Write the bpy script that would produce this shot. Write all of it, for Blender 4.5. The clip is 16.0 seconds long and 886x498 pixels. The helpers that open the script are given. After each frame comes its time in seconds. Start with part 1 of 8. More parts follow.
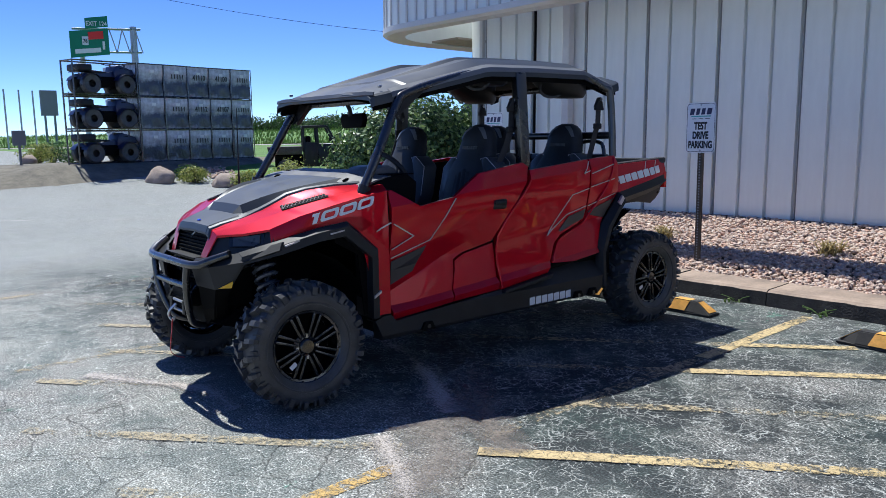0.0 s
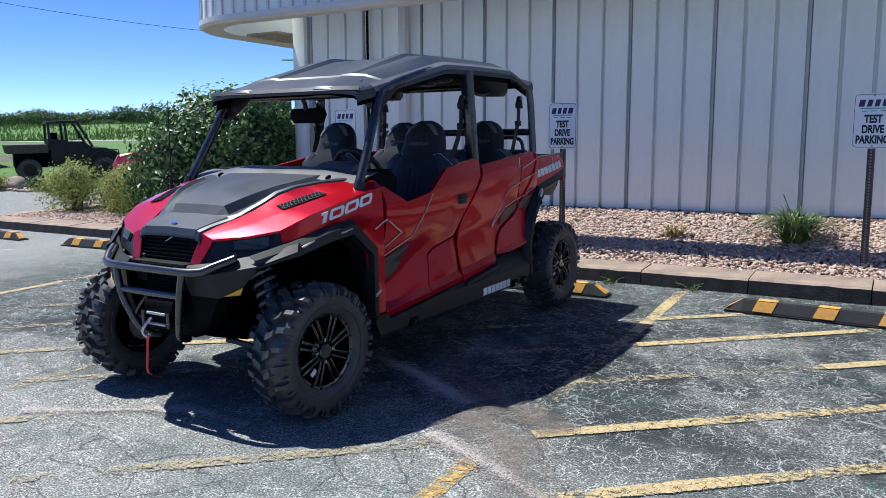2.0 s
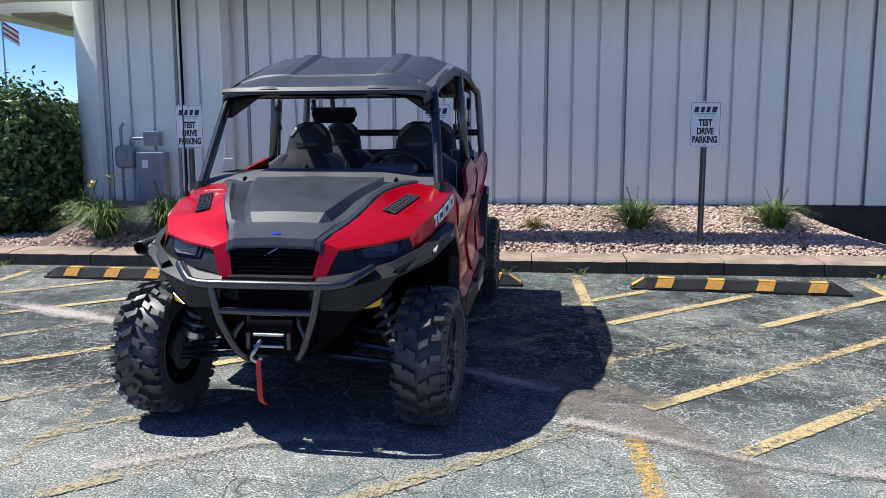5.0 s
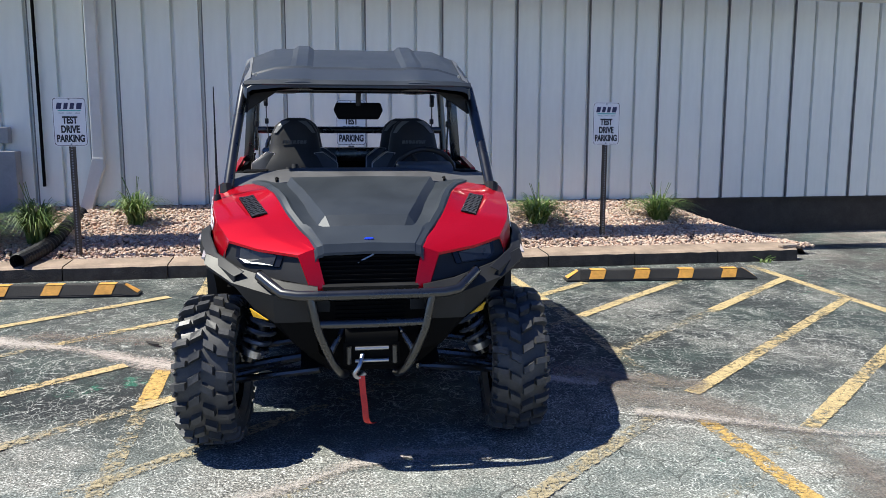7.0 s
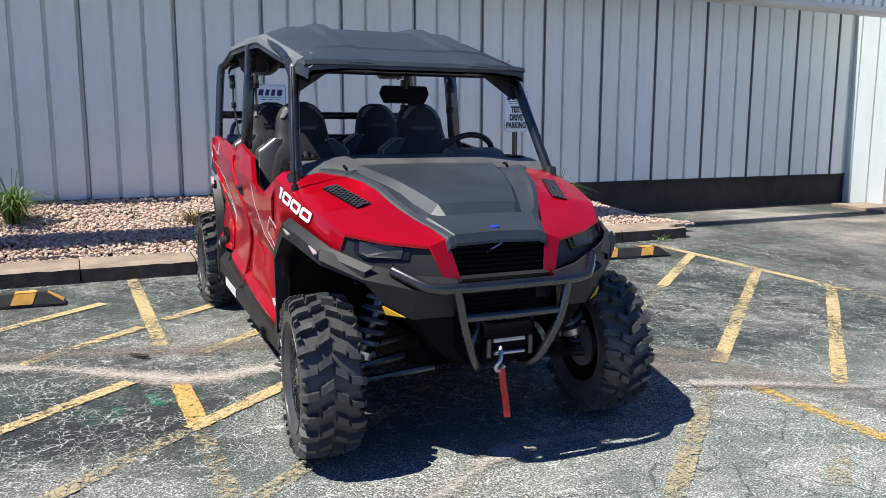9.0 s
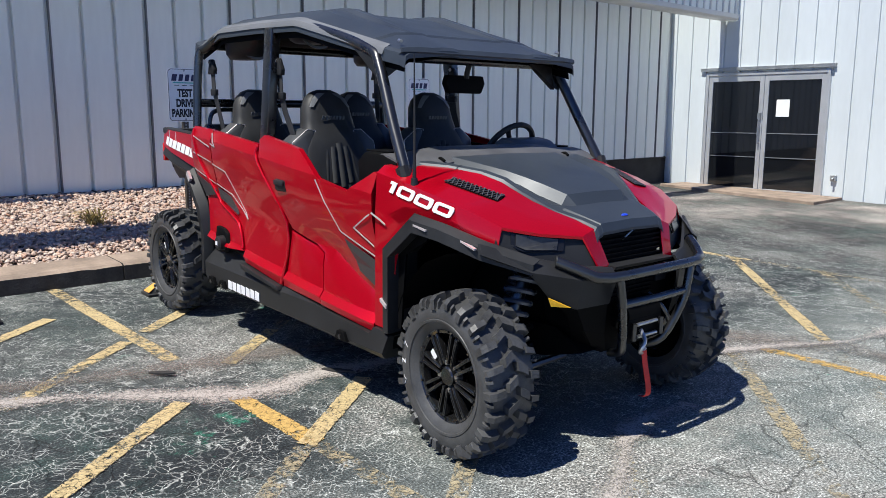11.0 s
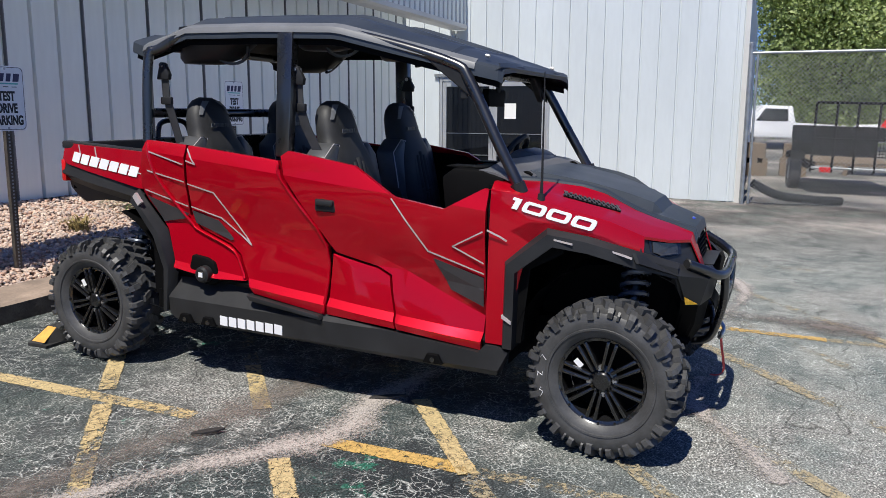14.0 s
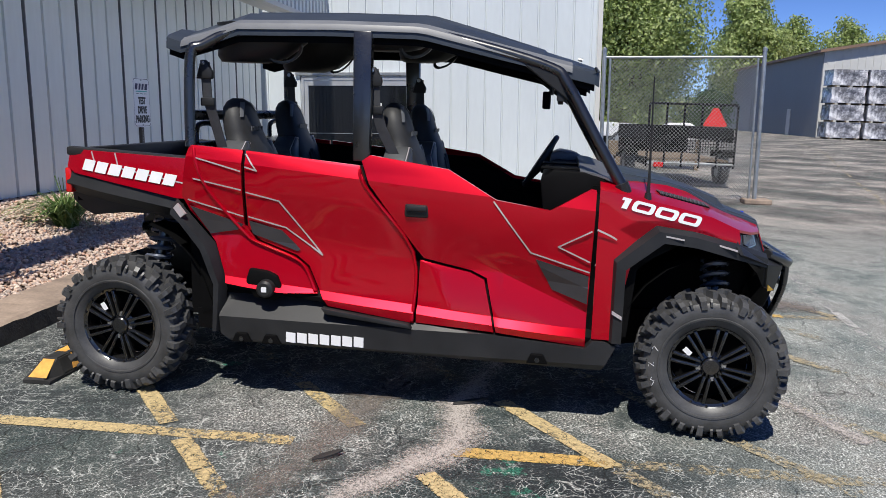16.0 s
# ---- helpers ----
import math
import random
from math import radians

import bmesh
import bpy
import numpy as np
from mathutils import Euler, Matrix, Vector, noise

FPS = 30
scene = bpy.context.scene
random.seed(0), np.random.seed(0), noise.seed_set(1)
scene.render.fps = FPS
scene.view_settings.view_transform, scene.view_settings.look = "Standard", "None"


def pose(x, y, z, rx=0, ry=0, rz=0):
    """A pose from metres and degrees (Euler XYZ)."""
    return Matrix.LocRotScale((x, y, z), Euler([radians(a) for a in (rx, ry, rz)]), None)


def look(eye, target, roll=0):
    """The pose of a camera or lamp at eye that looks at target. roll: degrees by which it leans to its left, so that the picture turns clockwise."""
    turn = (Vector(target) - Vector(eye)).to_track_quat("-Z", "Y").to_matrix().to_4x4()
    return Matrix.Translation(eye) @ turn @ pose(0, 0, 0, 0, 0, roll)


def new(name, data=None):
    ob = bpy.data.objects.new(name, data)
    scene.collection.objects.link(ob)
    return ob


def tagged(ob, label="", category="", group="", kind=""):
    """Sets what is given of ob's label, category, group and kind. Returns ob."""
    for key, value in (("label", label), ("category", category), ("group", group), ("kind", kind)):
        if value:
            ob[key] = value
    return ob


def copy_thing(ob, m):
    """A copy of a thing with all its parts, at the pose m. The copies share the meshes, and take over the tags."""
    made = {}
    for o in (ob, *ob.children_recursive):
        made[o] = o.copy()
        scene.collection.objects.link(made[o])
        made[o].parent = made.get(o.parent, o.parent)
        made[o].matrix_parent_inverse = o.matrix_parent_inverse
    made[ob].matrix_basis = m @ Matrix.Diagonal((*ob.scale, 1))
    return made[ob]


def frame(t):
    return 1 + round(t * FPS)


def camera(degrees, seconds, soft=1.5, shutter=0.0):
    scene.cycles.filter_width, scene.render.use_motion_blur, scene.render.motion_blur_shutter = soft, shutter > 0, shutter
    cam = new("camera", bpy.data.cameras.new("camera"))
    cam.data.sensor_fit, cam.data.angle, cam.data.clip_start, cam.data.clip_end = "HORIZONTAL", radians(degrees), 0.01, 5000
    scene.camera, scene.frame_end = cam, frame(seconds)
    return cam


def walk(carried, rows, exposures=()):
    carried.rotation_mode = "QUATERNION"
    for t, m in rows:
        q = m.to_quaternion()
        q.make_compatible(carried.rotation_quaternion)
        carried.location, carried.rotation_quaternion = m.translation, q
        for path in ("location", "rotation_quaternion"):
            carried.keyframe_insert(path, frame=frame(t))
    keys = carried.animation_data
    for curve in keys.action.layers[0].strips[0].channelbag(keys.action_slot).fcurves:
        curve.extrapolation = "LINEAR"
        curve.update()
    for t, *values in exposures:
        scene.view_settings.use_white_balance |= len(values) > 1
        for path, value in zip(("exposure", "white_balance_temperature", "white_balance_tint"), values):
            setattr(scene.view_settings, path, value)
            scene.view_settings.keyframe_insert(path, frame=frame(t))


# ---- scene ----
cam = camera(58.9, 16.0, 0.8)
METRES, EYE = 11.45, 1.412
LEVEL = pose(0, 0, EYE, 0, 0, 3.15) @ pose(0, 0, 0, -1.37, 0.18, 0) @ pose(0, 0, 0, 0, 0, 46.6)
ROWS = [
    (0.0, 0.0, 0.0, 0.0, 0.0, -7.43, -0.0),
    (0.5, -0.0303, -0.0009, -0.0006, -4.96, -7.46, -0.01),
    (1.0, -0.0616, 0.0037, -0.0002, -9.97, -7.53, -0.01),
    (1.5, -0.093, 0.0073, -0.001, -14.65, -7.54, 0.01),
    (2.0, -0.1231, 0.0171, -0.001, -19.39, -7.59, 0.07),
    (2.5, -0.1549, 0.0294, -0.0006, -24.23, -7.63, 0.04),
    (3.0, -0.185, 0.0417, -0.0007, -28.11, -7.64, 0.07),
    (3.5, -0.2124, 0.0567, 0.0006, -31.79, -7.69, 0.08),
    (4.0, -0.2413, 0.0722, 0.0004, -35.76, -7.71, 0.06),
    (4.5, -0.2663, 0.0904, 0.0002, -39.59, -7.78, 0.04),
    (5.0, -0.2887, 0.1114, 0.0015, -43.6, -7.87, 0.03),
    (7.5, -0.3706, 0.2419, 0.0008, -63.1, -8.08, -0.12),
    (8.0, -0.3821, 0.2701, 0.0001, -66.62, -8.21, -0.12),
    (10.5, -0.4078, 0.4295, -0.0001, -87.95, -9.59, -0.23),
    (11.0, -0.4095, 0.4623, 0.0007, -91.67, -9.68, -0.2),
    (11.5, -0.4047, 0.4948, 0.0029, -96.07, -9.73, -0.23),
    (12.0, -0.4016, 0.5256, 0.0029, -100.77, -9.73, -0.22),
    (12.5, -0.3936, 0.553, 0.0029, -105.38, -9.74, -0.22),
    (13.0, -0.3824, 0.5797, 0.0042, -109.83, -9.75, -0.26),
    (13.5, -0.3739, 0.606, 0.0055, -113.77, -9.74, -0.28),
    (14.0, -0.3621, 0.6336, 0.0069, -117.8, -9.75, -0.3),
    (14.5, -0.3483, 0.6607, 0.0074, -121.58, -9.74, -0.31),
    (15.0, -0.3328, 0.6875, 0.0075, -125.51, -9.75, -0.3),
    (15.5, -0.3116, 0.7101, 0.0079, -129.28, -9.76, -0.3),
    (16.0, -0.2902, 0.7324, 0.0079, -132.91, -9.77, -0.33),
]
walk(cam, [(t, LEVEL @ pose(METRES * x, METRES * y, METRES * z, 90 + pitch, roll, yaw)) for t, x, y, z, yaw, pitch, roll in ROWS],
     [(0.0, 0.66, 5950, 7), (5.0, 0.78, 6200, 6), (8.0, 0.88, 6550, 5), (11.0, 0.64, 6300, 7), (14.5, 0.44, 6450, 9), (16.0, 0.4, 6450, 9)])

# ---------------------------------------------------------------- light
SUN_FALL = Vector((0.57, -0.05, -1.0))  # the way the sunlight travels
world = bpy.data.worlds.new("sky")
scene.world = world
world.use_nodes = True
wn = world.node_tree.nodes
sky = wn.new("ShaderNodeTexSky")
sky.sky_type = "NISHITA"
sky.sun_disc = False
sky.sun_elevation = math.atan2(1.0, 0.572)
sky.sun_rotation = radians(-85)
sky.air_density, sky.dust_density, sky.ozone_density = 0.62, 0.03, 4.2
sky.altitude = 1800
wn["Background"].inputs["Strength"].default_value = 0.106
deep = wn.new("ShaderNodeHueSaturation")
deep.inputs["Hue"].default_value = 0.514
deep.inputs["Saturation"].default_value = 1.16
world.node_tree.links.new(sky.outputs[0], deep.inputs["Color"])
world.node_tree.links.new(deep.outputs[0], wn["Background"].inputs["Color"])
sun_data = bpy.data.lights.new("sun", "SUN")
sun_data.energy, sun_data.angle, sun_data.color = 4.3, radians(0.55), (1.0, 0.95, 0.87)
sun = new("sun", sun_data)
sun.matrix_world = look((-30, 3, 50), Vector((-30, 3, 50)) + SUN_FALL)

# ---------------------------------------------------------------- materials


def shader(name, base, rough=0.6, metal=0.0, coat=0.0, spec=0.5):
    m = bpy.data.materials.new(name)
    m.use_nodes = True
    b = m.node_tree.nodes["Principled BSDF"]
    b.inputs["Base Color"].default_value = (*base, 1)
    b.inputs["Roughness"].default_value = rough
    b.inputs["Metallic"].default_value = metal
    b.inputs["Coat Weight"].default_value = coat
    b.inputs["Coat Roughness"].default_value = 0.06
    b.inputs["Specular IOR Level"].default_value = spec
    return m, m.node_tree.nodes, m.node_tree.links, b


def node(nt, kind, **kw):
    n = nt.new(kind)
    for k, v in kw.items():
        n.inputs[k.replace("_", " ")].default_value = v
    return n


def coords(nodes, links, scale=(1, 1, 1)):
    tc = nodes.new("ShaderNodeTexCoord")
    mp = nodes.new("ShaderNodeMapping")
    mp.inputs["Scale"].default_value = scale
    links.new(tc.outputs["Object"], mp.inputs["Vector"])
    return mp.outputs[0]


def noise_tex(nodes, links, vec, scale, detail=4.0, rough=0.6):
    n = node(nodes, "ShaderNodeTexNoise", Scale=scale, Detail=detail, Roughness=rough)
    links.new(vec, n.inputs["Vector"])
    return n.outputs["Fac"]


def ramp(nodes, links, fac, stops):
    r = nodes.new("ShaderNodeValToRGB")
    e = r.color_ramp.elements
    while len(e) < len(stops):
        e.new(0.5)
    for k, (p, c) in zip(e, stops):
        k.position = p
        k.color = (*c, 1) if len(c) == 3 else c
    links.new(fac, r.inputs[0])
    return r.outputs[0]


def mix(nodes, links, fac, a, b, mode="MIX"):
    m = nodes.new("ShaderNodeMix")
    m.data_type, m.blend_type = "RGBA", mode
    for sock, v in ((m.inputs[0], fac), (m.inputs[6], a), (m.inputs[7], b)):
        if isinstance(v, (int, float)):
            sock.default_value = v
        elif isinstance(v, tuple):
            sock.default_value = (*v, 1)
        else:
            links.new(v, sock)
    return m.outputs[2]


def maths(nodes, links, op, a, b=0.0, clamp=False):
    m = nodes.new("ShaderNodeMath")
    m.operation, m.use_clamp = op, clamp
    for sock, v in zip(m.inputs, (a, b)):
        if isinstance(v, (int, float)):
            sock.default_value = v
        else:
            links.new(v, sock)
    return m.outputs[0]


def bump(nodes, links, bsdf, height, strength=0.4, dist=0.01):
    b = node(nodes, "ShaderNodeBump", Strength=strength, Distance=dist)
    links.new(height, b.inputs["Height"])
    links.new(b.outputs[0], bsdf.inputs["Normal"])


def grainy(name, base, vary=0.25, scale=6.0, fine=60.0, rough=0.6, metal=0.0, coat=0.0, bump_s=0.15, dist=0.004, stretch=(1, 1, 1), spec=0.5):
    """A surface with broad stains and fine grain."""
    m, n, l, b = shader(name, base, rough, metal, coat, spec)
    v = coords(n, l, stretch)
    a, f = noise_tex(n, l, v, scale, 5), noise_tex(n, l, v, fine, 3)
    lo = tuple(c * (1 - vary) for c in base)
    hi = tuple(min(1, c * (1 + vary)) for c in base)
    c1 = ramp(n, l, a, [(0.3, lo), (0.7, hi)])
    g = ramp(n, l, f, [(0.3, (1 - vary * 0.6,) * 3), (0.7, (1.0,) * 3)])
    l.new(mix(n, l, 1.0, c1, g, "MULTIPLY"), b.inputs["Base Color"])
    r = maths(n, l, "MULTIPLY_ADD", a, 0.25)
    r.node.inputs[2].default_value = max(0.0, rough - 0.12)
    l.new(r, b.inputs["Roughness"])
    if bump_s:
        bump(n, l, b, f, bump_s, dist)
    return m


def varied(name, stops, rough=0.8, bump_s=0.3, scale=40.0, trans=0.0):
    """Colour picked for each loose piece of a joined mesh."""
    m, n, l, b = shader(name, stops[0][1], rough)
    geo = n.new("ShaderNodeNewGeometry")
    c = ramp(n, l, geo.outputs["Random Per Island"], stops)
    f = noise_tex(n, l, coords(n, l), scale, 3)
    g = ramp(n, l, f, [(0.25, (0.7,) * 3), (0.75, (1.1,) * 3)])
    col = mix(n, l, 1.0, c, g, "MULTIPLY")
    l.new(col, b.inputs["Base Color"])
    if bump_s:
        bump(n, l, b, f, bump_s, 0.004)
    if trans:
        t = n.new("ShaderNodeBsdfTranslucent")
        l.new(col, t.inputs["Color"])
        s = n.new("ShaderNodeMixShader")
        s.inputs[0].default_value = trans
        l.new(b.outputs[0], s.inputs[1])
        l.new(t.outputs[0], s.inputs[2])
        l.new(s.outputs[0], n["Material Output"].inputs["Surface"])
    return m


def make_asphalt():
    """Dark seal coat, crazed white where it has worn, gone to pale aggregate and green paint in patches."""
    m, n, l, b = shader("asphalt", (0.08, 0.085, 0.085), 0.85, spec=0.25)
    v = coords(n, l)
    big = noise_tex(n, l, v, 0.42, 5)
    mid = noise_tex(n, l, v, 1.7, 6, 0.7)
    fine = noise_tex(n, l, v, 110, 2)
    warp = n.new("ShaderNodeTexNoise")
    warp.inputs["Scale"].default_value, warp.inputs["Detail"].default_value = 6.0, 4.0
    l.new(v, warp.inputs["Vector"])
    wv = n.new("ShaderNodeVectorMath")
    wv.operation = "MULTIPLY_ADD"
    l.new(warp.outputs["Color"], wv.inputs[0])
    wv.inputs[1].default_value = (0.16, 0.16, 0.0)
    l.new(v, wv.inputs[2])

    def mul(*f):
        r = f[0]
        for g_ in f[1:]:
            r = maths(n, l, "MULTIPLY", r, g_)
        return r

    def step(fac, lo, hi, top=1.0):
        return ramp(n, l, fac, [(lo, (0.0,) * 3), (hi, (top,) * 3)])

    def cells(scale, width):
        vo = n.new("ShaderNodeTexVoronoi")
        vo.feature = "DISTANCE_TO_EDGE"
        vo.inputs["Scale"].default_value = scale
        l.new(wv.outputs[0], vo.inputs["Vector"])
        return ramp(n, l, vo.outputs["Distance"], [(0.0, (1,) * 3), (width, (0,) * 3)])

    base = ramp(n, l, big, [(0.36, (0.02, 0.0245, 0.027)), (0.52, (0.04, 0.047, 0.048)), (0.68, (0.085, 0.09, 0.087))])
    sep = n.new("ShaderNodeSeparateXYZ")
    l.new(wv.outputs[0], sep.inputs[0])
    # South and west zones: worn seal, with sun glare put into the paler colour
    south = ramp(n, l, maths(n, l, "MULTIPLY_ADD", sep.outputs[1], -0.42), [(0.0, (0.0,) * 3), (0.45, (1.0,) * 3)])
    south.node.inputs[0].links[0].from_node.inputs[2].default_value = 1.1
    west = ramp(n, l, maths(n, l, "MULTIPLY_ADD", sep.outputs[0], -0.25), [(0.0, (0.0,) * 3), (0.6, (1.0,) * 3)])
    west.node.inputs[0].links[0].from_node.inputs[2].default_value = -2.0
    worn_glare = maths(n, l, "MAXIMUM", south, west)
    worn = ramp(n, l, mid, [(0.33, (0.1, 0.125, 0.12)), (0.48, (0.21, 0.225, 0.21)), (0.64, (0.5, 0.475, 0.435))])
    base = mix(n, l, mul(worn_glare, 0.82), base, worn)
    base = mix(n, l, mul(west, 0.55), base, (0.3, 0.305, 0.3))
    east = ramp(n, l, maths(n, l, "MULTIPLY_ADD", sep.outputs[0], 0.25), [(0.0, (0.0,) * 3), (1.0, (1.0,) * 3)])
    east.node.inputs[0].links[0].from_node.inputs[2].default_value = 0.1
    mud = ramp(n, l, noise_tex(n, l, v, 0.45, 7, 0.65), [(0.4, (0.05, 0.045, 0.042)), (0.5, (0.15, 0.131, 0.119)), (0.6, (0.36, 0.315, 0.28))])
    base = mix(n, l, mul(east, 0.85), base, mud)
    calm = mul(maths(n, l, "SUBTRACT", 1.0, mul(east, 0.75)), maths(n, l, "SUBTRACT", 1.0, mul(west, 0.7)))
    # dull green tint and brighter scraps of green paint
    base = mix(n, l, mul(step(mid, 0.46, 0.62), 0.42), base, (0.03, 0.075, 0.062))
    base = mix(n, l, mul(step(noise_tex(n, l, v, 1.5, 9, 0.75), 0.635, 0.66), calm, 0.65), base, (0.022, 0.15, 0.095))
    # pale crust of bare stones
    crust = step(noise_tex(n, l, v, 0.85, 8, 0.72), 0.5, 0.62)
    grit = ramp(n, l, noise_tex(n, l, v, 75, 3, 0.7), [(0.40, (0.05, 0.05, 0.048)), (0.53, (0.24, 0.225, 0.21)), (0.64, (0.62, 0.59, 0.55))])
    spot = n.new("ShaderNodeVectorMath")
    spot.operation = "DISTANCE"
    l.new(wv.outputs[0], spot.inputs[0])
    spot.inputs[1].default_value = (-4.55, 1.35, 0.0)
    bald = ramp(n, l, spot.outputs["Value"], [(0.3, (1.0,) * 3), (1.0, (0.0,) * 3)])
    crust = maths(n, l, "MAXIMUM", crust, mul(bald, step(noise_tex(n, l, v, 2.2, 7, 0.75), 0.42, 0.56)))
    base = mix(n, l, mul(crust, calm, 0.72), base, grit)
    # white crazing, broken into short stretches
    gaps = step(noise_tex(n, l, v, 7.0, 5, 0.7), 0.43, 0.51)
    where = step(noise_tex(n, l, v, 1.1, 6, 0.7), 0.36, 0.5)
    web = maths(n, l, "MAXIMUM", cells(10.0, 0.027), mul(cells(23.0, 0.046), 0.9))
    base = mix(n, l, mul(web, gaps, where, calm, 0.78), base, (0.5, 0.51, 0.48))
    dots = step(noise_tex(n, l, v, 34.0, 4, 0.75), 0.63, 0.67)
    base = mix(n, l, mul(dots, step(noise_tex(n, l, v, 1.9, 5, 0.7), 0.38, 0.56), calm, 0.7), base, (0.5, 0.5, 0.46))
    fines = mul(maths(n, l, "MAXIMUM", mul(cells(5.5, 0.01), 0.6), mul(cells(9.5, 0.018), 0.4)), worn_glare, step(noise_tex(n, l, v, 0.9, 4), 0.4, 0.52))
    crack = maths(n, l, "MAXIMUM", cells(3.2, 0.011), fines)
    cr = mul(crack, step(noise_tex(n, l, v, 0.5, 3), 0.38, 0.5))
    base = mix(n, l, mul(cr, 0.6), base, (0.008, 0.008, 0.008))
    speck = ramp(n, l, fine, [(0.3, (0.35,) * 3), (0.5, (0.92,) * 3), (0.6, (1.55,) * 3), (0.72, (2.8,) * 3)])
    base = mix(n, l, 1.0, base, speck, "MULTIPLY")
    l.new(base, b.inputs["Base Color"])
    h = maths(n, l, "SUBTRACT", fine, mul(cr, 2.0))
    bump(n, l, b, h, 0.5, 0.006)
    return m


def make_worn_paint(name, colour, keep=0.5, flake=0.2, scale=9.0, grain=30, dark=0.75, soft=0.1):
    """Road paint that has flaked off in cracks and patches, baring the asphalt."""
    m, n, l, b = shader(name, colour, 0.7)
    v = coords(n, l)
    a = noise_tex(n, l, v, scale, 7, 0.8)
    broad = noise_tex(n, l, v, 1.1, 3)
    warp = n.new("ShaderNodeTexNoise")
    warp.inputs["Scale"].default_value, warp.inputs["Detail"].default_value = 14.0, 4.0
    l.new(v, warp.inputs["Vector"])
    wv = n.new("ShaderNodeVectorMath")
    wv.operation = "MULTIPLY_ADD"
    l.new(warp.outputs["Color"], wv.inputs[0])
    wv.inputs[1].default_value = (0.07, 0.07, 0.0)
    l.new(v, wv.inputs[2])
    vo = n.new("ShaderNodeTexVoronoi")
    vo.feature = "DISTANCE_TO_EDGE"
    vo.inputs["Scale"].default_value = 26.0
    l.new(wv.outputs[0], vo.inputs["Vector"])
    edge = ramp(n, l, vo.outputs["Distance"], [(0.0, (flake,) * 3), (0.04, (0.0,) * 3)])
    wear = n.new("ShaderNodeAttribute")
    wear.attribute_name = "wear"
    s = maths(n, l, "ADD", maths(n, l, "ADD", maths(n, l, "MULTIPLY", a, 0.75), maths(n, l, "MULTIPLY", broad, 0.55)), edge)
    s = maths(n, l, "ADD", s, wear.outputs["Fac"])
    worn = ramp(n, l, s, [(keep, (0.0,) * 3), (keep + soft, (1.0,) * 3)])
    tint = ramp(n, l, noise_tex(n, l, v, grain, 5, 0.8), [(0.36, tuple(c * dark * 0.7 for c in colour)), (0.5, tuple(c * 0.85 for c in colour)), (0.66, tuple(min(1.0, c * 1.15) for c in colour))])
    l.new(tint, b.inputs["Base Color"])
    tr = n.new("ShaderNodeBsdfTransparent")
    ms = n.new("ShaderNodeMixShader")
    l.new(worn, ms.inputs[0])
    l.new(b.outputs[0], ms.inputs[1])
    l.new(tr.outputs[0], ms.inputs[2])
    l.new(ms.outputs[0], n["Material Output"].inputs["Surface"])
    return m


M = {}
M["asphalt"] = make_asphalt()
M["yellow"] = make_worn_paint("yellow_paint", (0.57, 0.44, 0.225), 0.66, 0.16, 22.0, 60)
M["white_line"] = make_worn_paint("white_paint", (0.5, 0.48, 0.45), 0.6)
M["yellow_old"] = make_worn_paint("faded_yellow_paint", (0.42, 0.35, 0.22), 0.575, 0.16, 22.0, 60)
M["orange_line"] = make_worn_paint("orange_yellow_paint", (0.58, 0.38, 0.12), 0.67, 0.18, 20.0, 60, 0.7)
M["bare"] = make_worn_paint("bare_aggregate", (0.5, 0.45, 0.41), 0.6, 0.0, 60.0, 130, 0.1, 0.16)
M["dirt"] = make_worn_paint("silt", (0.23, 0.195, 0.17), 0.43, 0.0, 12.0, 60, 0.5, 0.42)
M["concrete"] = grainy("concrete", (0.31, 0.235, 0.18), 0.35, 4, 50, 0.85, bump_s=0.3)
M["tar"] = grainy("tarred_kerb", (0.035, 0.032, 0.03), 0.6, 7, 60, 0.75, bump_s=0.6, dist=0.01)
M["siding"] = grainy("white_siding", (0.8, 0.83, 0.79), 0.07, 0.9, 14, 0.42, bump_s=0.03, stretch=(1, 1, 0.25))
# Same siding as above, with the sunlit wall's tone put into its colour
M["siding_blue"] = grainy("sun_toned_siding", (0.6, 0.645, 0.665), 0.07, 0.9, 14, 0.42, bump_s=0.03, stretch=(1, 1, 0.25))
M["meter_grey"] = grainy("meter_grey", (0.27, 0.28, 0.3), 0.15, 4, 40, 0.5, bump_s=0.03)
M["seam"] = grainy("dark_lap_seam", (0.16, 0.165, 0.17), 0.2, 2, 20, 0.6, bump_s=0)
M["siding_trim"] = grainy("siding_trim", (0.62, 0.615, 0.59), 0.08, 1.2, 18, 0.45, bump_s=0.03)
M["foundation"] = grainy("dark_foundation", (0.035, 0.033, 0.032), 0.5, 4, 50, 0.8, bump_s=0.4)
M["soffit"] = grainy("soffit_boards", (0.36, 0.31, 0.25), 0.2, 3, 40, 0.6)
M["alu"] = grainy("aluminium", (0.62, 0.63, 0.64), 0.08, 3, 60, 0.38, 0.6, bump_s=0.02)
M["galv"] = grainy("galvanised_steel", (0.42, 0.44, 0.45), 0.2, 8, 70, 0.45, 0.8, bump_s=0.05)
M["wire"] = grainy("zinc_wire", (0.36, 0.37, 0.38), 0.15, 5, 60, 0.5, 0.2, bump_s=0)
M["dark_glass"] = shader("dark_glass", (0.008, 0.009, 0.011), 0.04, 0.0, 0.0, 0.6)[0]
M["paper"] = grainy("paper", (0.8, 0.8, 0.78), 0.03, 5, 50, 0.8, bump_s=0)
M["rubber_stop"] = grainy("black_rubber", (0.028, 0.027, 0.026), 0.45, 6, 90, 0.75, bump_s=0.4)
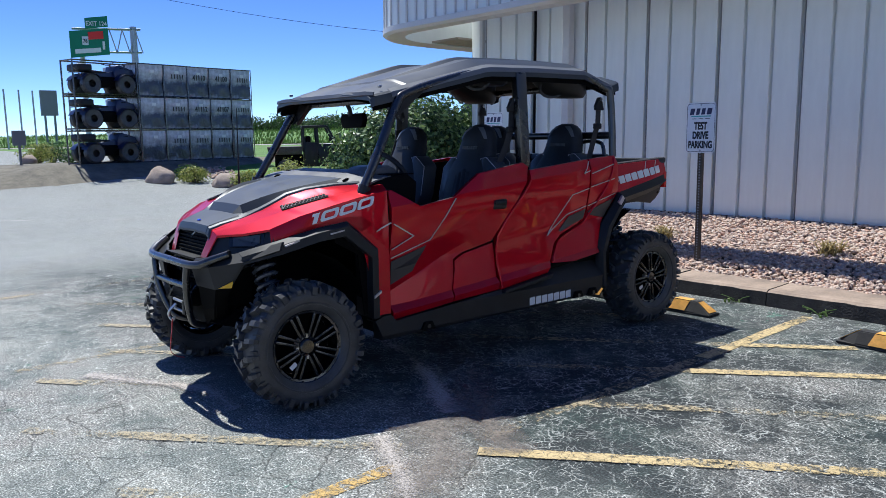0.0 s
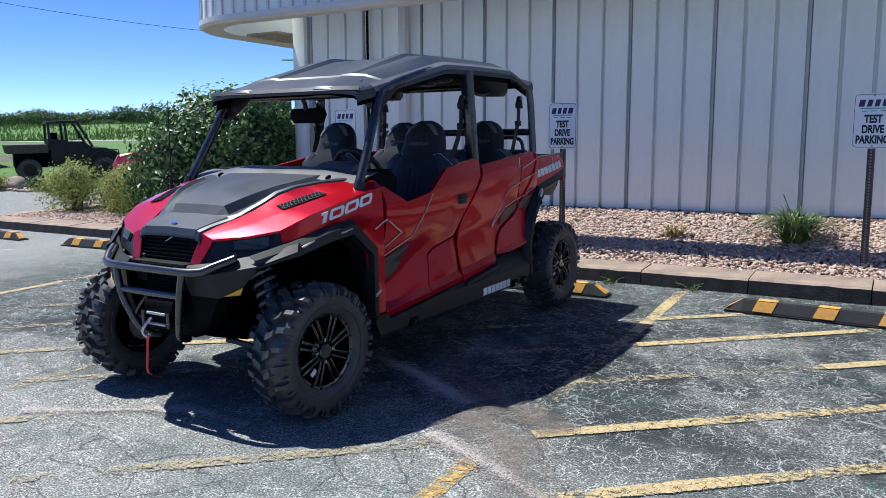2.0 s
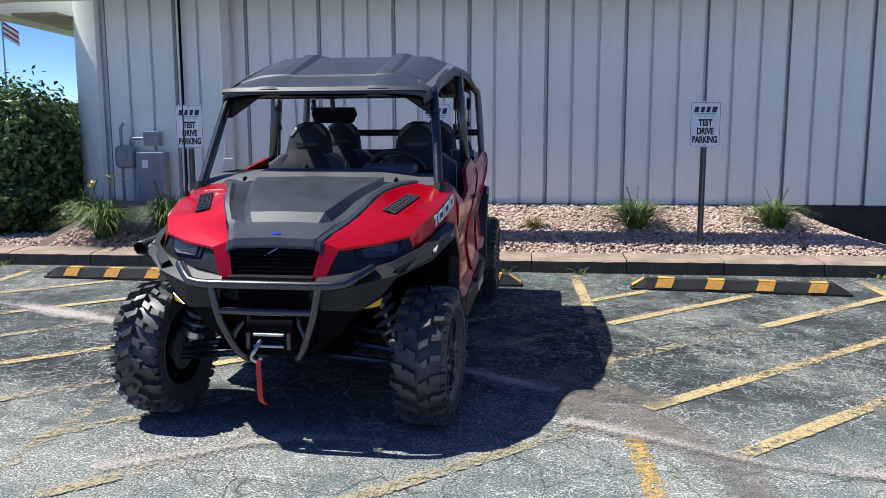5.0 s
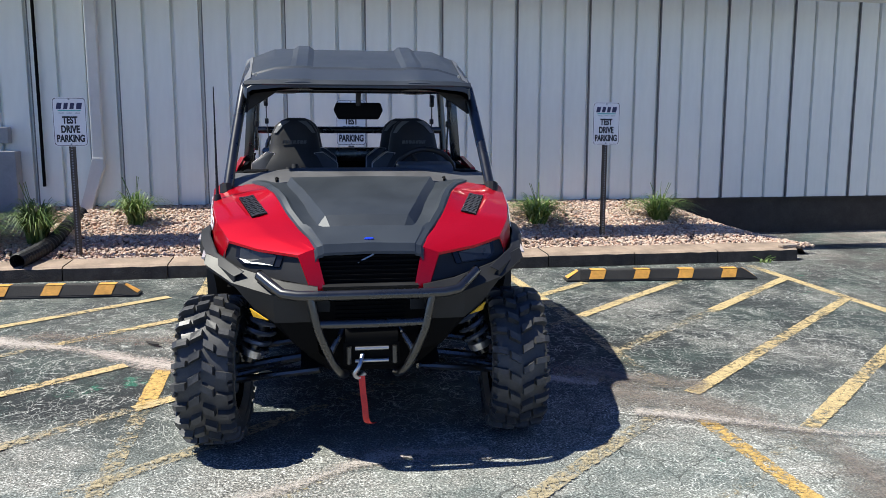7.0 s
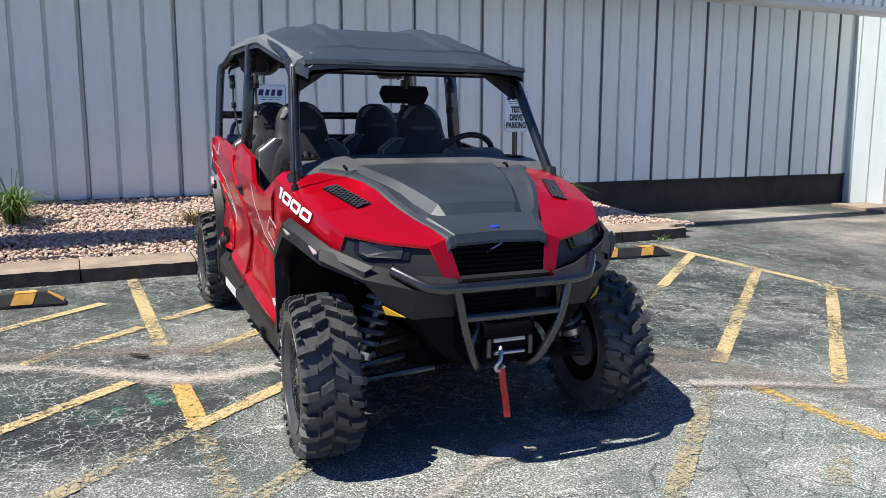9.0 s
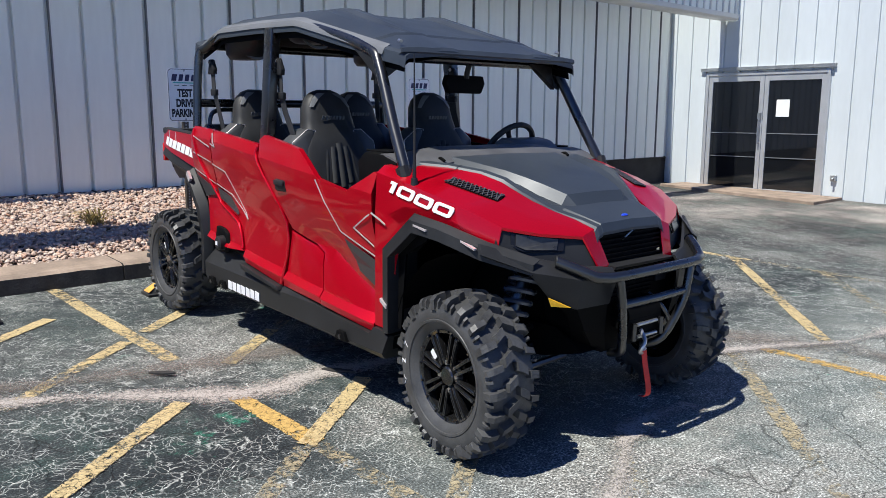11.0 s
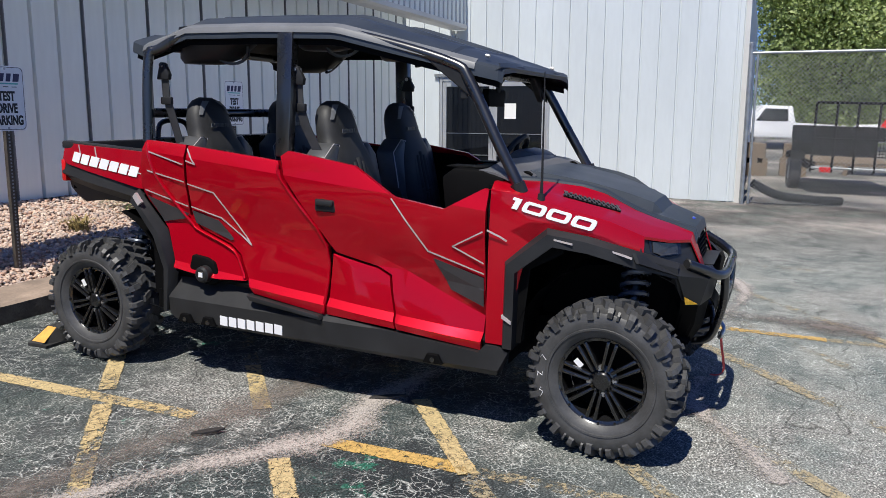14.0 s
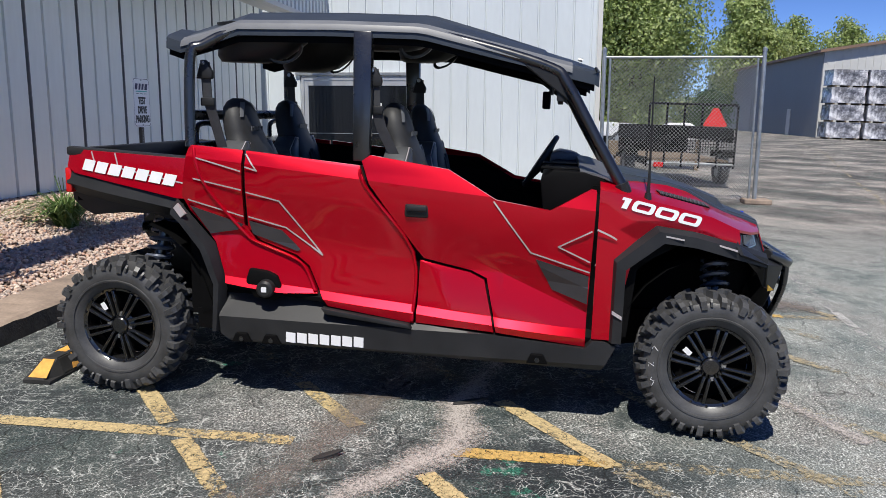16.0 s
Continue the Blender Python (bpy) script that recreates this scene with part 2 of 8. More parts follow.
M["orange"] = grainy("orange_reflector", (0.72, 0.36, 0.07), 0.25, 12, 80, 0.6, bump_s=0.1)
M["sign_white"] = grainy("sign_white", (0.87, 0.87, 0.86), 0.04, 4, 60, 0.4, bump_s=0)
M["sign_black"] = grainy("sign_black", (0.02, 0.02, 0.022), 0.1, 6, 60, 0.5, bump_s=0)
M["sign_navy"] = grainy("sign_navy", (0.03, 0.03, 0.09), 0.1, 6, 60, 0.5, bump_s=0)
M["sign_teal"] = grainy("sign_teal", (0.15, 0.5, 0.45), 0.1, 6, 60, 0.5, bump_s=0)
M["post"] = grainy("sign_post", (0.10, 0.085, 0.07), 0.35, 10, 80, 0.6, 0.5, bump_s=0.1)
M["post_hole"] = shader("hole", (0.25, 0.26, 0.27), 0.7)[0]
M["gravel"] = varied("river_gravel", [(0.0, (0.5, 0.3, 0.22)), (0.25, (0.64, 0.47, 0.36)), (0.5, (0.46, 0.34, 0.28)), (0.75, (0.72, 0.59, 0.48)), (1.0, (0.38, 0.3, 0.26))], 0.85)
M["soil"] = grainy("soil", (0.16, 0.12, 0.1), 0.4, 5, 60, 0.95, bump_s=0.5, dist=0.01)
M["leaf"] = varied("bush_leaf", [(0.0, (0.022, 0.055, 0.016)), (0.55, (0.085, 0.17, 0.045)), (1.0, (0.3, 0.42, 0.14))], 0.45, 0.0, 20, 0.2)
M["leaf_dark"] = varied("dark_leaf", [(0.0, (0.03, 0.065, 0.02)), (0.5, (0.05, 0.11, 0.03)), (1.0, (0.09, 0.16, 0.045))], 0.55, 0.0, 20, 0.35)
M["leaf_yellow"] = varied("shrub_leaf", [(0.0, (0.13, 0.18, 0.04)), (0.5, (0.3, 0.34, 0.08)), (1.0, (0.5, 0.5, 0.16))], 0.6, 0.0, 20, 0.35)
M["blade"] = varied("lily_blade", [(0.0, (0.07, 0.14, 0.03)), (0.6, (0.15, 0.24, 0.06)), (1.0, (0.3, 0.36, 0.13))], 0.5, 0.0, 20, 0.25)
M["dry"] = varied("dry_blade", [(0.0, (0.3, 0.22, 0.08)), (1.0, (0.42, 0.34, 0.14))], 0.7, 0.0, 20, 0.2)
M["tree_leaf"] = varied("tree_leaf", [(0.0, (0.2, 0.27, 0.08)), (0.5, (0.36, 0.45, 0.15)), (1.0, (0.56, 0.64, 0.28))], 0.5, 0.0, 6, 0.45)
M["bark"] = grainy("bark", (0.12, 0.09, 0.065), 0.4, 6, 40, 0.9, bump_s=0.6, dist=0.02)
M["lawn"] = grainy("lawn", (0.1, 0.2, 0.035), 0.35, 0.6, 14, 0.9, bump_s=0.6, dist=0.05)
M["grass"] = varied("tall_grass", [(0.0, (0.09, 0.17, 0.03)), (0.6, (0.15, 0.25, 0.05)), (1.0, (0.24, 0.3, 0.09))], 0.8, 0.0, 6, 0.2)
M["road"] = grainy("road_concrete", (0.4, 0.38, 0.34), 0.12, 0.3, 6, 0.9, bump_s=0.2)
M["stony"] = grainy("stony_soil", (0.17, 0.155, 0.12), 0.4, 2, 18, 0.95, bump_s=0.6, dist=0.04)
M["boulder"] = grainy("boulder", (0.37, 0.295, 0.24), 0.3, 4, 30, 0.9, bump_s=0.6, dist=0.03)
M["petal"] = shader("petal", (0.75, 0.55, 0.03), 0.5)[0]
# vehicle


def make_paint():
    m, n, l, b = shader("red_metallic_paint", (0.5, 0.003, 0.014), 0.34, 0.42, 0.55, 0.1)
    v = coords(n, l)
    f = noise_tex(n, l, v, 900, 1)
    l.new(ramp(n, l, f, [(0.3, (0.40, 0.0008, 0.010)), (0.7, (0.57, 0.0014, 0.0165))]), b.inputs["Base Color"])
    d = noise_tex(n, l, v, 7, 5)
    l.new(ramp(n, l, d, [(0.35, (0.008,) * 3), (0.75, (0.03,) * 3)]), b.inputs["Coat Roughness"])
    b.inputs["Coat IOR"].default_value = 1.5
    wave = node(n, "ShaderNodeBump", Strength=0.1, Distance=0.02)
    l.new(noise_tex(n, l, v, 3.2, 2), wave.inputs["Height"])
    l.new(wave.outputs[0], b.inputs["Normal"])
    l.new(wave.outputs[0], b.inputs["Coat Normal"])
    return m


M["red"] = make_paint()
M["plastic"] = grainy("black_plastic", (0.021, 0.0213, 0.0225), 0.25, 5, 220, 0.46, bump_s=0.12, dist=0.001, spec=0.28)
# Near-black: in wells, nose and underside, deep shade is put into this colour
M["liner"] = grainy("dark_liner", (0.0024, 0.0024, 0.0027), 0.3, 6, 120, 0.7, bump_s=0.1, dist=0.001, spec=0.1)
M["hood"] = grainy("grey_hood", (0.038, 0.046, 0.057), 0.15, 4, 260, 0.42, 0.1, bump_s=0.05, dist=0.001, spec=0.45)
M["roof"] = grainy("roof_plastic", (0.036, 0.044, 0.056), 0.2, 4, 240, 0.4, 0.0, bump_s=0.08, dist=0.001, spec=0.45)
M["roof_edge"] = grainy("grey_roof_edge", (0.15, 0.155, 0.165), 0.12, 6, 200, 0.46, 0.0, bump_s=0.03, dist=0.001)
M["cowl"] = grainy("grey_cowl", (0.1, 0.1, 0.105), 0.2, 6, 200, 0.45, bump_s=0.05, dist=0.001)
M["tube"] = grainy("black_steel_tube", (0.008, 0.0081, 0.009), 0.2, 8, 90, 0.28, 0.0, 0.3, bump_s=0.04, dist=0.001, spec=1.0)
M["tyre"] = grainy("tyre_rubber", (0.065, 0.065, 0.066), 0.35, 9, 130, 0.42, bump_s=0.25, dist=0.002, spec=0.4)
M["rim"] = grainy("gloss_black_rim", (0.009, 0.009, 0.0095), 0.2, 10, 90, 0.22, 0.0, 1.0, bump_s=0.0)
M["steel"] = grainy("bright_steel", (0.55, 0.55, 0.56), 0.15, 12, 90, 0.3, 0.9, bump_s=0.03, dist=0.001)
M["seat"] = grainy("black_vinyl", (0.034, 0.0345, 0.036), 0.2, 8, 160, 0.5, bump_s=0.1, dist=0.001, spec=0.25)
M["seat_mid"] = grainy("charcoal_fabric", (0.035, 0.036, 0.038), 0.25, 10, 200, 0.75, bump_s=0.25, dist=0.001)
M["seat_grey"] = grainy("grey_vinyl", (0.06, 0.062, 0.066), 0.2, 8, 160, 0.42, bump_s=0.1, dist=0.001)
M["strap"] = grainy("red_webbing", (0.65, 0.04, 0.03), 0.2, 20, 160, 0.7, bump_s=0.2, dist=0.001)
M["belt"] = grainy("black_webbing", (0.032, 0.033, 0.037), 0.2, 20, 160, 0.6, bump_s=0.2, dist=0.001)
M["decal_white"] = grainy("white_decal", (0.78, 0.78, 0.79), 0.04, 8, 80, 0.35, bump_s=0)
M["decal_silver"] = grainy("silver_decal", (0.55, 0.5, 0.5), 0.08, 8, 80, 0.3, 0.3, bump_s=0)
M["decal_grey"] = grainy("charcoal_decal", (0.045, 0.042, 0.045), 0.15, 8, 80, 0.35, bump_s=0)
M["amber"] = grainy("amber_reflector", (0.75, 0.42, 0.02), 0.1, 20, 120, 0.25, bump_s=0)
M["lens"] = shader("smoked_lens", (0.012, 0.012, 0.013), 0.08, 0.0, 0.3, 0.3)[0]
M["headlamp"] = grainy("smoked_headlamp", (0.045, 0.045, 0.045), 0.4, 14, 60, 0.3, 0.0, 0.1, bump_s=0.1)
M["tail"] = shader("red_lens", (0.6, 0.01, 0.01), 0.15, 0.0, 0.6)[0]
M["blue"] = shader("blue_badge", (0.02, 0.06, 0.6), 0.2, 0.0, 0.8)[0]
M["spring"] = grainy("grey_blue_spring", (0.10, 0.115, 0.15), 0.15, 20, 120, 0.22, 0.3, bump_s=0)

# ---------------------------------------------------------------- mesh helpers


def finish(bm, mats, smooth=0.0):
    """Mesh data from a bmesh; edges flatter than `smooth` degrees are shaded round."""
    bmesh.ops.recalc_face_normals(bm, faces=bm.faces)
    me = bpy.data.meshes.new("mesh")
    if smooth:
        for f in bm.faces:
            f.smooth = True
        lim = radians(smooth)
        for e in bm.edges:
            e.smooth = not (len(e.link_faces) == 2 and e.calc_face_angle(0) > lim)
    bm.to_mesh(me)
    bm.free()
    for m in mats if isinstance(mats, (list, tuple)) else [mats]:
        me.materials.append(M[m])
    return me


def part(name, bm, mat, parent, label="", smooth=0.0):
    ob = new(name, finish(bm, mat, smooth) if isinstance(bm, bmesh.types.BMesh) else bm)
    ob.parent = parent
    if label:
        ob["label"] = label
    return ob


def thing(name, bm, mat, label, category, group="", kind="", m=None, smooth=0.0):
    data = None if bm is None else (finish(bm, mat, smooth) if isinstance(bm, bmesh.types.BMesh) else bm)
    ob = new(name, data)
    if m is not None:
        ob.matrix_basis = m
    return tagged(ob, label, category, group, kind)


def quad_mesh(verts, faces, mat):
    me = bpy.data.meshes.new("mesh")
    me.from_pydata(verts, [], faces)
    me.materials.append(M[mat])
    return me


def box(bm, x0, x1, y0, y1, z0, z1, bev=0.0, m=None, mi=0):
    r = bmesh.ops.create_cube(bm, size=1.0)
    vs = r["verts"]
    bmesh.ops.scale(bm, vec=(abs(x1 - x0), abs(y1 - y0), abs(z1 - z0)), verts=vs)
    bmesh.ops.translate(bm, vec=((x0 + x1) / 2, (y0 + y1) / 2, (z0 + z1) / 2), verts=vs)
    if m is not None:
        bmesh.ops.transform(bm, matrix=m, verts=vs)
    for f in {f for v in vs for f in v.link_faces}:
        f.material_index = mi
    if bev:
        es = list({e for v in vs for e in v.link_edges})
        bmesh.ops.bevel(bm, geom=es, offset=bev, segments=2, affect="EDGES", profile=0.5)


def prism(bm, pts, a, b, axis="y", bev=0.0):
    """A polygon in the plane across `axis`, drawn out from a to b. pts: (x, z) for y, (x, y) for z, (y, z) for x."""
    put = {"y": lambda p, k: (p[0], k, p[1]), "z": lambda p, k: (p[0], p[1], k), "x": lambda p, k: (k, p[0], p[1])}[axis]
    lo = [bm.verts.new(put(p, a)) for p in pts]
    hi = [bm.verts.new(put(p, b)) for p in pts]
    k = len(pts)
    fs = [bm.faces.new(lo), bm.faces.new(hi[::-1])]
    for i in range(k):
        fs.append(bm.faces.new((lo[i], hi[i], hi[(i + 1) % k], lo[(i + 1) % k])))
    if bev:
        bmesh.ops.bevel(bm, geom=list({e for f in fs for e in f.edges}), offset=bev, segments=2, affect="EDGES", profile=0.5)


def tube(bm, pts, r, seg=10, caps=True, radii=None):
    """A round bar along a line of points."""
    pts = [Vector(p) for p in pts]
    rings = []
    for i, p in enumerate(pts):
        d = (pts[min(i + 1, len(pts) - 1)] - pts[max(i - 1, 0)]).normalized()
        u = d.orthogonal() if i == 0 else (last - d * last.dot(d))
        u.normalize()
        last = u.copy()
        w = d.cross(u)
        rr = radii[i] if radii else r
        rings.append([bm.verts.new(p + (u * math.cos(t) + w * math.sin(t)) * rr) for t in (2 * math.pi * k / seg for k in range(seg))])
    for a, b in zip(rings, rings[1:]):
        for k in range(seg):
            bm.faces.new((a[k], a[(k + 1) % seg], b[(k + 1) % seg], b[k]))
    if caps:
        bm.faces.new(rings[0][::-1])
        bm.faces.new(rings[-1])


def smooth_line(pts, n=6):
    """More points along a line with rounded corners."""
    pts = [Vector(p) for p in pts]
    out = []
    for i in range(len(pts) - 1):
        p0, p1, p2, p3 = pts[max(i - 1, 0)], pts[i], pts[i + 1], pts[min(i + 2, len(pts) - 1)]
        for k in range(n):
            t = k / n
            out.append(0.5 * ((2 * p1) + (p2 - p0) * t + (2 * p0 - 5 * p1 + 4 * p2 - p3) * t * t + (3 * p1 - p0 - 3 * p2 + p3) * t ** 3))
    return out + [pts[-1]]


def lathe(bm, prof, seg=32, axis="y"):
    """A profile of (radius, along) turned round the axis."""
    put = {"y": lambda r, h, c, s: (r * c, h, r * s), "z": lambda r, h, c, s: (r * c, r * s, h), "x": lambda r, h, c, s: (h, r * c, r * s)}[axis]
    rings = [[bm.verts.new(put(r, h, math.cos(t), math.sin(t))) for t in (2 * math.pi * k / seg for k in range(seg))] for r, h in prof]
    for a, b in zip(rings, rings[1:]):
        for k in range(seg):
            bm.faces.new((a[k], a[(k + 1) % seg], b[(k + 1) % seg], b[k]))
    return rings


def loft(bm, rows, close=False):
    """Faces between rows of points, each row as long as the next."""
    vs = [[bm.verts.new(p) for p in row] for row in rows]
    for a, b in zip(vs, vs[1:]):
        k = len(a)
        for i in range(k if close else k - 1):
            bm.faces.new((a[i], a[(i + 1) % k], b[(i + 1) % k], b[i]))
    return vs


def thicken(bm, depth, toward):
    """Gives a sheet of faces a thickness in the direction `toward`."""
    r = bmesh.ops.extrude_face_region(bm, geom=list(bm.faces))
    bmesh.ops.translate(bm, vec=Vector(toward) * depth, verts=[v for v in r["geom"] if isinstance(v, bmesh.types.BMVert)])


def lettering(body, size, depth=0.002, shear=0.0, squeeze=1.0, bold=0.0):
    """A bmesh of words in the plane of x and y, starting at 0, with the baseline on y = 0."""
    cu = bpy.data.curves.new("words", "FONT")
    cu.body, cu.size, cu.shear, cu.extrude, cu.offset = body, size, shear, depth, bold
    cu.align_x = "CENTER"
    ob = bpy.data.objects.new("words", cu)
    scene.collection.objects.link(ob)
    bpy.context.view_layer.update()
    me = ob.to_mesh()
    bm = bmesh.new()
    bm.from_mesh(me)
    ob.to_mesh_clear()
    bpy.data.objects.remove(ob)
    bpy.data.curves.remove(cu)
    bmesh.ops.scale(bm, vec=(squeeze, 1, 1), verts=bm.verts)
    return bm


def split_letters(bm_):
    """The loose letters of a word, each as a bmesh of its own."""
    bmesh.ops.remove_doubles(bm_, verts=bm_.verts, dist=1e-6)
    seen, groups = set(), []
    for v in bm_.verts:
        if v in seen:
            continue
        stack, grp = [v], []
        seen.add(v)
        while stack:
            q = stack.pop()
            grp.append(q)
            for e in q.link_edges:
                o = e.other_vert(q)
                if o not in seen:
                    seen.add(o)
                    stack.append(o)
        groups.append(grp)
    out = []
    for grp in groups:
        nb = bmesh.new()
        mp = {v: nb.verts.new(v.co) for v in grp}
        for f in {f for v in grp for f in v.link_faces}:
            nb.faces.new([mp[v] for v in f.verts])
        out.append(nb)
    bm_.free()
    return out

# ---------------------------------------------------------------- ground
UP = pose(0, 0, 0, -1.37, 0, 0)  # the lot falls away from the building; walls and posts stand plumb


def rise(x, y):
    """Height of the land beyond the lot."""
    t = min(1.0, max(0.0, (-x - 22.0) / 8.0))
    return 0.65 * t * t * (3 - 2 * t)


bm = bmesh.new()
bmesh.ops.create_grid(bm, x_segments=2, y_segments=2, size=900)
thing("ground", bm, "asphalt", "worn, cracked dark asphalt of a parking lot", "asphalt", kind="structure")

# lawn and field west of the lot
rows = []
for i in range(40):
    x = -9.5 - 1.0 * i if i < 26 else -35.5 - (i - 25) ** 2 * 4.0
    edge = 11.6 + max(0.0, -23.4 - x) * 0.1 if x < -23.4 else 11.6 + (x + 23.4) * 0.12
    rows.append([(x, edge + d, rise(x, edge + d) + (0.03 if k else -0.05)) for k, d in enumerate((0, 0.15, 6, 14, 30, 60, 120, 260, 700))])
bm = bmesh.new()
loft(bm, rows)
thing("lawn", bm, "lawn", "mown green lawn beside the lot", "lawn", kind="structure", smooth=60)
bm = bmesh.new()
RA, RB = Vector((-150, 11.5)), Vector((60, 115.0))
rd = (RB - RA).normalized()
rn = Vector((-rd.y, rd.x))
loft(bm, [[(*(RA + rd * s + rn * w), rise(-60, 0) + 0.06) for w in (0, 10)] for s in (-300, 0, 120, 400)])
thing("road", bm, "road", "pale concrete road beyond the lawn", "road", kind="structure")

# the far part of the lot climbs a little towards the crates
rows = []
for i in range(16):
    x = -21.5 - 1.0 * i if i < 12 else -33.5 - (i - 11) * 30.0
    edge = 11.75 + max(0.0, -23.4 - x) * 0.1
    rows.append([(x, y, rise(x, 0) + 0.008 * (i > 0) - 0.004) for y in (-80, -20, 0, 5, edge)])
bm = bmesh.new()
loft(bm, rows)
thing("lot_apron", bm, "asphalt", "worn asphalt rising towards the stacked crates", "asphalt", kind="structure", smooth=60)

# painted lines


def strip(a, b, w):
    a, b = Vector(a), Vector(b)
    d = (b - a).normalized()
    nrm = Vector((-d.y, d.x)) * w / 2
    out = bmesh.new()
    k = max(1, int((b - a).length / 0.25))
    wear = out.verts.layers.float.new("wear")
    rows_ = []
    for i in range(k + 1):
        p = a + (b - a) * i / k
        row_ = []
        for q, wr in ((-1.16, 0.34), (-0.8, 0.0), (0.8, 0.0), (1.16, 0.34)):
            q += random.uniform(-0.06, 0.06)
            v = out.verts.new((p.x + nrm.x * q, p.y + nrm.y * q, 0.004))
            v[wear] = wr
            row_.append(v)
        rows_.append(row_)
    for r0, r1 in zip(rows_, rows_[1:]):
        for j in range(3):
            out.faces.new((r0[j], r0[j + 1], r1[j + 1], r1[j]))
    return out


# each line as stretches: end points, paint
STALLS = [
    ((-2.65, 5.82), (-2.61, 4.3), "yellow"), ((-2.61, 4.3), (-2.59, 2.42), "yellow_old"), ((-2.6, 1.92), (-2.58, 1.0), "orange_line"), ((-2.58, 1.0), (-2.57, 0.6), "yellow_old"),
    ((-5.43, 5.98), (-5.4, 3.88), "yellow"), ((-5.385, 3.2), (-5.375, 2.5), "orange_line"), ((-5.375, 2.5), (-5.36, 1.0), "yellow_old"),
    ((-0.06, 5.75), (-0.05, 3.3), "yellow"), ((-0.05, 3.3), (0.0, 0.9), "yellow_old"),
    ((-8.12, 5.9), (-8.1, 3.0), "yellow"), ((-8.1, 3.0), (-8.05, 1.2), "yellow_old")]
for a, b, mat in STALLS:
    thing("stall_line", strip(a, b, 0.105), mat, "worn yellow parking stall line on asphalt", "line", "stall lines", "structure")
HATCH = [
    ((-2.04, 5.18), (-2.62, 4.71), "yellow"), ((-2.62, 4.71), (-4.6, 3.15), "yellow_old"), ((-4.75, 3.0), (-5.42, 2.5), "yellow"), ((-5.42, 2.5), (-6.3, 1.78), "yellow_old"),
    ((-1.13, 5.13), (-2.5, 4.0), "yellow"), ((-2.5, 4.0), (-5.5, 1.55), "yellow_old"),
    ((-0.1, 5.08), (-1.4, 4.02), "yellow"), ((-1.4, 4.02), (-2.6, 3.06), "yellow_old"), ((-4.45, 1.56), (-5.05, 1.06), "yellow_old"),
    ((-0.06, 4.25), (-2.48, 2.27), "yellow"), ((-2.75, 2.04), (-4.2, 0.8), "yellow_old"),
    ((-0.08, 3.44), (-2.2, 1.68), "yellow"), ((-2.2, 1.68), (-3.2, 0.9), "yellow_old"),
    ((0.0, 2.66), (-1.1, 1.72), "yellow_old"), ((-1.1, 1.72), (-2.5, 0.6), "yellow_old"),
    ((-3.5, 5.03), (-4.66, 4.08), "yellow_old"), ((-4.68, 4.06), (-5.2, 3.64), "yellow"), ((-5.62, 3.27), (-6.4, 2.65), "yellow"), ((-6.4, 2.65), (-7.3, 1.9), "yellow_old"),
    ((-4.6, 5.07), (-5.32, 4.49), "yellow"), ((-5.48, 4.36), (-6.25, 3.73), "yellow"), ((-6.25, 3.73), (-7.6, 2.6), "yellow_old"),
    ((-5.68, 5.14), (-7.25, 3.88), "yellow"), ((-7.25, 3.88), (-8.0, 3.28), "yellow_old"),
    ((-7.0, 5.2), (-7.95, 4.42), "yellow")]
for a, b, mat in HATCH:
    thing("hatch_line", strip(a, b, 0.1), mat, "worn yellow hatching line on asphalt", "line", "hatch lines", "structure").location.z = 0.003
for a, b, w in (((-0.9, 0.44), (-3.4, 0.6), 0.08), ((-14, 4.2), (-10.6, 4.7), 0.08), ((-16.5, 3.0), (-13.0, 6.4), 0.08), ((-22, 1.0), (-17, 7.2), 0.09), ((-26, 3), (-20.5, 9.0), 0.09)):
    thing("stall_line", strip(a, b, w), "white_line", "faded white parking line on asphalt", "line", "white lines", "structure")
# washed-out bands where the seal coat is gone


def band(name, pts, w, mat, z, label):
    """A patch along a line, worn away towards its edges."""
    pts = smooth_line([(x, y, z) for x, y in pts], 6)
    out = bmesh.new()
    wear = out.verts.layers.float.new("wear")
    cols = (-1.0, -0.55, 0.0, 0.55, 1.0)
    rows = []
    for i, p in enumerate(pts):
        d = (pts[min(i + 1, len(pts) - 1)] - pts[max(i - 1, 0)]).normalized()
        nrm = Vector((-d.y, d.x, 0))
        end = 0.35 if i in (0, len(pts) - 1) else 0.0
        k = w * random.uniform(0.8, 1.25)
        row = []
        for c in cols:
            v = out.verts.new(p + nrm * k * c)
            v[wear] = 0.42 * abs(c) ** 1.5 - 0.06 + end
            row.append(v)
        rows.append(row)
    for r0, r1 in zip(rows, rows[1:]):
        for k in range(4):
            out.faces.new((r0[k], r0[k + 1], r1[k + 1], r1[k]))
    thing(name, out, mat, label, "patch", kind="structure")


band("bare_patch", [(-8.5, 4.6), (-6.3, 3.8), (-5.34, 3.2), (-4.8, 3.2), (-3.8, 2.95), (-3.2, 2.65), (-2.9, 2.5)], 0.2, "bare", 0.009, "pale band of bare aggregate in the asphalt")
band("silt_patch", [(-6.5, 4.05), (-5.4, 3.75), (-4.7, 3.6), (-3.6, 3.2), (-2.9, 2.65), (-2.3, 2.35)], 0.2, "dirt", 0.012, "brown silt washed along a crack")
band("silt_patch", [(-2.95, 2.35), (-2.6, 2.15), (-2.3, 1.75), (-2.2, 1.4), (-2.3, 0.6)], 0.26, "dirt", 0.015, "brown silt washed along a crack")

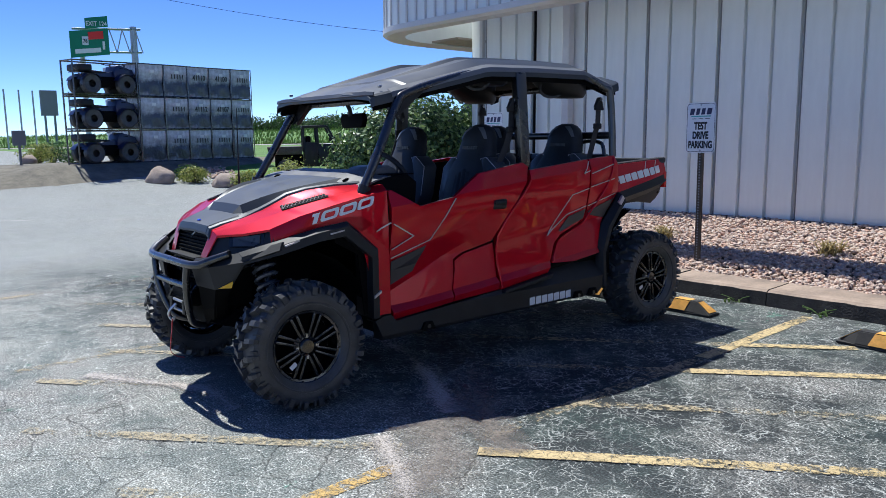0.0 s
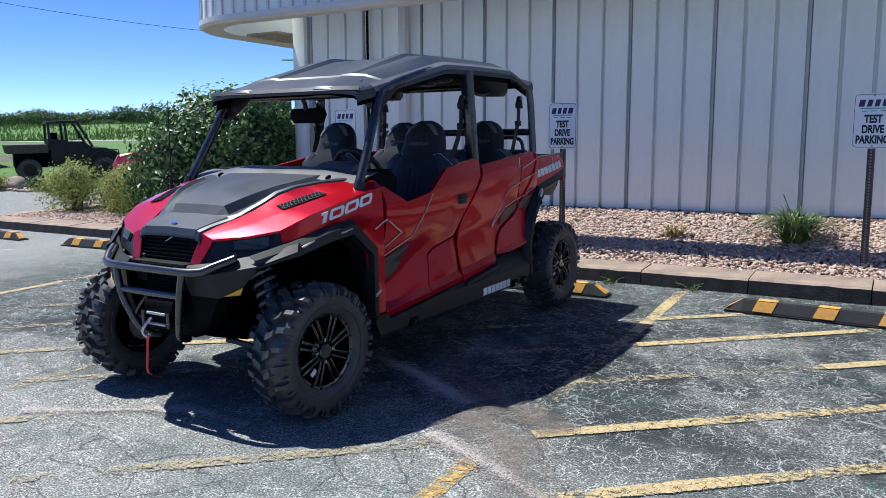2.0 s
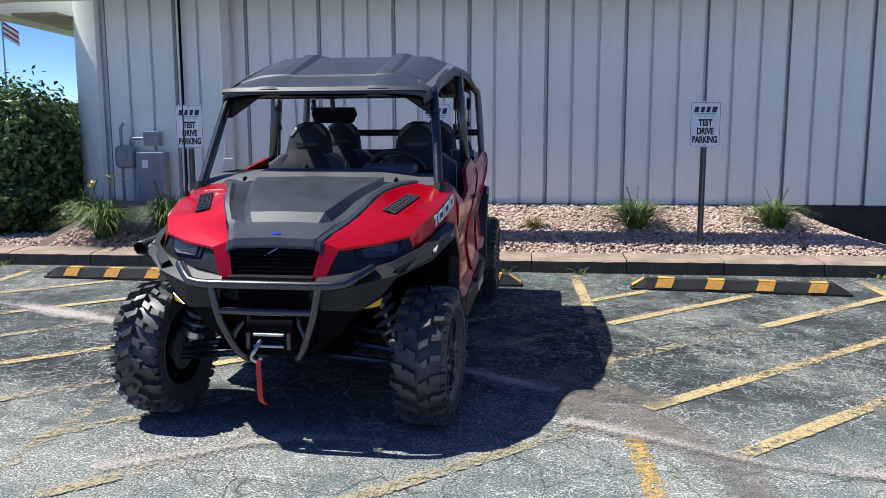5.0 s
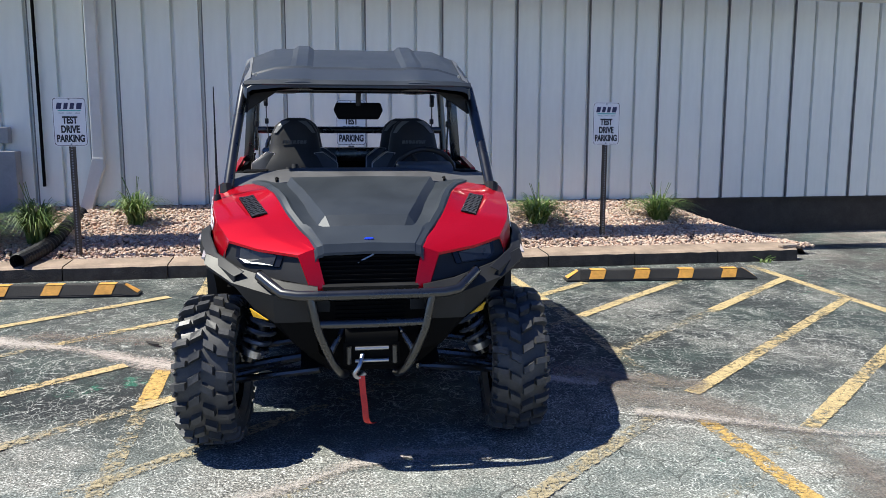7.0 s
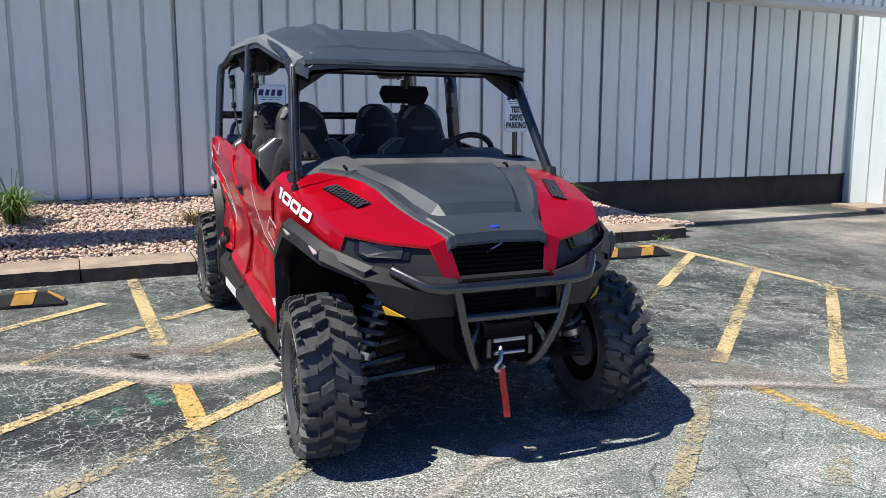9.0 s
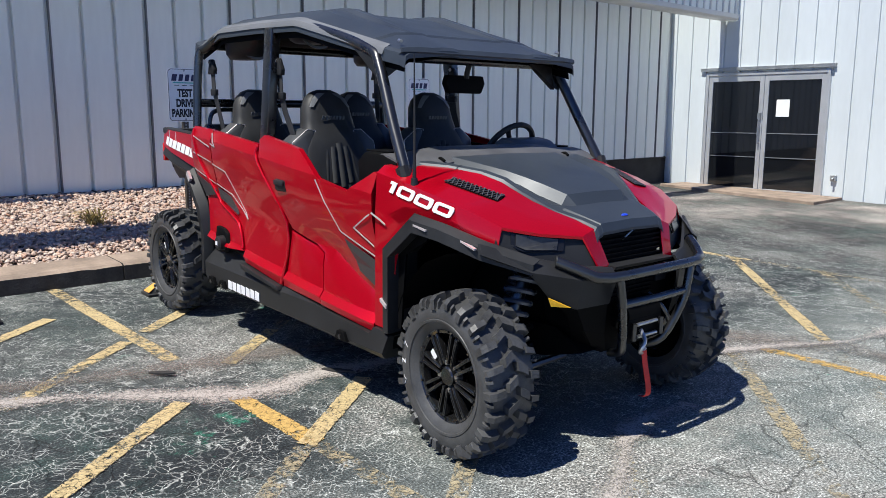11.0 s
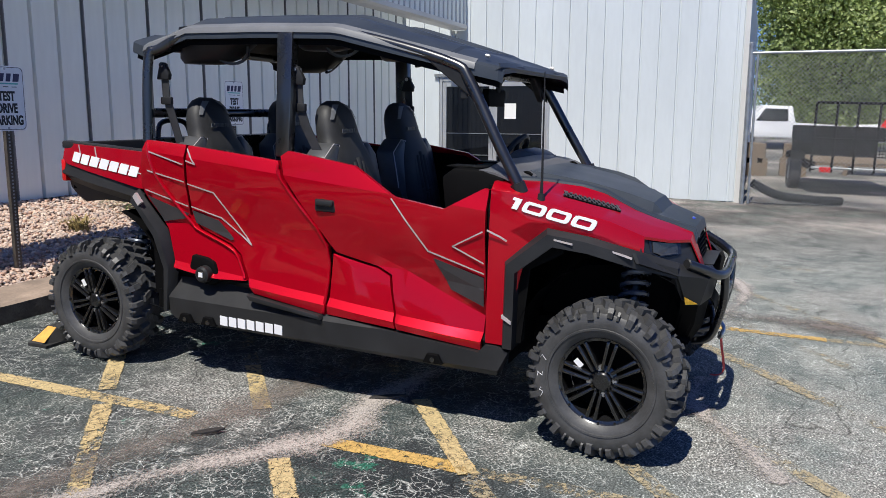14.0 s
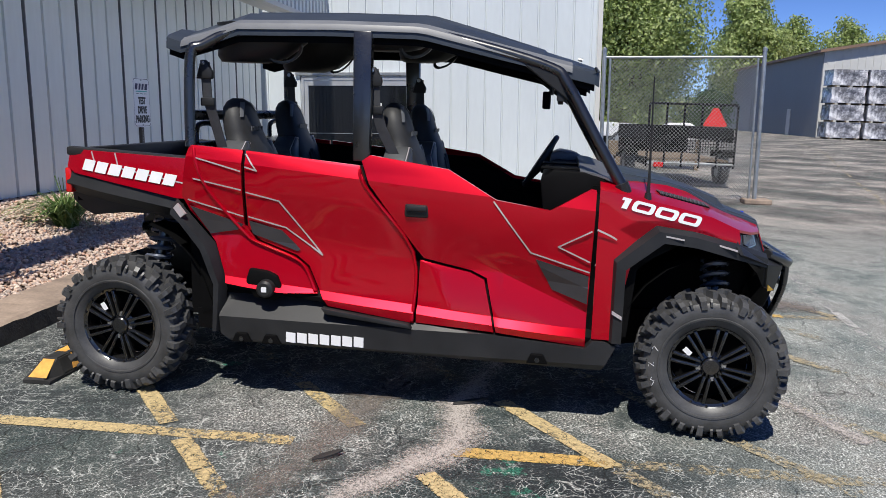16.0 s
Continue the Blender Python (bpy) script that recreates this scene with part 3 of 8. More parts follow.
band("bare_patch", [(-5.0, 1.3), (-4.6, 1.5), (-4.2, 1.72), (-3.7, 1.7)], 0.16, "bare", 0.010, "pale patch of bare aggregate in the asphalt")
band("bare_patch", [(-2.95, 2.05), (-2.5, 1.85), (-2.0, 1.6), (-1.2, 1.55), (-0.3, 1.9)], 0.14, "bare", 0.018, "pale streak of bare aggregate in the asphalt")

# dark scraps on the ground: a twig, then a loose flake of asphalt
for x, y, turn, size in ((-5.54, 3.69, -48, 0.075), (-4.81, 3.15, -62, 0.1)):
    b = bmesh.new()
    prism(b, [(-size, -0.008), (-size * 0.3, -0.02), (size * 0.6, -0.014), (size, -0.004), (size * 0.7, 0.012), (-size * 0.2, 0.016), (-size * 0.9, 0.008)], 0.0, 0.01, "z", 0.002)
    thing("dark_scrap", b, "tar", "small dark scrap lying on the asphalt", "debris", "asphalt flakes", m=pose(x, y, 0.012, 2, -3, turn))

# ---------------------------------------------------------------- kerb and gravel bed
KY, KH, KD = 5.95, 0.12, 0.4
kerb = thing("kerb", None, None, "concrete kerb with a tar-black face along the gravel bed", "kerb", kind="structure")


def kerb_piece(length):
    b = bmesh.new()
    prism(b, [(0.004, 0), (KD, 0), (KD, KH + 0.02), (0.05, KH + 0.012), (0.018, KH - 0.004)], 0.003, length - 0.006, "x", 0.0)
    bmesh.ops.subdivide_edges(b, edges=[e for e in b.edges if abs(e.verts[0].co.x - e.verts[1].co.x) > 0.1], cuts=8)
    for v in b.verts:
        q = noise.noise(v.co * 9) * 0.008
        v.co += Vector((0, q if v.co.y < 0.1 else 0, q * 0.7))
    bmesh.ops.recalc_face_normals(b, faces=b.faces)
    for f in b.faces:
        f.material_index = 1 if f.calc_center_median().y < 0.03 or (f.normal.z < 0.5) else 0
    return finish(b, ["concrete", "tar"])


piece = kerb_piece(0.92)
for i in range(15):
    o = part("kerb_stone", piece, None, kerb)
    o.location = (-13.18 + 0.92 * i, KY + random.uniform(-0.006, 0.006), random.uniform(-0.004, 0.004))
for k, (cx, cy, a0, a1, r) in enumerate(((-13.1, KY + 1.0, 180, 270, 1.0),)):
    b = bmesh.new()
    sec = []
    for j in range(11):
        t = radians(a0 + (a1 - a0) * j / 10)
        dx, dy = math.cos(t), math.sin(t)
        sec.append([(cx + dx * (r - w), cy + dy * (r - w), z) for w, z in ((0.004, 0), (0.012, KH - 0.004), (0.05, KH + 0.012), (KD, KH + 0.018), (KD, 0))])
    loft(b, sec)
    for f in b.faces:
        f.material_index = 1 if f.calc_center_median().z < KH - 0.02 else 0
    part("kerb_stone", b, ["concrete", "tar"], kerb, smooth=40)
b = bmesh.new()
box(b, -14.1, -13.7, KY + 1.0, 11.5, 0, KH + 0.01, 0.01)
part("kerb_stone", b, ["concrete"], kerb)


# small pale lid on the kerb end, drawn as a flat piece
b = bmesh.new()
prism(b, [(-0.1, -0.05), (0.08, -0.055), (0.11, -0.02), (0.1, 0.05), (-0.06, 0.055), (-0.11, 0.02)], 0.0, 0.03, "z", 0.008)
thing("flat_pale_piece", b, "boulder", "small flat pale piece lying on the kerb end", "stone", m=pose(0.55, KY + 0.1, KH + 0.016, 0, 0, 10), smooth=30)


def bed_z(x, y):
    """Height of the gravel bed: a bank up to the wall that runs out past the last lily."""
    t = min(1.0, max(0.0, (y - 6.3) / 1.6))
    e = min(1.0, max(0.0, (1.15 - x - 0.5 * t) / 0.9))
    return 0.1 + (0.05 * min(1, t * 4) + 0.31 * t ** 1.1) * e * e * (3 - 2 * e)


bm = bmesh.new()
loft(bm, [[(x, y, bed_z(x, y) - 0.03 - (0.4 if x > 1.0 else 0)) for y in (6.3, 6.5, 6.7, 6.9, 7.1, 7.3, 7.5, 7.7, 7.97)] for x in (-8.6, -8, -7, -6, -5, -4, -3, -2, -1, 0, 0.3, 0.6, 0.9, 1.2)])
thing("gravel_bed", bm, "soil", "dark soil under the gravel of the planting bed", "soil", kind="structure", smooth=60)
bm = bmesh.new()
loft(bm, [[(x, y, 0.1 + 0.02 * math.sin(x * 3 + y)) for y in (6.3, 7.0, 8, 9, 10.5, 11.7)] for x in (-13.8, -12, -10.5, -8.55)])
thing("planting_bed", bm, "soil", "bark-brown soil bed under the bushes", "soil", kind="structure", smooth=60)


def scatter(name, n_stones, place, size, mat, label, category, seed):
    """Many small rounded stones joined in one mesh."""
    rng = np.random.default_rng(seed)
    tmp = bmesh.new()
    bmesh.ops.create_icosphere(tmp, subdivisions=1, radius=1.0)
    tmp.verts.ensure_lookup_table()
    unit = np.array([v.co for v in tmp.verts])
    tri = np.array([[v.index for v in f.verts] for f in tmp.faces])
    tmp.free()
    shapes = [unit * (1 + rng.uniform(-0.22, 0.18, (len(unit), 1))) for _ in range(10)]
    vs, fs = [], []
    for i in range(n_stones):
        x, y, z = place(rng)
        s = size * rng.uniform(0.55, 1.35) * np.array([1.0, rng.uniform(0.6, 0.9), rng.uniform(0.45, 0.7)])
        a, t = rng.uniform(0, 6.28), rng.uniform(-0.5, 0.5)
        p = shapes[i % 10] * s
        c, sn = math.cos(t), math.sin(t)
        p = np.stack([p[:, 0] * c + p[:, 2] * sn, p[:, 1], -p[:, 0] * sn + p[:, 2] * c], 1)
        c, sn = math.cos(a), math.sin(a)
        p = np.stack([p[:, 0] * c - p[:, 1] * sn, p[:, 0] * sn + p[:, 1] * c, p[:, 2]], 1)
        vs.append(p + np.array([x, y, z]))
        fs.append(tri + i * len(unit))
    me = quad_mesh(np.concatenate(vs).tolist(), np.concatenate(fs).tolist(), mat)
    return thing(name, me, None, label, category, kind="stuff")


def on_bed(rng):
    while True:
        x, y = rng.uniform(-8.4, 1.1), rng.uniform(6.3, 7.93)
        if x < 1.05 - 0.45 * (y - 6.3):
            return x, y, bed_z(x, y) + rng.uniform(-0.015, 0.02)


scatter("gravel", 36000, on_bed, 0.0215, "gravel", "pink and tan river stones in a planting bed", "gravel", 3)
scatter("gravel", 4800, lambda r: (r.uniform(-13.7, -8.6), r.uniform(6.3, 7.4), 0.12 + r.uniform(-0.01, 0.02)), 0.025, "gravel", "pink and tan river stones round the bushes", "gravel", 4)


def on_edge(rng):
    x = rng.uniform(-34, -20)
    y = 11.6 + max(0.0, -23.4 - x) * 0.1 + rng.uniform(-0.9, 0.3)
    return x, y, rise(x, y) + 0.03


scatter("gravel", 900, on_edge, 0.07, "gravel", "grey stones along the lawn edge", "gravel", 5)

# ---------------------------------------------------------------- building
WY, RF, DX = 7.93, 0.675, 5.8  # front wall line, foot of the siding, line of the door wall
RIB = 0.308
wall = thing("wall_front", None, None, "white ribbed metal siding over a dark foundation", "wall", kind="structure", m=UP)
b = bmesh.new()
box(b, -8.5, DX + 0.2, WY + 0.05, WY + 0.2, RF, 4.3)
part("siding_sheet", b, "siding", wall)
b = bmesh.new()
box(b, -8.5, DX + 0.2, WY + 0.055, WY + 0.2, -0.3, RF - 0.004)
part("foundation", b, "foundation", wall, "dark painted concrete foundation")
# flat pans between deep upright grooves
b = bmesh.new()
prism(b, [(0.015, 0.048), (0.021, 0.002), (0.026, 0.0), (RIB - 0.026, 0.0), (RIB - 0.021, 0.002), (RIB - 0.015, 0.048)], RF - 0.006, 4.3, "z")
pan_mesh = finish(b, "siding")
for i in range(46):
    o = part("siding_panel", pan_mesh, None, wall)
    o.location = (-8.453 + RIB * i, WY, 0)
b = bmesh.new()
prism(b, [(-0.004, 0.03), (-0.003, -0.004), (0.009, -0.004), (0.01, 0.03)], RF - 0.004, 4.3, "z")
seam_mesh = finish(b, "seam")
for i in range(0, 46, 3):
    o = part("lap_seam", seam_mesh, None, wall)
    o.location = (-8.453 + RIB * i + 0.02, WY, 0)
b = bmesh.new()
box(b, -8.5, DX - 0.03, WY - 0.012, WY + 0.05, RF - 0.03, RF - 0.01)
part("drip_edge", b, "foundation", wall)
# rounded west corner
b = bmesh.new()
RC = 0.62
arc = [(-8.5 - RC * math.sin(radians(a)), WY + RC - RC * math.cos(radians(a))) for a in range(0, 91, 6)]
arc += [(-8.5 - RC, 13.0)]
loft(b, [[(x, y, z) for x, y in arc] for z in (-0.3, 4.3)])
corner = thing("wall_corner", b, "siding", "smooth rounded white metal corner of the building", "wall", kind="structure", m=UP, smooth=30)
b = bmesh.new()
box(b, -8.56, -8.5, WY - 0.02, WY + 0.04, 0.1, 4.3)
part("corner_trim", b, "siding_trim", corner)

# door wall, facing west
door_wall = thing("wall_door", None, None, "sunlit white ribbed metal wall with a glazed double door", "wall", kind="structure", m=UP)
D0, D1, DT = 5.08, 7.2, 2.14
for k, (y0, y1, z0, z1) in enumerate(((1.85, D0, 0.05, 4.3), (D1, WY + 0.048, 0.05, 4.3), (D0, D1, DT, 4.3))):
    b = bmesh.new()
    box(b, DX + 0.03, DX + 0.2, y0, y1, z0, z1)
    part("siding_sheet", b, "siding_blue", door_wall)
for i in range(-1, 20):
    y1 = min(WY, WY - 0.11 - RIB * i)
    y0 = max(1.86, WY - 0.11 - RIB * (i + 1))
    if y1 - y0 < 0.08:
        continue
    pans = [(y0, y1, 0.06, 4.3)]
    if D0 < y1 and y0 < D1:
        pans = [(y0, y1, DT + 0.002, 4.3)]
        if y0 < D0 - 0.06:
            pans.append((y0, D0 - 0.002, 0.06, DT - 0.002))
        if y1 > D1 + 0.06:
            pans.append((D1 + 0.002, y1, 0.06, DT - 0.002))
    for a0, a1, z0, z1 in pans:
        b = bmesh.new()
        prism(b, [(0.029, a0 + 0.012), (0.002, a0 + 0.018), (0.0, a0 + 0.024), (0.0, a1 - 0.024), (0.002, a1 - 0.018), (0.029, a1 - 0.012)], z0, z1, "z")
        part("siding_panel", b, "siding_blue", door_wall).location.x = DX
b = bmesh.new()
box(b, DX - 0.03, DX + 0.06, 1.78, 1.86, 0.02, 4.3, 0.006)
part("corner_trim", b, "siding_trim", door_wall)
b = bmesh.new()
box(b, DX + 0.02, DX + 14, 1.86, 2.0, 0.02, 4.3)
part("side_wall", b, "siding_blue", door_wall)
b = bmesh.new()
box(b, DX - 0.05, DX + 0.05, D0 - 0.08, D1 + 0.1, DT + 0.03, DT + 0.09, 0.004)
part("drip_cap", b, "galv", door_wall, "grey metal drip cap over the door")
b = bmesh.new()
box(b, DX - 0.02, DX + 0.1, 1.9, D0 - 0.02, -0.1, 0.05)
part("base_strip", b, "foundation", door_wall)

door = thing("door_1", None, None, "closed aluminium double door with dark glass", "door", kind="structure", m=UP)
b = bmesh.new()
for y0, y1, z0, z1 in ((D0, D0 + 0.05, 0.05, DT), (D1 - 0.05, D1, 0.05, DT), (D0 + 0.052, D1 - 0.052, DT - 0.05, DT), (D0 + 0.052, D1 - 0.052, 0.04, 0.06)):
    box(b, DX - 0.02, DX + 0.1, y0, y1, z0, z1, 0.003)
part("door_frame", b, "alu", door, "pale aluminium frame")
mid = (D0 + D1) / 2
for y0, y1 in ((D0 + 0.055, mid - 0.004), (mid + 0.004, D1 - 0.055)):
    b = bmesh.new()
    for q in ((y0, y0 + 0.075, 0.07, DT - 0.055), (y1 - 0.075, y1, 0.07, DT - 0.055), (y0 + 0.076, y1 - 0.076, 0.07, 0.2), (y0 + 0.076, y1 - 0.076, DT - 0.15, DT - 0.055)):
        box(b, DX - 0.005, DX + 0.045, *q, 0.002)
    leaf = part("door_leaf", b, "alu", door)
    b = bmesh.new()
    box(b, DX + 0.012, DX + 0.022, y0 + 0.074, y1 - 0.074, 0.19, DT - 0.14)
    part("glass", b, "dark_glass", leaf, "dark tinted glass")
    b = bmesh.new()
    for z in (0.72, 1.12):
        box(b, DX - 0.002, DX + 0.010, y0 + 0.08, y1 - 0.08, z, z + 0.012)
    part("push_bar", b, "galv", leaf)
b = bmesh.new()
box(b, DX - 0.07, DX - 0.05, mid + 0.03, mid + 0.055, 0.95, 1.3, 0.006)
box(b, DX - 0.055, DX - 0.004, mid + 0.03, mid + 0.055, 0.97, 1.0)
box(b, DX - 0.055, DX - 0.004, mid + 0.03, mid + 0.055, 1.25, 1.28)
part("door_handle", b, "steel", door, "bright steel pull handle")
b = bmesh.new()
box(b, DX - 0.05, DX - 0.006, mid + 0.02, mid + 0.07, 1.36, 1.47, 0.004)
part("lock_box", b, "galv", door)
b = bmesh.new()
box(b, DX + 0.004, DX + 0.008, D0 + 0.62, D0 + 0.84, 1.4, 1.68)
thing("paper_notice", b, "paper", "blank white paper notice taped on the door glass", "notice", m=UP)
b = bmesh.new()
prism(b, [(4.75, 4.75), (5.78, 4.75), (5.78, 7.5), (5.1, 7.6)], -0.05, 0.045, "z", 0.006)
thing("door_slab", b, "concrete", "tan concrete landing in front of the door", "slab", kind="structure")
b = bmesh.new()
box(b, DX - 0.05, DX - 0.002, 4.86, 4.95, 0.4, 0.5, 0.01)
tube(b, [(DX - 0.04, 4.9, 0.45), (DX - 0.11, 4.9, 0.43)], 0.016, 8)
thing("wall_tap", b, "galv", "small grey hose tap on the white wall", "tap", m=UP)

# fascia standing off the wall, closed by a curved west end
FY, FW, FZ = 6.7, 0.3, 3.0


def fascia_path(off):
    p = [(DX - 0.004, FY + off)]
    r = 1.15 - off
    cx, cy = -8.85, FY + 1.15
    for a in range(0, 91, 5):
        p.append((cx - r * math.sin(radians(a)), cy - r * math.cos(radians(a))))
    return p + [(cx - r, 13.0)]


fascia = thing("fascia", None, None, "white corrugated metal fascia band standing off the wall", "fascia", kind="structure", m=UP)
b = bmesh.new()
o_path, i_path = fascia_path(0), fascia_path(FW)
loft(b, [[(x, y, FZ + 0.1) for x, y in o_path], [(x, y, 4.3) for x, y in o_path]])
loft(b, [[(x, y, FZ + 0.02) for x, y in i_path], [(x, y, 4.3) for x, y in i_path]])
part("fascia_skin", b, "siding", fascia, smooth=30)
b = bmesh.new()
q_path = fascia_path(-0.03)
loft(b, [[(x, y, z) for x, y in pth] for pth, z in ((o_path, FZ + 0.1), (q_path, FZ + 0.1), (q_path, FZ + 0.03), (fascia_path(0.02), FZ), (i_path, FZ + 0.02))])
part("fascia_lip", b, "siding_trim", fascia, smooth=30)
b = bmesh.new()
prism(b, [(-0.02, 0), (-0.012, -0.022), (0.012, -0.022), (0.02, 0)], FZ + 0.1, 4.3, "z")
frib = finish(b, "siding_trim")
length = [0.0]
for p, q in zip(o_path, o_path[1:]):
    length.append(length[-1] + math.dist(p, q))
s = 0.1
k = 0
while s < length[-1] - 0.1 and k < 150:
    j = max(i for i in range(len(length)) if length[i] <= s)
    t = (s - length[j]) / (length[j + 1] - length[j])
    p, q = Vector(o_path[j]), Vector(o_path[j + 1])
    c = p + (q - p) * t
    o = part("fascia_rib", frib, None, fascia)
    ang = math.atan2((q - p).y, (q - p).x)
    o.matrix_basis = pose(c.x, c.y, 0, 0, 0, math.degrees(ang) + 180)
    s += 0.2
    k += 1
b = bmesh.new()
for i in range(16):
    y0 = 7.95 + i * 0.3
    box(b, -9.69, -8.5 - RC + 0.04, y0, y0 + 0.29, 3.03, 3.06)
part("soffit", b, "soffit", fascia, "tan boarded soffit")

# conduit, downspout, meters on the front wall
b = bmesh.new()
tube(b, [(-7.43, WY - 0.05, 0.9), (-7.43, WY - 0.05, 4.3)], 0.018, 8)
thing("conduit", b, "liner", "thin black conduit running up the white wall", "conduit", m=UP, smooth=50)
ds = thing("downspout", None, None, "white metal downspout with a slanting outlet", "downspout", m=UP)
b = bmesh.new()
box(b, -6.89, -6.77, WY - 0.13, WY - 0.03, 1.2, 4.3, 0.01)
part("pipe", b, "siding_trim", ds)
b = bmesh.new()
prism(b, [(-6.89, 1.22), (-6.77, 1.22), (-6.77, 1.1), (-6.86, 0.86), (-6.96, 0.5), (-7.1, 0.5), (-6.97, 0.9)], WY - 0.14, WY - 0.03, "y", 0.006)
part("outlet", b, "siding_trim", ds)
# black corrugated hose from the outlet over the kerb
pts = smooth_line([(-7.02, 7.75, 0.42), (-7.02, 7.3, 0.36), (-7.02, 6.7, 0.26), (-7.08, 6.3, 0.21), (-7.12, 5.98, 0.19)], 14)
b = bmesh.new()
tube(b, pts, 0.07, 14, False, [0.075 if i % 2 else 0.066 for i in range(len(pts))])
thing("drain_hose", b, "plastic", "black corrugated drain hose lying over the kerb", "hose", smooth=20)

meter = thing("gas_meter", None, None, "grey gas meter with pipes on the wall", "meter", m=UP)
b = bmesh.new()
box(b, -8.3, -8.05, WY - 0.22, WY - 0.06, 1.1, 1.38, 0.05)
part("meter_body", b, "meter_grey", meter)
b = bmesh.new()
tube(b, [(-8.24, WY - 0.12, 1.36), (-8.24, WY - 0.12, 1.6), (-8.2, WY - 0.12, 1.66)], 0.02, 8)
tube(b, [(-8.12, WY - 0.12, 1.36), (-8.12, WY - 0.12, 1.47), (-7.9, WY - 0.1, 1.47)], 0.02, 8)
tube(b, [(-8.24, WY - 0.12, 1.12), (-8.24, WY - 0.12, 0.3)], 0.02, 8)
part("pipe", b, "meter_grey", meter)
b = bmesh.new()
lathe(b, [(0.0, -0.24), (0.07, -0.24), (0.08, -0.2), (0.08, -0.12)], 16, "y")
bmesh.ops.translate(b, vec=(-8.18, WY, 1.25), verts=b.verts)
part("dial", b, "meter_grey", meter, smooth=40)
b = bmesh.new()
box(b, -7.94, -7.74, WY - 0.14, WY - 0.02, 1.38, 1.56, 0.008)
thing("junction_box", b, "meter_grey", "small grey junction box on the wall", "box", m=UP)
b = bmesh.new()
box(b, -8.02, -7.66, WY - 0.2, WY - 0.02, 0.4, 1.3, 0.012)
cab = thing("utility_cabinet", b, "meter_grey", "pale grey metal utility cabinet against the wall", "cabinet", m=UP)
b = bmesh.new()
box(b, -7.94, -7.86, WY - 0.204, WY - 0.2005, 1.1, 1.2)
part("sticker", b, "sign_white", cab)

# ---------------------------------------------------------------- parking signs


def parking_sign(x, y, lean):
    root = thing("parking_sign", None, None, "white test drive parking sign on a rusty perforated post", "sign", "parking signs", m=UP @ pose(0, 0, 0))
    root.matrix_basis = pose(x, y, 0, -1.37 + lean, 0, random.uniform(-2, 2))
    b = bmesh.new()
    prism(b, [(-0.03, 0.012), (-0.024, -0.012), (0.024, -0.012), (0.03, 0.012), (0.022, 0.012), (0.017, -0.005), (-0.017, -0.005), (-0.022, 0.012)], 0.0, 1.66, "z")
    post = part("post", b, "post", root, "brown perforated steel post")
    b = bmesh.new()
    for i in range(44):
        lathe_c = [(0.0075 * math.cos(t), 0.0075 * math.sin(t)) for t in (k * math.pi / 4 for k in range(8))]
        prism(b, [(u, v + 0.16 + i * 0.0254 * 1.0) for u, v in lathe_c], -0.0135, -0.0122, "y")
    part("holes", b, "post_hole", post)
    W2, H0, H1, r = 0.1525, 1.205, 1.665, 0.03
    out = []
    for cx, cz, a in ((W2 - r, H1 - r, 0), (-W2 + r, H1 - r, 90), (-W2 + r, H0 + r, 180), (W2 - r, H0 + r, 270)):
        out += [(cx + r * math.cos(radians(a + t)), cz + r * math.sin(radians(a + t))) for t in (0, 30, 60, 90)]
    b = bmesh.new()
    prism(b, out, -0.018, -0.015, "y")
    plate = part("plate", b, "sign_white", root, "white sheet-metal plate with a thin black border")
    b = bmesh.new()
    cx0, cz0 = 0.0, (H0 + H1) / 2
    o1 = [(u * 0.955, cz0 + (v - cz0) * 0.965) for u, v in out]
    o2 = [(u * 0.93, cz0 + (v - cz0) * 0.948) for u, v in out]
    loft(b, [[(u, -0.0186, v) for u, v in o1], [(u, -0.0186, v) for u, v in o2]], True)
    part("border", b, "sign_black", plate)
    b = bmesh.new()
    for j, (u0, u1) in enumerate(((-0.118, -0.062), (-0.054, -0.006), (0.002, 0.05), (0.058, 0.118))):
        prism(b, [(u0, 1.555), (u1 - 0.012, 1.555), (u1, 1.612), (u0 + 0.012, 1.612)], -0.0192, -0.0184, "y")
    part("logo", b, "sign_navy", plate, "dark blue slanted logo blocks")
    b = bmesh.new()
    prism(b, [(-0.105, 1.535), (0.1, 1.535), (0.104, 1.545), (-0.1, 1.545)], -0.0192, -0.0184, "y")
    part("logo_line", b, "sign_teal", plate)
    for u in (-0.07, 0, 0.07):
        b = bmesh.new()
        box(b, u - 0.022, u + 0.022, -0.0192, -0.0184, 1.515, 1.52)
        part("print_bar", b, "sign_black", plate)
    for word, z, sz, sq in (("TEST", 1.422, 0.09, 0.68), ("DRIVE", 1.336, 0.09, 0.68), ("PARKING", 1.25, 0.09, 0.66)):
        b = lettering(word, sz, 0.0008, 0, sq, 0.0042)
        bmesh.ops.transform(b, matrix=pose(0, -0.0192, z, 90), verts=b.verts)
        for letter in split_letters(b):
            part("letter", letter, "sign_black", plate)
    for z in (1.645, 1.225):
        b = bmesh.new()
        lathe(b, [(0.0, -0.022), (0.007, -0.022), (0.009, -0.018)], 10, "y")
        bmesh.ops.translate(b, vec=(0, 0, z), verts=b.verts)
        part("bolt", b, "galv", plate)


for x, y, lean in ((-1.316, 6.64, 0.2), (-4.07, 6.57, 0.5), (-6.72, 6.45, 0.0)):
    parking_sign(x, y, lean)

# ---------------------------------------------------------------- wheel stops


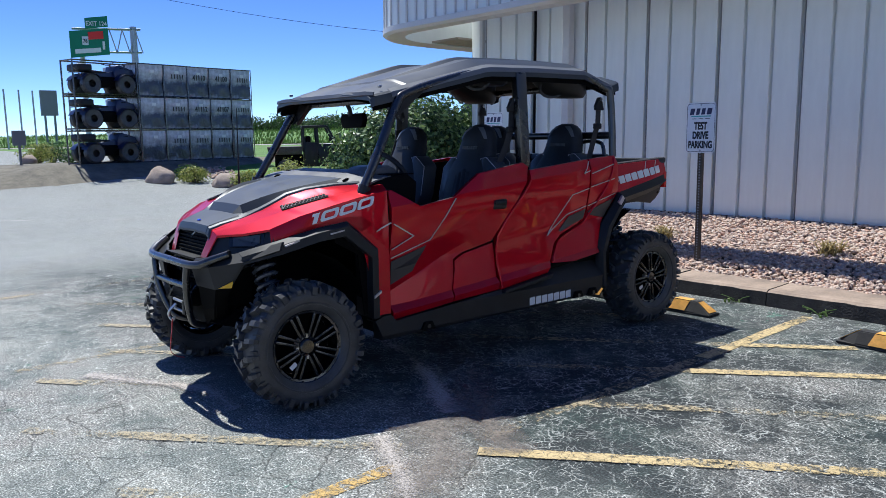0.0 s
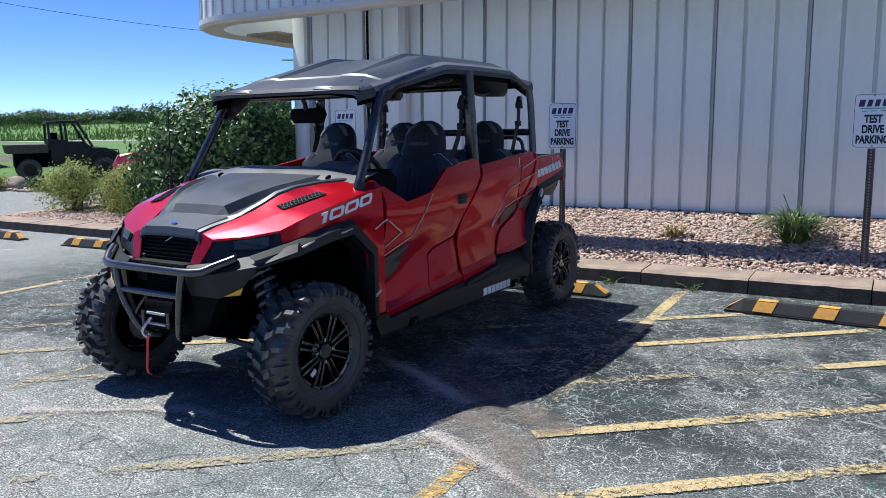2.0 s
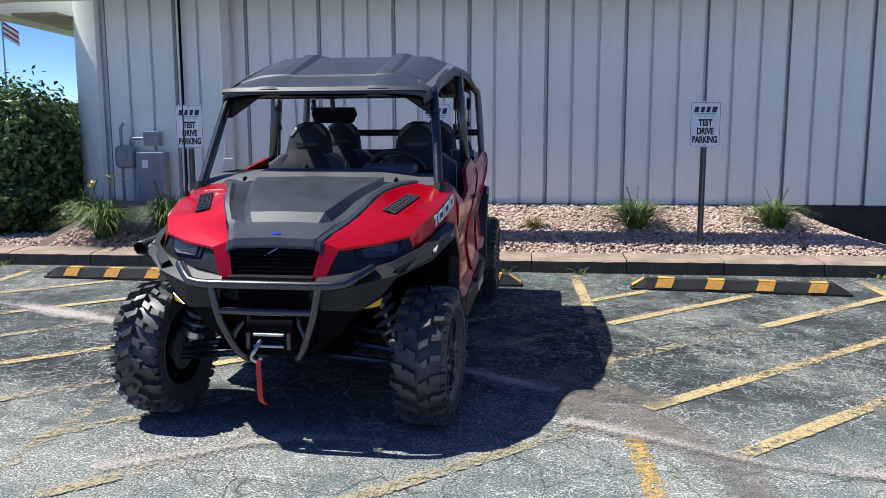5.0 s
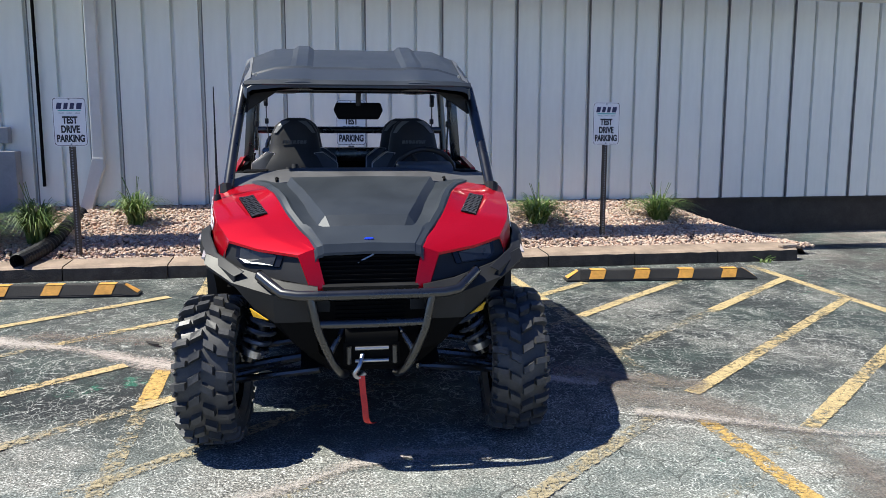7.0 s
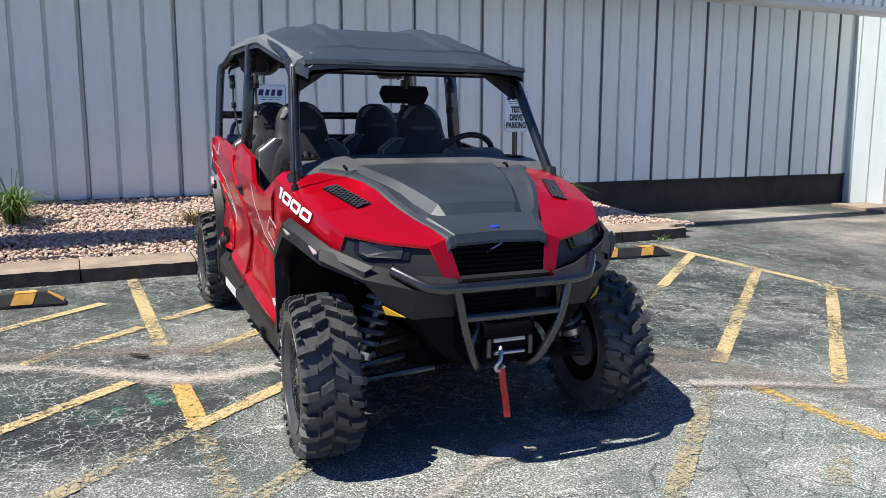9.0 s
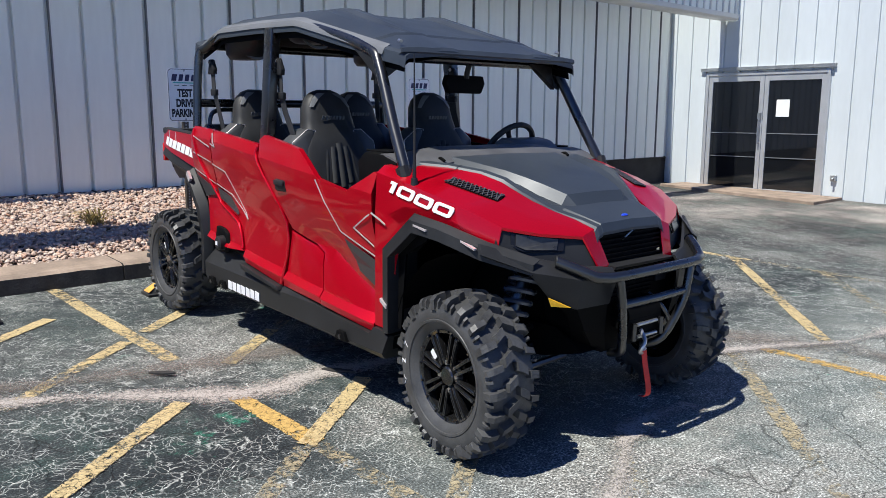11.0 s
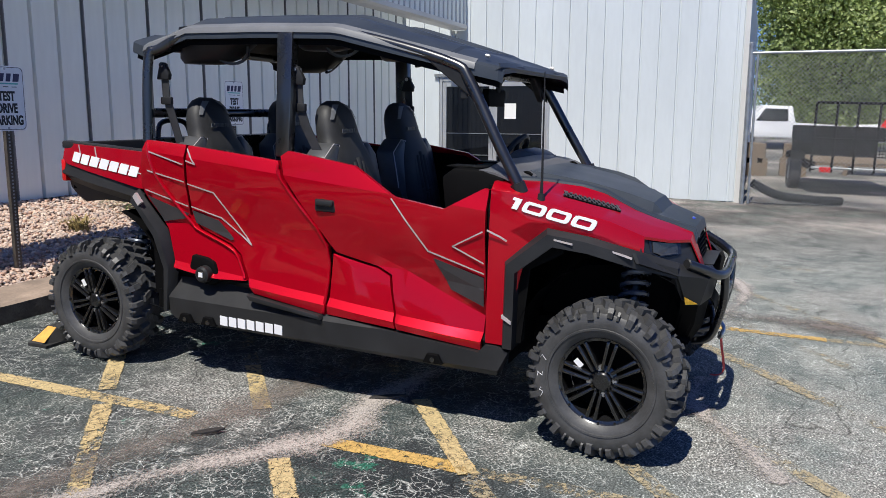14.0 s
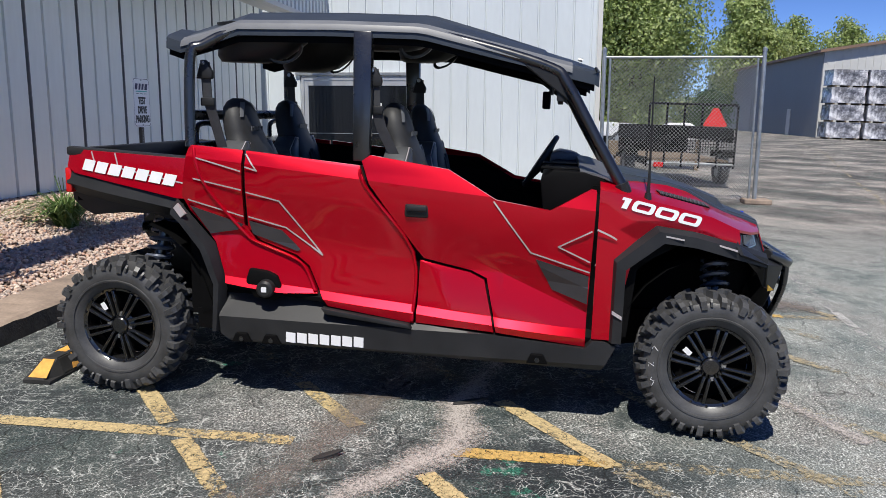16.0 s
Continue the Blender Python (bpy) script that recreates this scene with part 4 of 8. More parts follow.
def wheel_stop_master():
    root = thing("wheel_stop", None, None, "black rubber wheel stop with orange reflective patches", "wheel stop", "wheel stops")
    L = 0.91
    b = bmesh.new()
    sec = lambda x, k: [(x, -0.075, 0.0), (x, -0.075, 0.015), (x, -0.04 * 1, 0.015 + 0.085 * k), (x, 0.04, 0.015 + 0.085 * k), (x, 0.075, 0.015), (x, 0.075, 0.0)]
    vs = loft(b, [sec(-L, 0.05), sec(-L + 0.13, 1), sec(L - 0.13, 1), sec(L, 0.05)])
    b.faces.new(vs[0])
    b.faces.new(vs[-1][::-1])
    bmesh.ops.bevel(b, geom=[e for e in b.edges if e.calc_length() > 1.0], offset=0.006, segments=2, affect="EDGES")
    part("rubber_block", b, "rubber_stop", root)
    for x in (-0.62, -0.2, 0.22, 0.64):
        for sy in (-1, 1):
            b = bmesh.new()
            lo = [(x - 0.085, sy * 0.0725, 0.022), (x + 0.085 - 0.03, sy * 0.0725, 0.022)]
            hi = [(x - 0.085 + 0.03, sy * 0.0425, 0.097), (x + 0.085, sy * 0.0425, 0.097)]
            off = Vector((0, sy * 0.0025, 0.0014))
            loft(b, [[Vector(p) + off for p in lo], [Vector(p) + off for p in hi]])
            thicken(b, 0.002, -off.normalized())
            part("reflector", b, "orange", root, "scuffed orange reflective patch")
        b = bmesh.new()
        box(b, x - 0.055, x + 0.085, -0.038, 0.038, 0.1005, 0.1025)
        part("reflector", b, "orange", root, "scuffed orange reflective patch")
    for sx in (-1, 1):
        b = bmesh.new()
        loft(b, [[(sx * (L - 0.012), -0.05, 0.027), (sx * (L - 0.012), 0.05, 0.027)], [(sx * (L - 0.115), -0.032, 0.094), (sx * (L - 0.115), 0.032, 0.094)]])
        thicken(b, 0.003, (sx * 0.5, 0, 0.8))
        part("reflector", b, "orange", root, "scuffed orange reflective patch")
    return root


stop = wheel_stop_master()
stop.matrix_basis = pose(-1.28, 5.23, 0.004, 0, 0, -4.6)
for x, y, a in ((-4.06, 5.36, -1.0), (-6.84, 5.32, -3.0), (-9.5, 5.3, 2.0), (-12.3, 5.32, -1.0)):
    copy_thing(stop, pose(x, y, 0.004, 0, 0, a))

# ---------------------------------------------------------------- the side-by-side
# its own axes: x ahead, y to its left, z up, from the ground midway between the axles
CAR = pose(-4.219, 3.443, 0, 0, 0, -91.55)
car = thing("utility_vehicle", None, None, "red four-seat off-road side-by-side with a black roof", "vehicle", m=CAR)
AXF, AXR, HUB, TR = 1.415, -1.445, 0.335, 0.345


def lerp_table(tab, u):
    if u <= tab[0][0]:
        return tab[0][1]
    for (a, p), (b_, q) in zip(tab, tab[1:]):
        if u <= b_:
            return p + (q - p) * (u - a) / (b_ - a)
    return tab[-1][1]


SIDE = [(0.36, 0.735), (0.41, 0.752), (0.50, 0.764), (0.535, 0.734), (0.74, 0.706), (0.80, 0.715), (0.99, 0.756), (1.10, 0.761), (1.15, 0.742), (1.25, 0.712)]


def side_y(x, z):
    """Half width of the body side: creased bands that fall a little towards the nose."""
    y = lerp_table(SIDE, z + 0.09 * x)
    if x > 0.86:
        y -= 0.12 * (x - 0.86) + 0.09 * max(0, x - 1.2)
    if x < -1.05:
        y -= 0.06 * (-1.05 - x)
    if x > 0.5 and z < 0.56:
        y -= 0.07 * (x - 0.5) * min(1.0, (0.56 - z) / 0.06)
    # the sunken wedge across the front door
    d = (z - 0.70) + 0.42 * (x - 0.45)
    if 0.2 < x < 0.86 and z < 0.95:
        y -= 0.03 * max(0.0, 1 - abs(d) / 0.12) * min(1.0, (x - 0.2) / 0.25) * min(1.0, max(0.0, (0.95 - z) / 0.1))
    return y


def cut_by(b, lines):
    for (x, z), (nx, nz) in lines:
        bmesh.ops.bisect_plane(b, geom=b.verts[:] + b.edges[:] + b.faces[:], plane_co=(x, 0, z), plane_no=(nx, 0, nz))


CREASES = [((0, u), (0.09, 1.0)) for u, _ in SIDE] + [((x, 0), (1, 0)) for x in (-1.05, -0.62, -0.2, 0.2, 0.45, 0.66, 0.86, 1.2)]
CREASES += [((0.45, 0.70 + k), (0.42, 1.0)) for k in (-0.12, 0.0, 0.12)]


def panel(pts, s, out=0.0, thick=0.025, shape=side_y, lines=CREASES, edge=0.006):
    """A body panel: an outline in x and z laid on the body side (s = -1: right, +1: left)."""
    b = bmesh.new()
    b.faces.new([b.verts.new((x, 0, z)) for x, z in pts])
    cut_by(b, lines)
    rim = {v for e in b.edges if len(e.link_faces) == 1 for v in e.verts}
    for v in b.verts:
        v.co.y = s * (shape(v.co.x, v.co.z) + out - (edge if v in rim else 0))
    thicken(b, thick, (0, -s, 0))
    return b


# --- doors and quarter panels
FRONT_DOOR = [(-0.228, 1.205), (-0.19, 1.232), (0.18, 1.18), (0.41, 1.052), (0.655, 1.016), (0.835, 1.118), (0.858, 1.112), (0.845, 0.385), (0.432, 0.43), (0.375, 0.675), (0.30, 0.71), (0.075, 0.757), (0.045, 0.79), (-0.185, 1.10)]
REAR_DOOR = [(-0.79, 1.232), (-0.24, 1.182), (-0.2, 1.09), (0.03, 0.78), (0.038, 0.448), (-0.38, 0.505), (-0.425, 0.565), (-0.485, 0.69), (-0.55, 0.738), (-0.735, 0.80), (-0.795, 0.865)]
LOWER = [(0.055, 0.745), (0.295, 0.698), (0.363, 0.665), (0.42, 0.43), (0.05, 0.452)]
QUARTER = [(-1.075, 1.25), (-0.808, 1.233), (-0.815, 0.868), (-0.75, 0.795), (-0.565, 0.73), (-0.497, 0.682), (-0.44, 0.56), (-0.66, 0.552), (-0.90, 0.585), (-0.965, 0.78), (-1.09, 0.93), (-1.125, 1.0), (-1.095, 1.17)]
doors = {}
for s in (-1, 1):
    doors[s, "f"] = part("front_door", panel(FRONT_DOOR, s, 0.006), "red", car, "glossy metallic red half door", 18)
    doors[s, "r"] = part("rear_door", panel(REAR_DOOR, s, 0.004), "red", car, "glossy metallic red half door", 18)
    part("lower_panel", panel(LOWER, s, 0.002), "red", car, smooth=18)
    doors[s, "q"] = part("quarter_panel", panel(QUARTER, s, 0.0), "red", car, smooth=18)
    # dark gap behind the door edges
    part("door_seal", panel([(-1.06, 1.22), (0.17, 1.16), (0.4, 1.035), (0.655, 1.0), (0.84, 1.1), (0.9, 1.08), (0.9, 0.4), (-0.9, 0.56), (-0.95, 0.78), (-1.08, 0.93)], s, -0.03, 0.02, edge=0), "liner", car)


def decal(pts, s, mat, parent, name, out=0.0092, label="", shape=side_y):
    b = panel(pts, s, out, 0.0025, shape, edge=0)
    return part(name, b, mat, parent, label)


def line_decal(path, w, s, mat, parent, name, out=0.0092, shape=side_y):
    for (x0, z0), (x1, z1) in zip(path, path[1:]):
        d = Vector((x1 - x0, z1 - z0)).normalized()
        n = Vector((-d.y, d.x)) * w / 2
        e = d * w * 0.4
        decal([(x0 - e.x + n.x, z0 - e.y + n.y), (x1 + e.x + n.x, z1 + e.y + n.y), (x1 + e.x - n.x, z1 + e.y - n.y), (x0 - e.x - n.x, z0 - e.y - n.y)], s, mat, parent, name, out, shape=shape)


for s in (-1, 1):
    q, r, f = doors[s, "q"], doors[s, "r"], doors[s, "f"]
    line_decal([(-1.03, 1.19), (-0.815, 1.135)], 0.0065, s, "decal_silver", q, "pinstripe", 0.004)
    line_decal([(-1.05, 1.09), (-0.815, 1.045)], 0.0065, s, "decal_silver", q, "pinstripe", 0.004)
    line_decal([(-1.09, 0.985), (-0.815, 0.915)], 0.0065, s, "decal_silver", q, "pinstripe", 0.004)
    decal([(-1.085, 0.955), (-0.815, 0.875), (-0.85, 0.845), (-0.99, 0.82)], s, "decal_grey", q, "graphic", 0.004)
    line_decal([(-0.785, 1.215), (-0.73, 1.14), (-0.785, 1.155)], 0.0065, s, "decal_silver", r, "pinstripe", 0.008)
    line_decal([(-0.785, 1.035), (-0.625, 1.0), (-0.42, 0.745)], 0.0065, s, "decal_silver", r, "pinstripe", 0.008)
    line_decal([(-0.785, 0.915), (-0.6, 0.87), (-0.42, 0.745)], 0.0065, s, "decal_silver", r, "pinstripe", 0.008)
    decal([(-0.785, 0.895), (-0.62, 0.855), (-0.53, 0.765), (-0.545, 0.757), (-0.77, 0.83)], s, "decal_grey", r, "graphic", 0.008)
    line_decal([(0.40, 1.045), (0.575, 0.815), (0.845, 0.735)], 0.0065, s, "decal_silver", f, "pinstripe", 0.0102)
    line_decal([(0.845, 0.785), (0.7, 0.85), (0.845, 0.93)], 0.0065, s, "decal_silver", f, "pinstripe", 0.0102)
    decal([(0.6, 0.785), (0.845, 0.715), (0.845, 0.58), (0.68, 0.64)], s, "decal_grey", f, "graphic", 0.0102)
    # handle
    b = bmesh.new()
    yy = side_y(0.04, 0.985) + 0.012
    box(b, -0.015, 0.1, s * (yy - 0.012) - 0.01, s * (yy - 0.012) + 0.01, 0.955, 1.02, 0.012)
    h = part("handle", b, "plastic", f, "black plastic pull handle", 40)
    b = bmesh.new()
    box(b, -0.004, 0.092, s * yy - 0.012, s * yy + 0.012, 0.985, 1.013, 0.008)
    part("lever", b, "plastic", h, smooth=40)

# rolled edges along the door gaps
for s in (-1, 1):
    for name, path in (("r", [(-0.232, 1.165), (-0.205, 1.09), (0.022, 0.785), (0.03, 0.46)]), ("q", [(-1.05, 1.235), (-1.016, 1.109), (-0.949, 0.992), (-0.81, 0.83), (-0.757, 0.79), (-0.57, 0.724), (-0.505, 0.678), (-0.45, 0.57)])):
        b = bmesh.new()
        tube(b, [(q.x, s * (side_y(q.x, q.z) + 0.001), q.z) for q in smooth_line([(x, 0, z) for x, z in path], 4)], 0.0085, 6)
        part("rolled_edge", b, "red", doors[s, name], smooth=60)

# --- sills
SILL = [(-0.945, 0.585), (-0.67, 0.552), (-0.44, 0.558), (-0.40, 0.505), (0.05, 0.446), (0.845, 0.382), (0.875, 0.42), (0.93, 0.42), (0.985, 0.40), (0.925, 0.275), (-0.06, 0.29), (-0.87, 0.295), (-0.925, 0.335)]


def sill_y(x, z):
    return 0.757 - 0.9 * max(0.0, 0.308 - z) - (0.8 if x < -0.4 else 0.5) * max(0, z - 0.42)


SILL_CUT = [((0, 0.42), (0, 1)), ((0, 0.308), (0, 1)), ((-0.4, 0), (1, 0)), ((0.3, 0), (1, 0))]
for s in (-1, 1):
    sill = part("sill", panel(SILL, s, 0.012, 0.09, sill_y, SILL_CUT, 0.008), "plastic", car, "moulded black plastic sill", 20)
    b = bmesh.new()
    prism(b, [(-0.41, 0.50), (0.02, 0.448), (0.035, 0.425), (-0.385, 0.47)], s * 0.72, s * 0.79, "y", 0.006)
    part("step", b, "plastic", sill, smooth=30)
    for x in (-0.81, -0.66, 0.63):
        b = bmesh.new()
        prism(b, [(x - 0.05, 0.30), (x + 0.05, 0.30), (x + 0.025, 0.345), (x - 0.03, 0.345)], s * 0.705, s * 0.782, "y", 0.004)
        part("bracket", b, "liner", sill)
        b = bmesh.new()
        lathe(b, [(0.0, 0.787), (0.012, 0.787), (0.014, 0.775)], 8, "y")
        bmesh.ops.scale(b, vec=(1, s, 1), verts=b.verts)
        bmesh.ops.translate(b, vec=(x, 0, 0.318), verts=b.verts)
        part("bolt", b, "tube", sill)
    # brand lettering as plain slanted blocks
    x0, wid = -0.585, 0.395
    for i in range(7):
        a = x0 + wid * i / 7
        c = a + wid / 7 - 0.009
        decal([(a, 0.316), (c, 0.313), (c, 0.362), (a, 0.366)], s, "decal_white", sill, "brand_block", 0.0175, shape=sill_y)
    # filler cap in its dark pocket
    if s > 0:
        continue
    b = bmesh.new()
    prism(b, [(-0.80, 0.60), (-0.78, 0.665), (-0.69, 0.655), (-0.64, 0.635), (-0.60, 0.545), (-0.66, 0.51), (-0.76, 0.52)], s * 0.70, s * 0.748, "y", 0.01)
    pocket = part("filler_pocket", b, "liner", car, smooth=30)
    b = bmesh.new()
    lathe(b, [(0.0, 0.79), (0.03, 0.79), (0.042, 0.782), (0.045, 0.75), (0.045, 0.73)], 18, "y")
    bmesh.ops.scale(b, vec=(1, s, 1), verts=b.verts)
    bmesh.ops.translate(b, vec=(-0.69, 0, 0.572), verts=b.verts)
    part("filler_cap", b, "plastic", pocket, smooth=30)
    b = bmesh.new()
    box(b, -0.703, -0.677, s * 0.7915 - 0.001, s * 0.7915 + 0.001, 0.56, 0.585)
    part("cap_label", b, "decal_white", pocket)

# --- cargo bed
BED_RED = [(-1.745, 1.205), (-1.10, 1.178), (-1.125, 0.985), (-1.16, 0.985), (-1.60, 1.066), (-1.715, 1.085), (-1.76, 1.115)]
BED_BLACK = [(-1.758, 1.11), (-1.715, 1.081), (-1.60, 1.062), (-1.165, 0.981), (-1.13, 0.955), (-1.205, 0.872), (-1.25, 0.872), (-1.30, 0.892), (-1.47, 0.894), (-1.667, 0.868), (-1.73, 0.898), (-1.775, 0.945)]


def bed_y(x, z):
    return 0.688 - 0.12 * max(0, -1.55 - x) + 0.12 * (1.15 - z)


def bed_fender_y(x, z):
    """A narrow upright band under the red side, undercut below it."""
    ridge = 0.93 - 0.175 * (x + 1.165)
    deep = max(0.0, ridge - z)
    return 0.712 - 0.14 * max(0, -1.55 - x) - 0.25 * max(0.0, z - ridge) - (1.1 * deep if deep < 0.05 else 0.055 + 0.3 * (deep - 0.05))


for s in (-1, 1):
    bed = part("bed_side", panel(BED_RED, s, 0.006, 0.03, bed_y, [((-1.55, 0), (1, 0))], 0.002), "red", car, smooth=18)
    x0 = -1.67
    for i in range(7):
        a = x0 + 0.505 * i / 7
        c = a + 0.505 / 7 - 0.012
        z = 1.105 - 0.125 * (a + 1.67)
        decal([(a, z), (c, z - 0.008), (c + 0.018, z + 0.045), (a + 0.018, z + 0.053)], s, "decal_white", bed, "brand_block", 0.0105, shape=bed_y)
    line_decal([(-1.62, 1.195), (-1.60, 1.14)], 0.006, s, "decal_silver", bed, "pinstripe", 0.008, bed_y)
    line_decal([(-1.49, 1.19), (-1.47, 1.12), (-1.13, 1.06)], 0.006, s, "decal_silver", bed, "pinstripe", 0.008, bed_y)
    part("bed_fender", panel(BED_BLACK, s, 0.0, 0.09, bed_fender_y, [((-1.165, 0.93), (0.175, 1)), ((-1.165, 0.88), (0.175, 1)), ((-1.45, 0), (1, 0)), ((-1.55, 0), (1, 0))], 0.004), "plastic", car, "black plastic rear fender", 20)
    b = bmesh.new()
    box(b, -1.775, -1.742, s * 0.60, s * 0.675, 0.985, 1.11, 0.008)
    part("tail_light", b, "tail", car, "red tail light", 30)
    # flare round the rear wheel
    b = bmesh.new()
    outer = [(-1.155, 0.985), (-1.105, 0.925), (-0.965, 0.775), (-0.905, 0.585), (-0.93, 0.34)]
    inner = [(-1.17, 0.915), (-1.125, 0.875), (-1.02, 0.745), (-0.955, 0.575), (-0.965, 0.34)]
    loft(b, [[(x, s * 0.715, z) for x, z in outer], [(x, s * 0.765, z) for x, z in [((a[0] + c[0]) / 2, (a[1] + c[1]) / 2) for a, c in zip(outer, inner)]], [(x, s * 0.77, z) for x, z in inner], [(x, s * 0.62, z) for x, z in inner]])
    thicken(b, 0.006, (0, -s, 0))
    fl = part("rear_flare", b, "plastic", car, "black plastic wheel arch flare", 25)
    b = bmesh.new()
    prism(b, [(-1.13, 0.968), (-1.09, 0.92), (-1.115, 0.9), (-1.15, 0.945)], s * 0.755, s * 0.772, "y")
    part("flare_mark", b, "decal_silver", fl)
    # rails and inside of the bed
    b = bmesh.new()
    box(b, -1.765, -1.11, s * 0.60, s * 0.672, 1.17, 1.215, 0.012)
    for v in b.verts:
        v.co.z -= 0.045 * (v.co.x + 1.75)
    part("bed_rail", b, "plastic", car, smooth=40)
b = bmesh.new()
box(b, -1.745, -1.12, -0.6, 0.6, 0.93, 0.96)
box(b, -1.745, -1.12, -0.62, -0.59, 0.94, 1.18)
box(b, -1.745, -1.12, 0.59, 0.62, 0.94, 1.18)
box(b, -1.15, -1.115, -0.64, 0.64, 0.86, 1.17)
part("cargo_bed", b, "liner", car, "black plastic cargo bed")
b = bmesh.new()
box(b, -1.78, -1.74, -0.595, 0.595, 0.95, 1.205, 0.012)
part("tailgate", b, "plastic", car, smooth=30)

# --- front fenders
for s in (-1, 1):
    b = bmesh.new()
    top = [(0.872, 0.742, 1.118, 0.70, 1.15, 0.56, 1.152), (1.05, 0.722, 1.088, 0.64, 1.115, 0.47, 1.125), (1.20, 0.705, 1.055, 0.60, 1.082, 0.42, 1.095), (1.38, 0.665, 1.008, 0.53, 1.035, 0.36, 1.035), (1.515, 0.60, 0.948, 0.46, 0.975, 0.30, 0.99), (1.60, 0.47, 0.922, 0.37, 0.945, 0.255, 0.96), (1.675, 0.30, 0.905, 0.26, 0.92, 0.225, 0.93), (1.735, 0.248, 0.768, 0.222, 0.772, 0.188, 0.776)]
    rows = []
    # the intake lies in the step between fender and hood
    va = [(0.872, 0.66, 1.151), (1.05, 0.62, 1.117), (1.13, 0.605, 1.098), (1.16, 0.595, 1.089), (1.40, 0.515, 1.028), (1.44, 0.48, 1.008), (1.515, 0.42, 0.979), (1.60, 0.34, 0.949), (1.675, 0.25, 0.923), (1.735, 0.213, 0.773)]
    vb = [(0.872, 0.60, 1.155), (1.05, 0.545, 1.134), (1.11, 0.528, 1.124), (1.14, 0.52, 1.104), (1.37, 0.44, 1.046), (1.42, 0.42, 1.022), (1.515, 0.36, 0.984), (1.60, 0.30, 0.954), (1.675, 0.237, 0.927), (1.735, 0.2, 0.775)]
    step_up = [(0.872, 0.0), (1.05, 0.018), (1.20, 0.03), (1.30, 0.034), (1.38, 0.018), (1.46, 0.0)]

    def across(tab, x):
        return lerp_table([(r[0], r[1]) for r in tab], x), lerp_table([(r[0], r[2]) for r in tab], x)

    for x in (0.872, 0.96, 1.05, 1.11, 1.135, 1.16, 1.20, 1.25, 1.30, 1.34, 1.37, 1.40, 1.43, 1.515, 1.60, 1.675, 1.735):
        yo, zo, ym, zm, yi, zi = (lerp_table([(r[0], r[k]) for r in top], x) for k in range(1, 7))
        rows.append([(x, s * y, z) for y, z in ((yo, zo), (ym, zm), across(va, x), across(vb, x), (yi + 0.012, zi + lerp_table(step_up, x)), (yi, zi + lerp_table(step_up, x)))])
    loft(b, rows)
    # drop from the shoulder to the flare
    side = [[(x, s * y, z) for x, y, z in col] for col in (
        [(0.872, 0.742, 1.118), (0.872, 0.75, 0.95), (0.872, 0.748, 0.44)],
        [(0.955, 0.735, 1.104), (0.955, 0.748, 0.95), (0.955, 0.75, 0.44)],
        [(1.05, 0.722, 1.088), (1.05, 0.735, 1.0), (1.05, 0.735, 0.9)],
        [(1.20, 0.705, 1.055), (1.20, 0.715, 1.0), (1.20, 0.715, 0.93)],
        [(1.38, 0.665, 1.008), (1.38, 0.68, 0.95), (1.38, 0.68, 0.90)],
        [(1.515, 0.60, 0.948), (1.52, 0.615, 0.91), (1.52, 0.62, 0.87)])]
    loft(b, side)
    bmesh.ops.remove_doubles(b, verts=b.verts, dist=0.002)
    thicken(b, 0.012, (0, 0, -1))
    fender = part("front_fender", b, "red", car, "glossy metallic red front fender", 22)
    # number on the fender
    glyph_x = -0.178
    for ch in "1000":
        b = bmesh.new()
        if ch == "1":
            prism(b, [(glyph_x + q * 0.07, w * 0.05) for q, w in ((0.15, 0), (0.5, 0), (0.5, 1), (-0.05, 1), (-0.05, 0.74), (0.15, 0.74))], 0, 0.003, "z")
            glyph_x += 0.052
        else:
            rings = []
            for hw, hh, r in ((0.049, 0.025, 0.014), (0.029, 0.0125, 0.006)):
                rings.append([(glyph_x + 0.049 + sx * (hw - r) + r * math.cos(radians(a0 + k)), 0.025 + sy * (hh - r) + r * math.sin(radians(a0 + k))) for sx, sy, a0 in ((1, 1, 0), (-1, 1, 90), (-1, -1, 180), (1, -1, 270)) for k in (0, 45, 90)])
            loft(b, [[(*p, 0.0) for p in rings[0]], [(*p, 0.003) for p in rings[0]], [(*p, 0.003) for p in rings[1]], [(*p, 0.0) for p in rings[1]]], True)
            glyph_x += 0.107
        for v in b.verts:
            v.co.x += 0.45 * (v.co.y - 0.025)
        bmesh.ops.subdivide_edges(b, edges=[e for e in b.edges if e.calc_length() > 0.03], cuts=2)
        for v in b.verts:
            u, w, d = v.co
            x = 1.143 + (u if s < 0 else -u) * 0.98
            z = 1.003 + w - 0.225 * (x - 1.143)
            y = lerp_table([(0.872, 0.75), (1.05, 0.736), (1.2, 0.716), (1.38, 0.681), (1.52, 0.62)], x) - 0.14 * max(0.0, z - 1.0 + 0.2 * (x - 1.135))
            v.co = (x, s * (y + 0.002 + d), z)
        part("digit", b, "decal_white", fender, "slanted white digit")
    line_decal([(0.872, 0.94), (0.93, 0.915), (0.955, 0.9)], 0.008, s, "decal_silver", fender, "pinstripe", 0.016)
    line_decal([(0.872, 0.775), (0.955, 0.73)], 0.008, s, "decal_silver", fender, "pinstripe", 0.016)
    decal([(0.872, 0.71), (0.955, 0.69), (0.955, 0.58), (0.872, 0.58)], s, "decal_grey", fender, "graphic", 0.016)
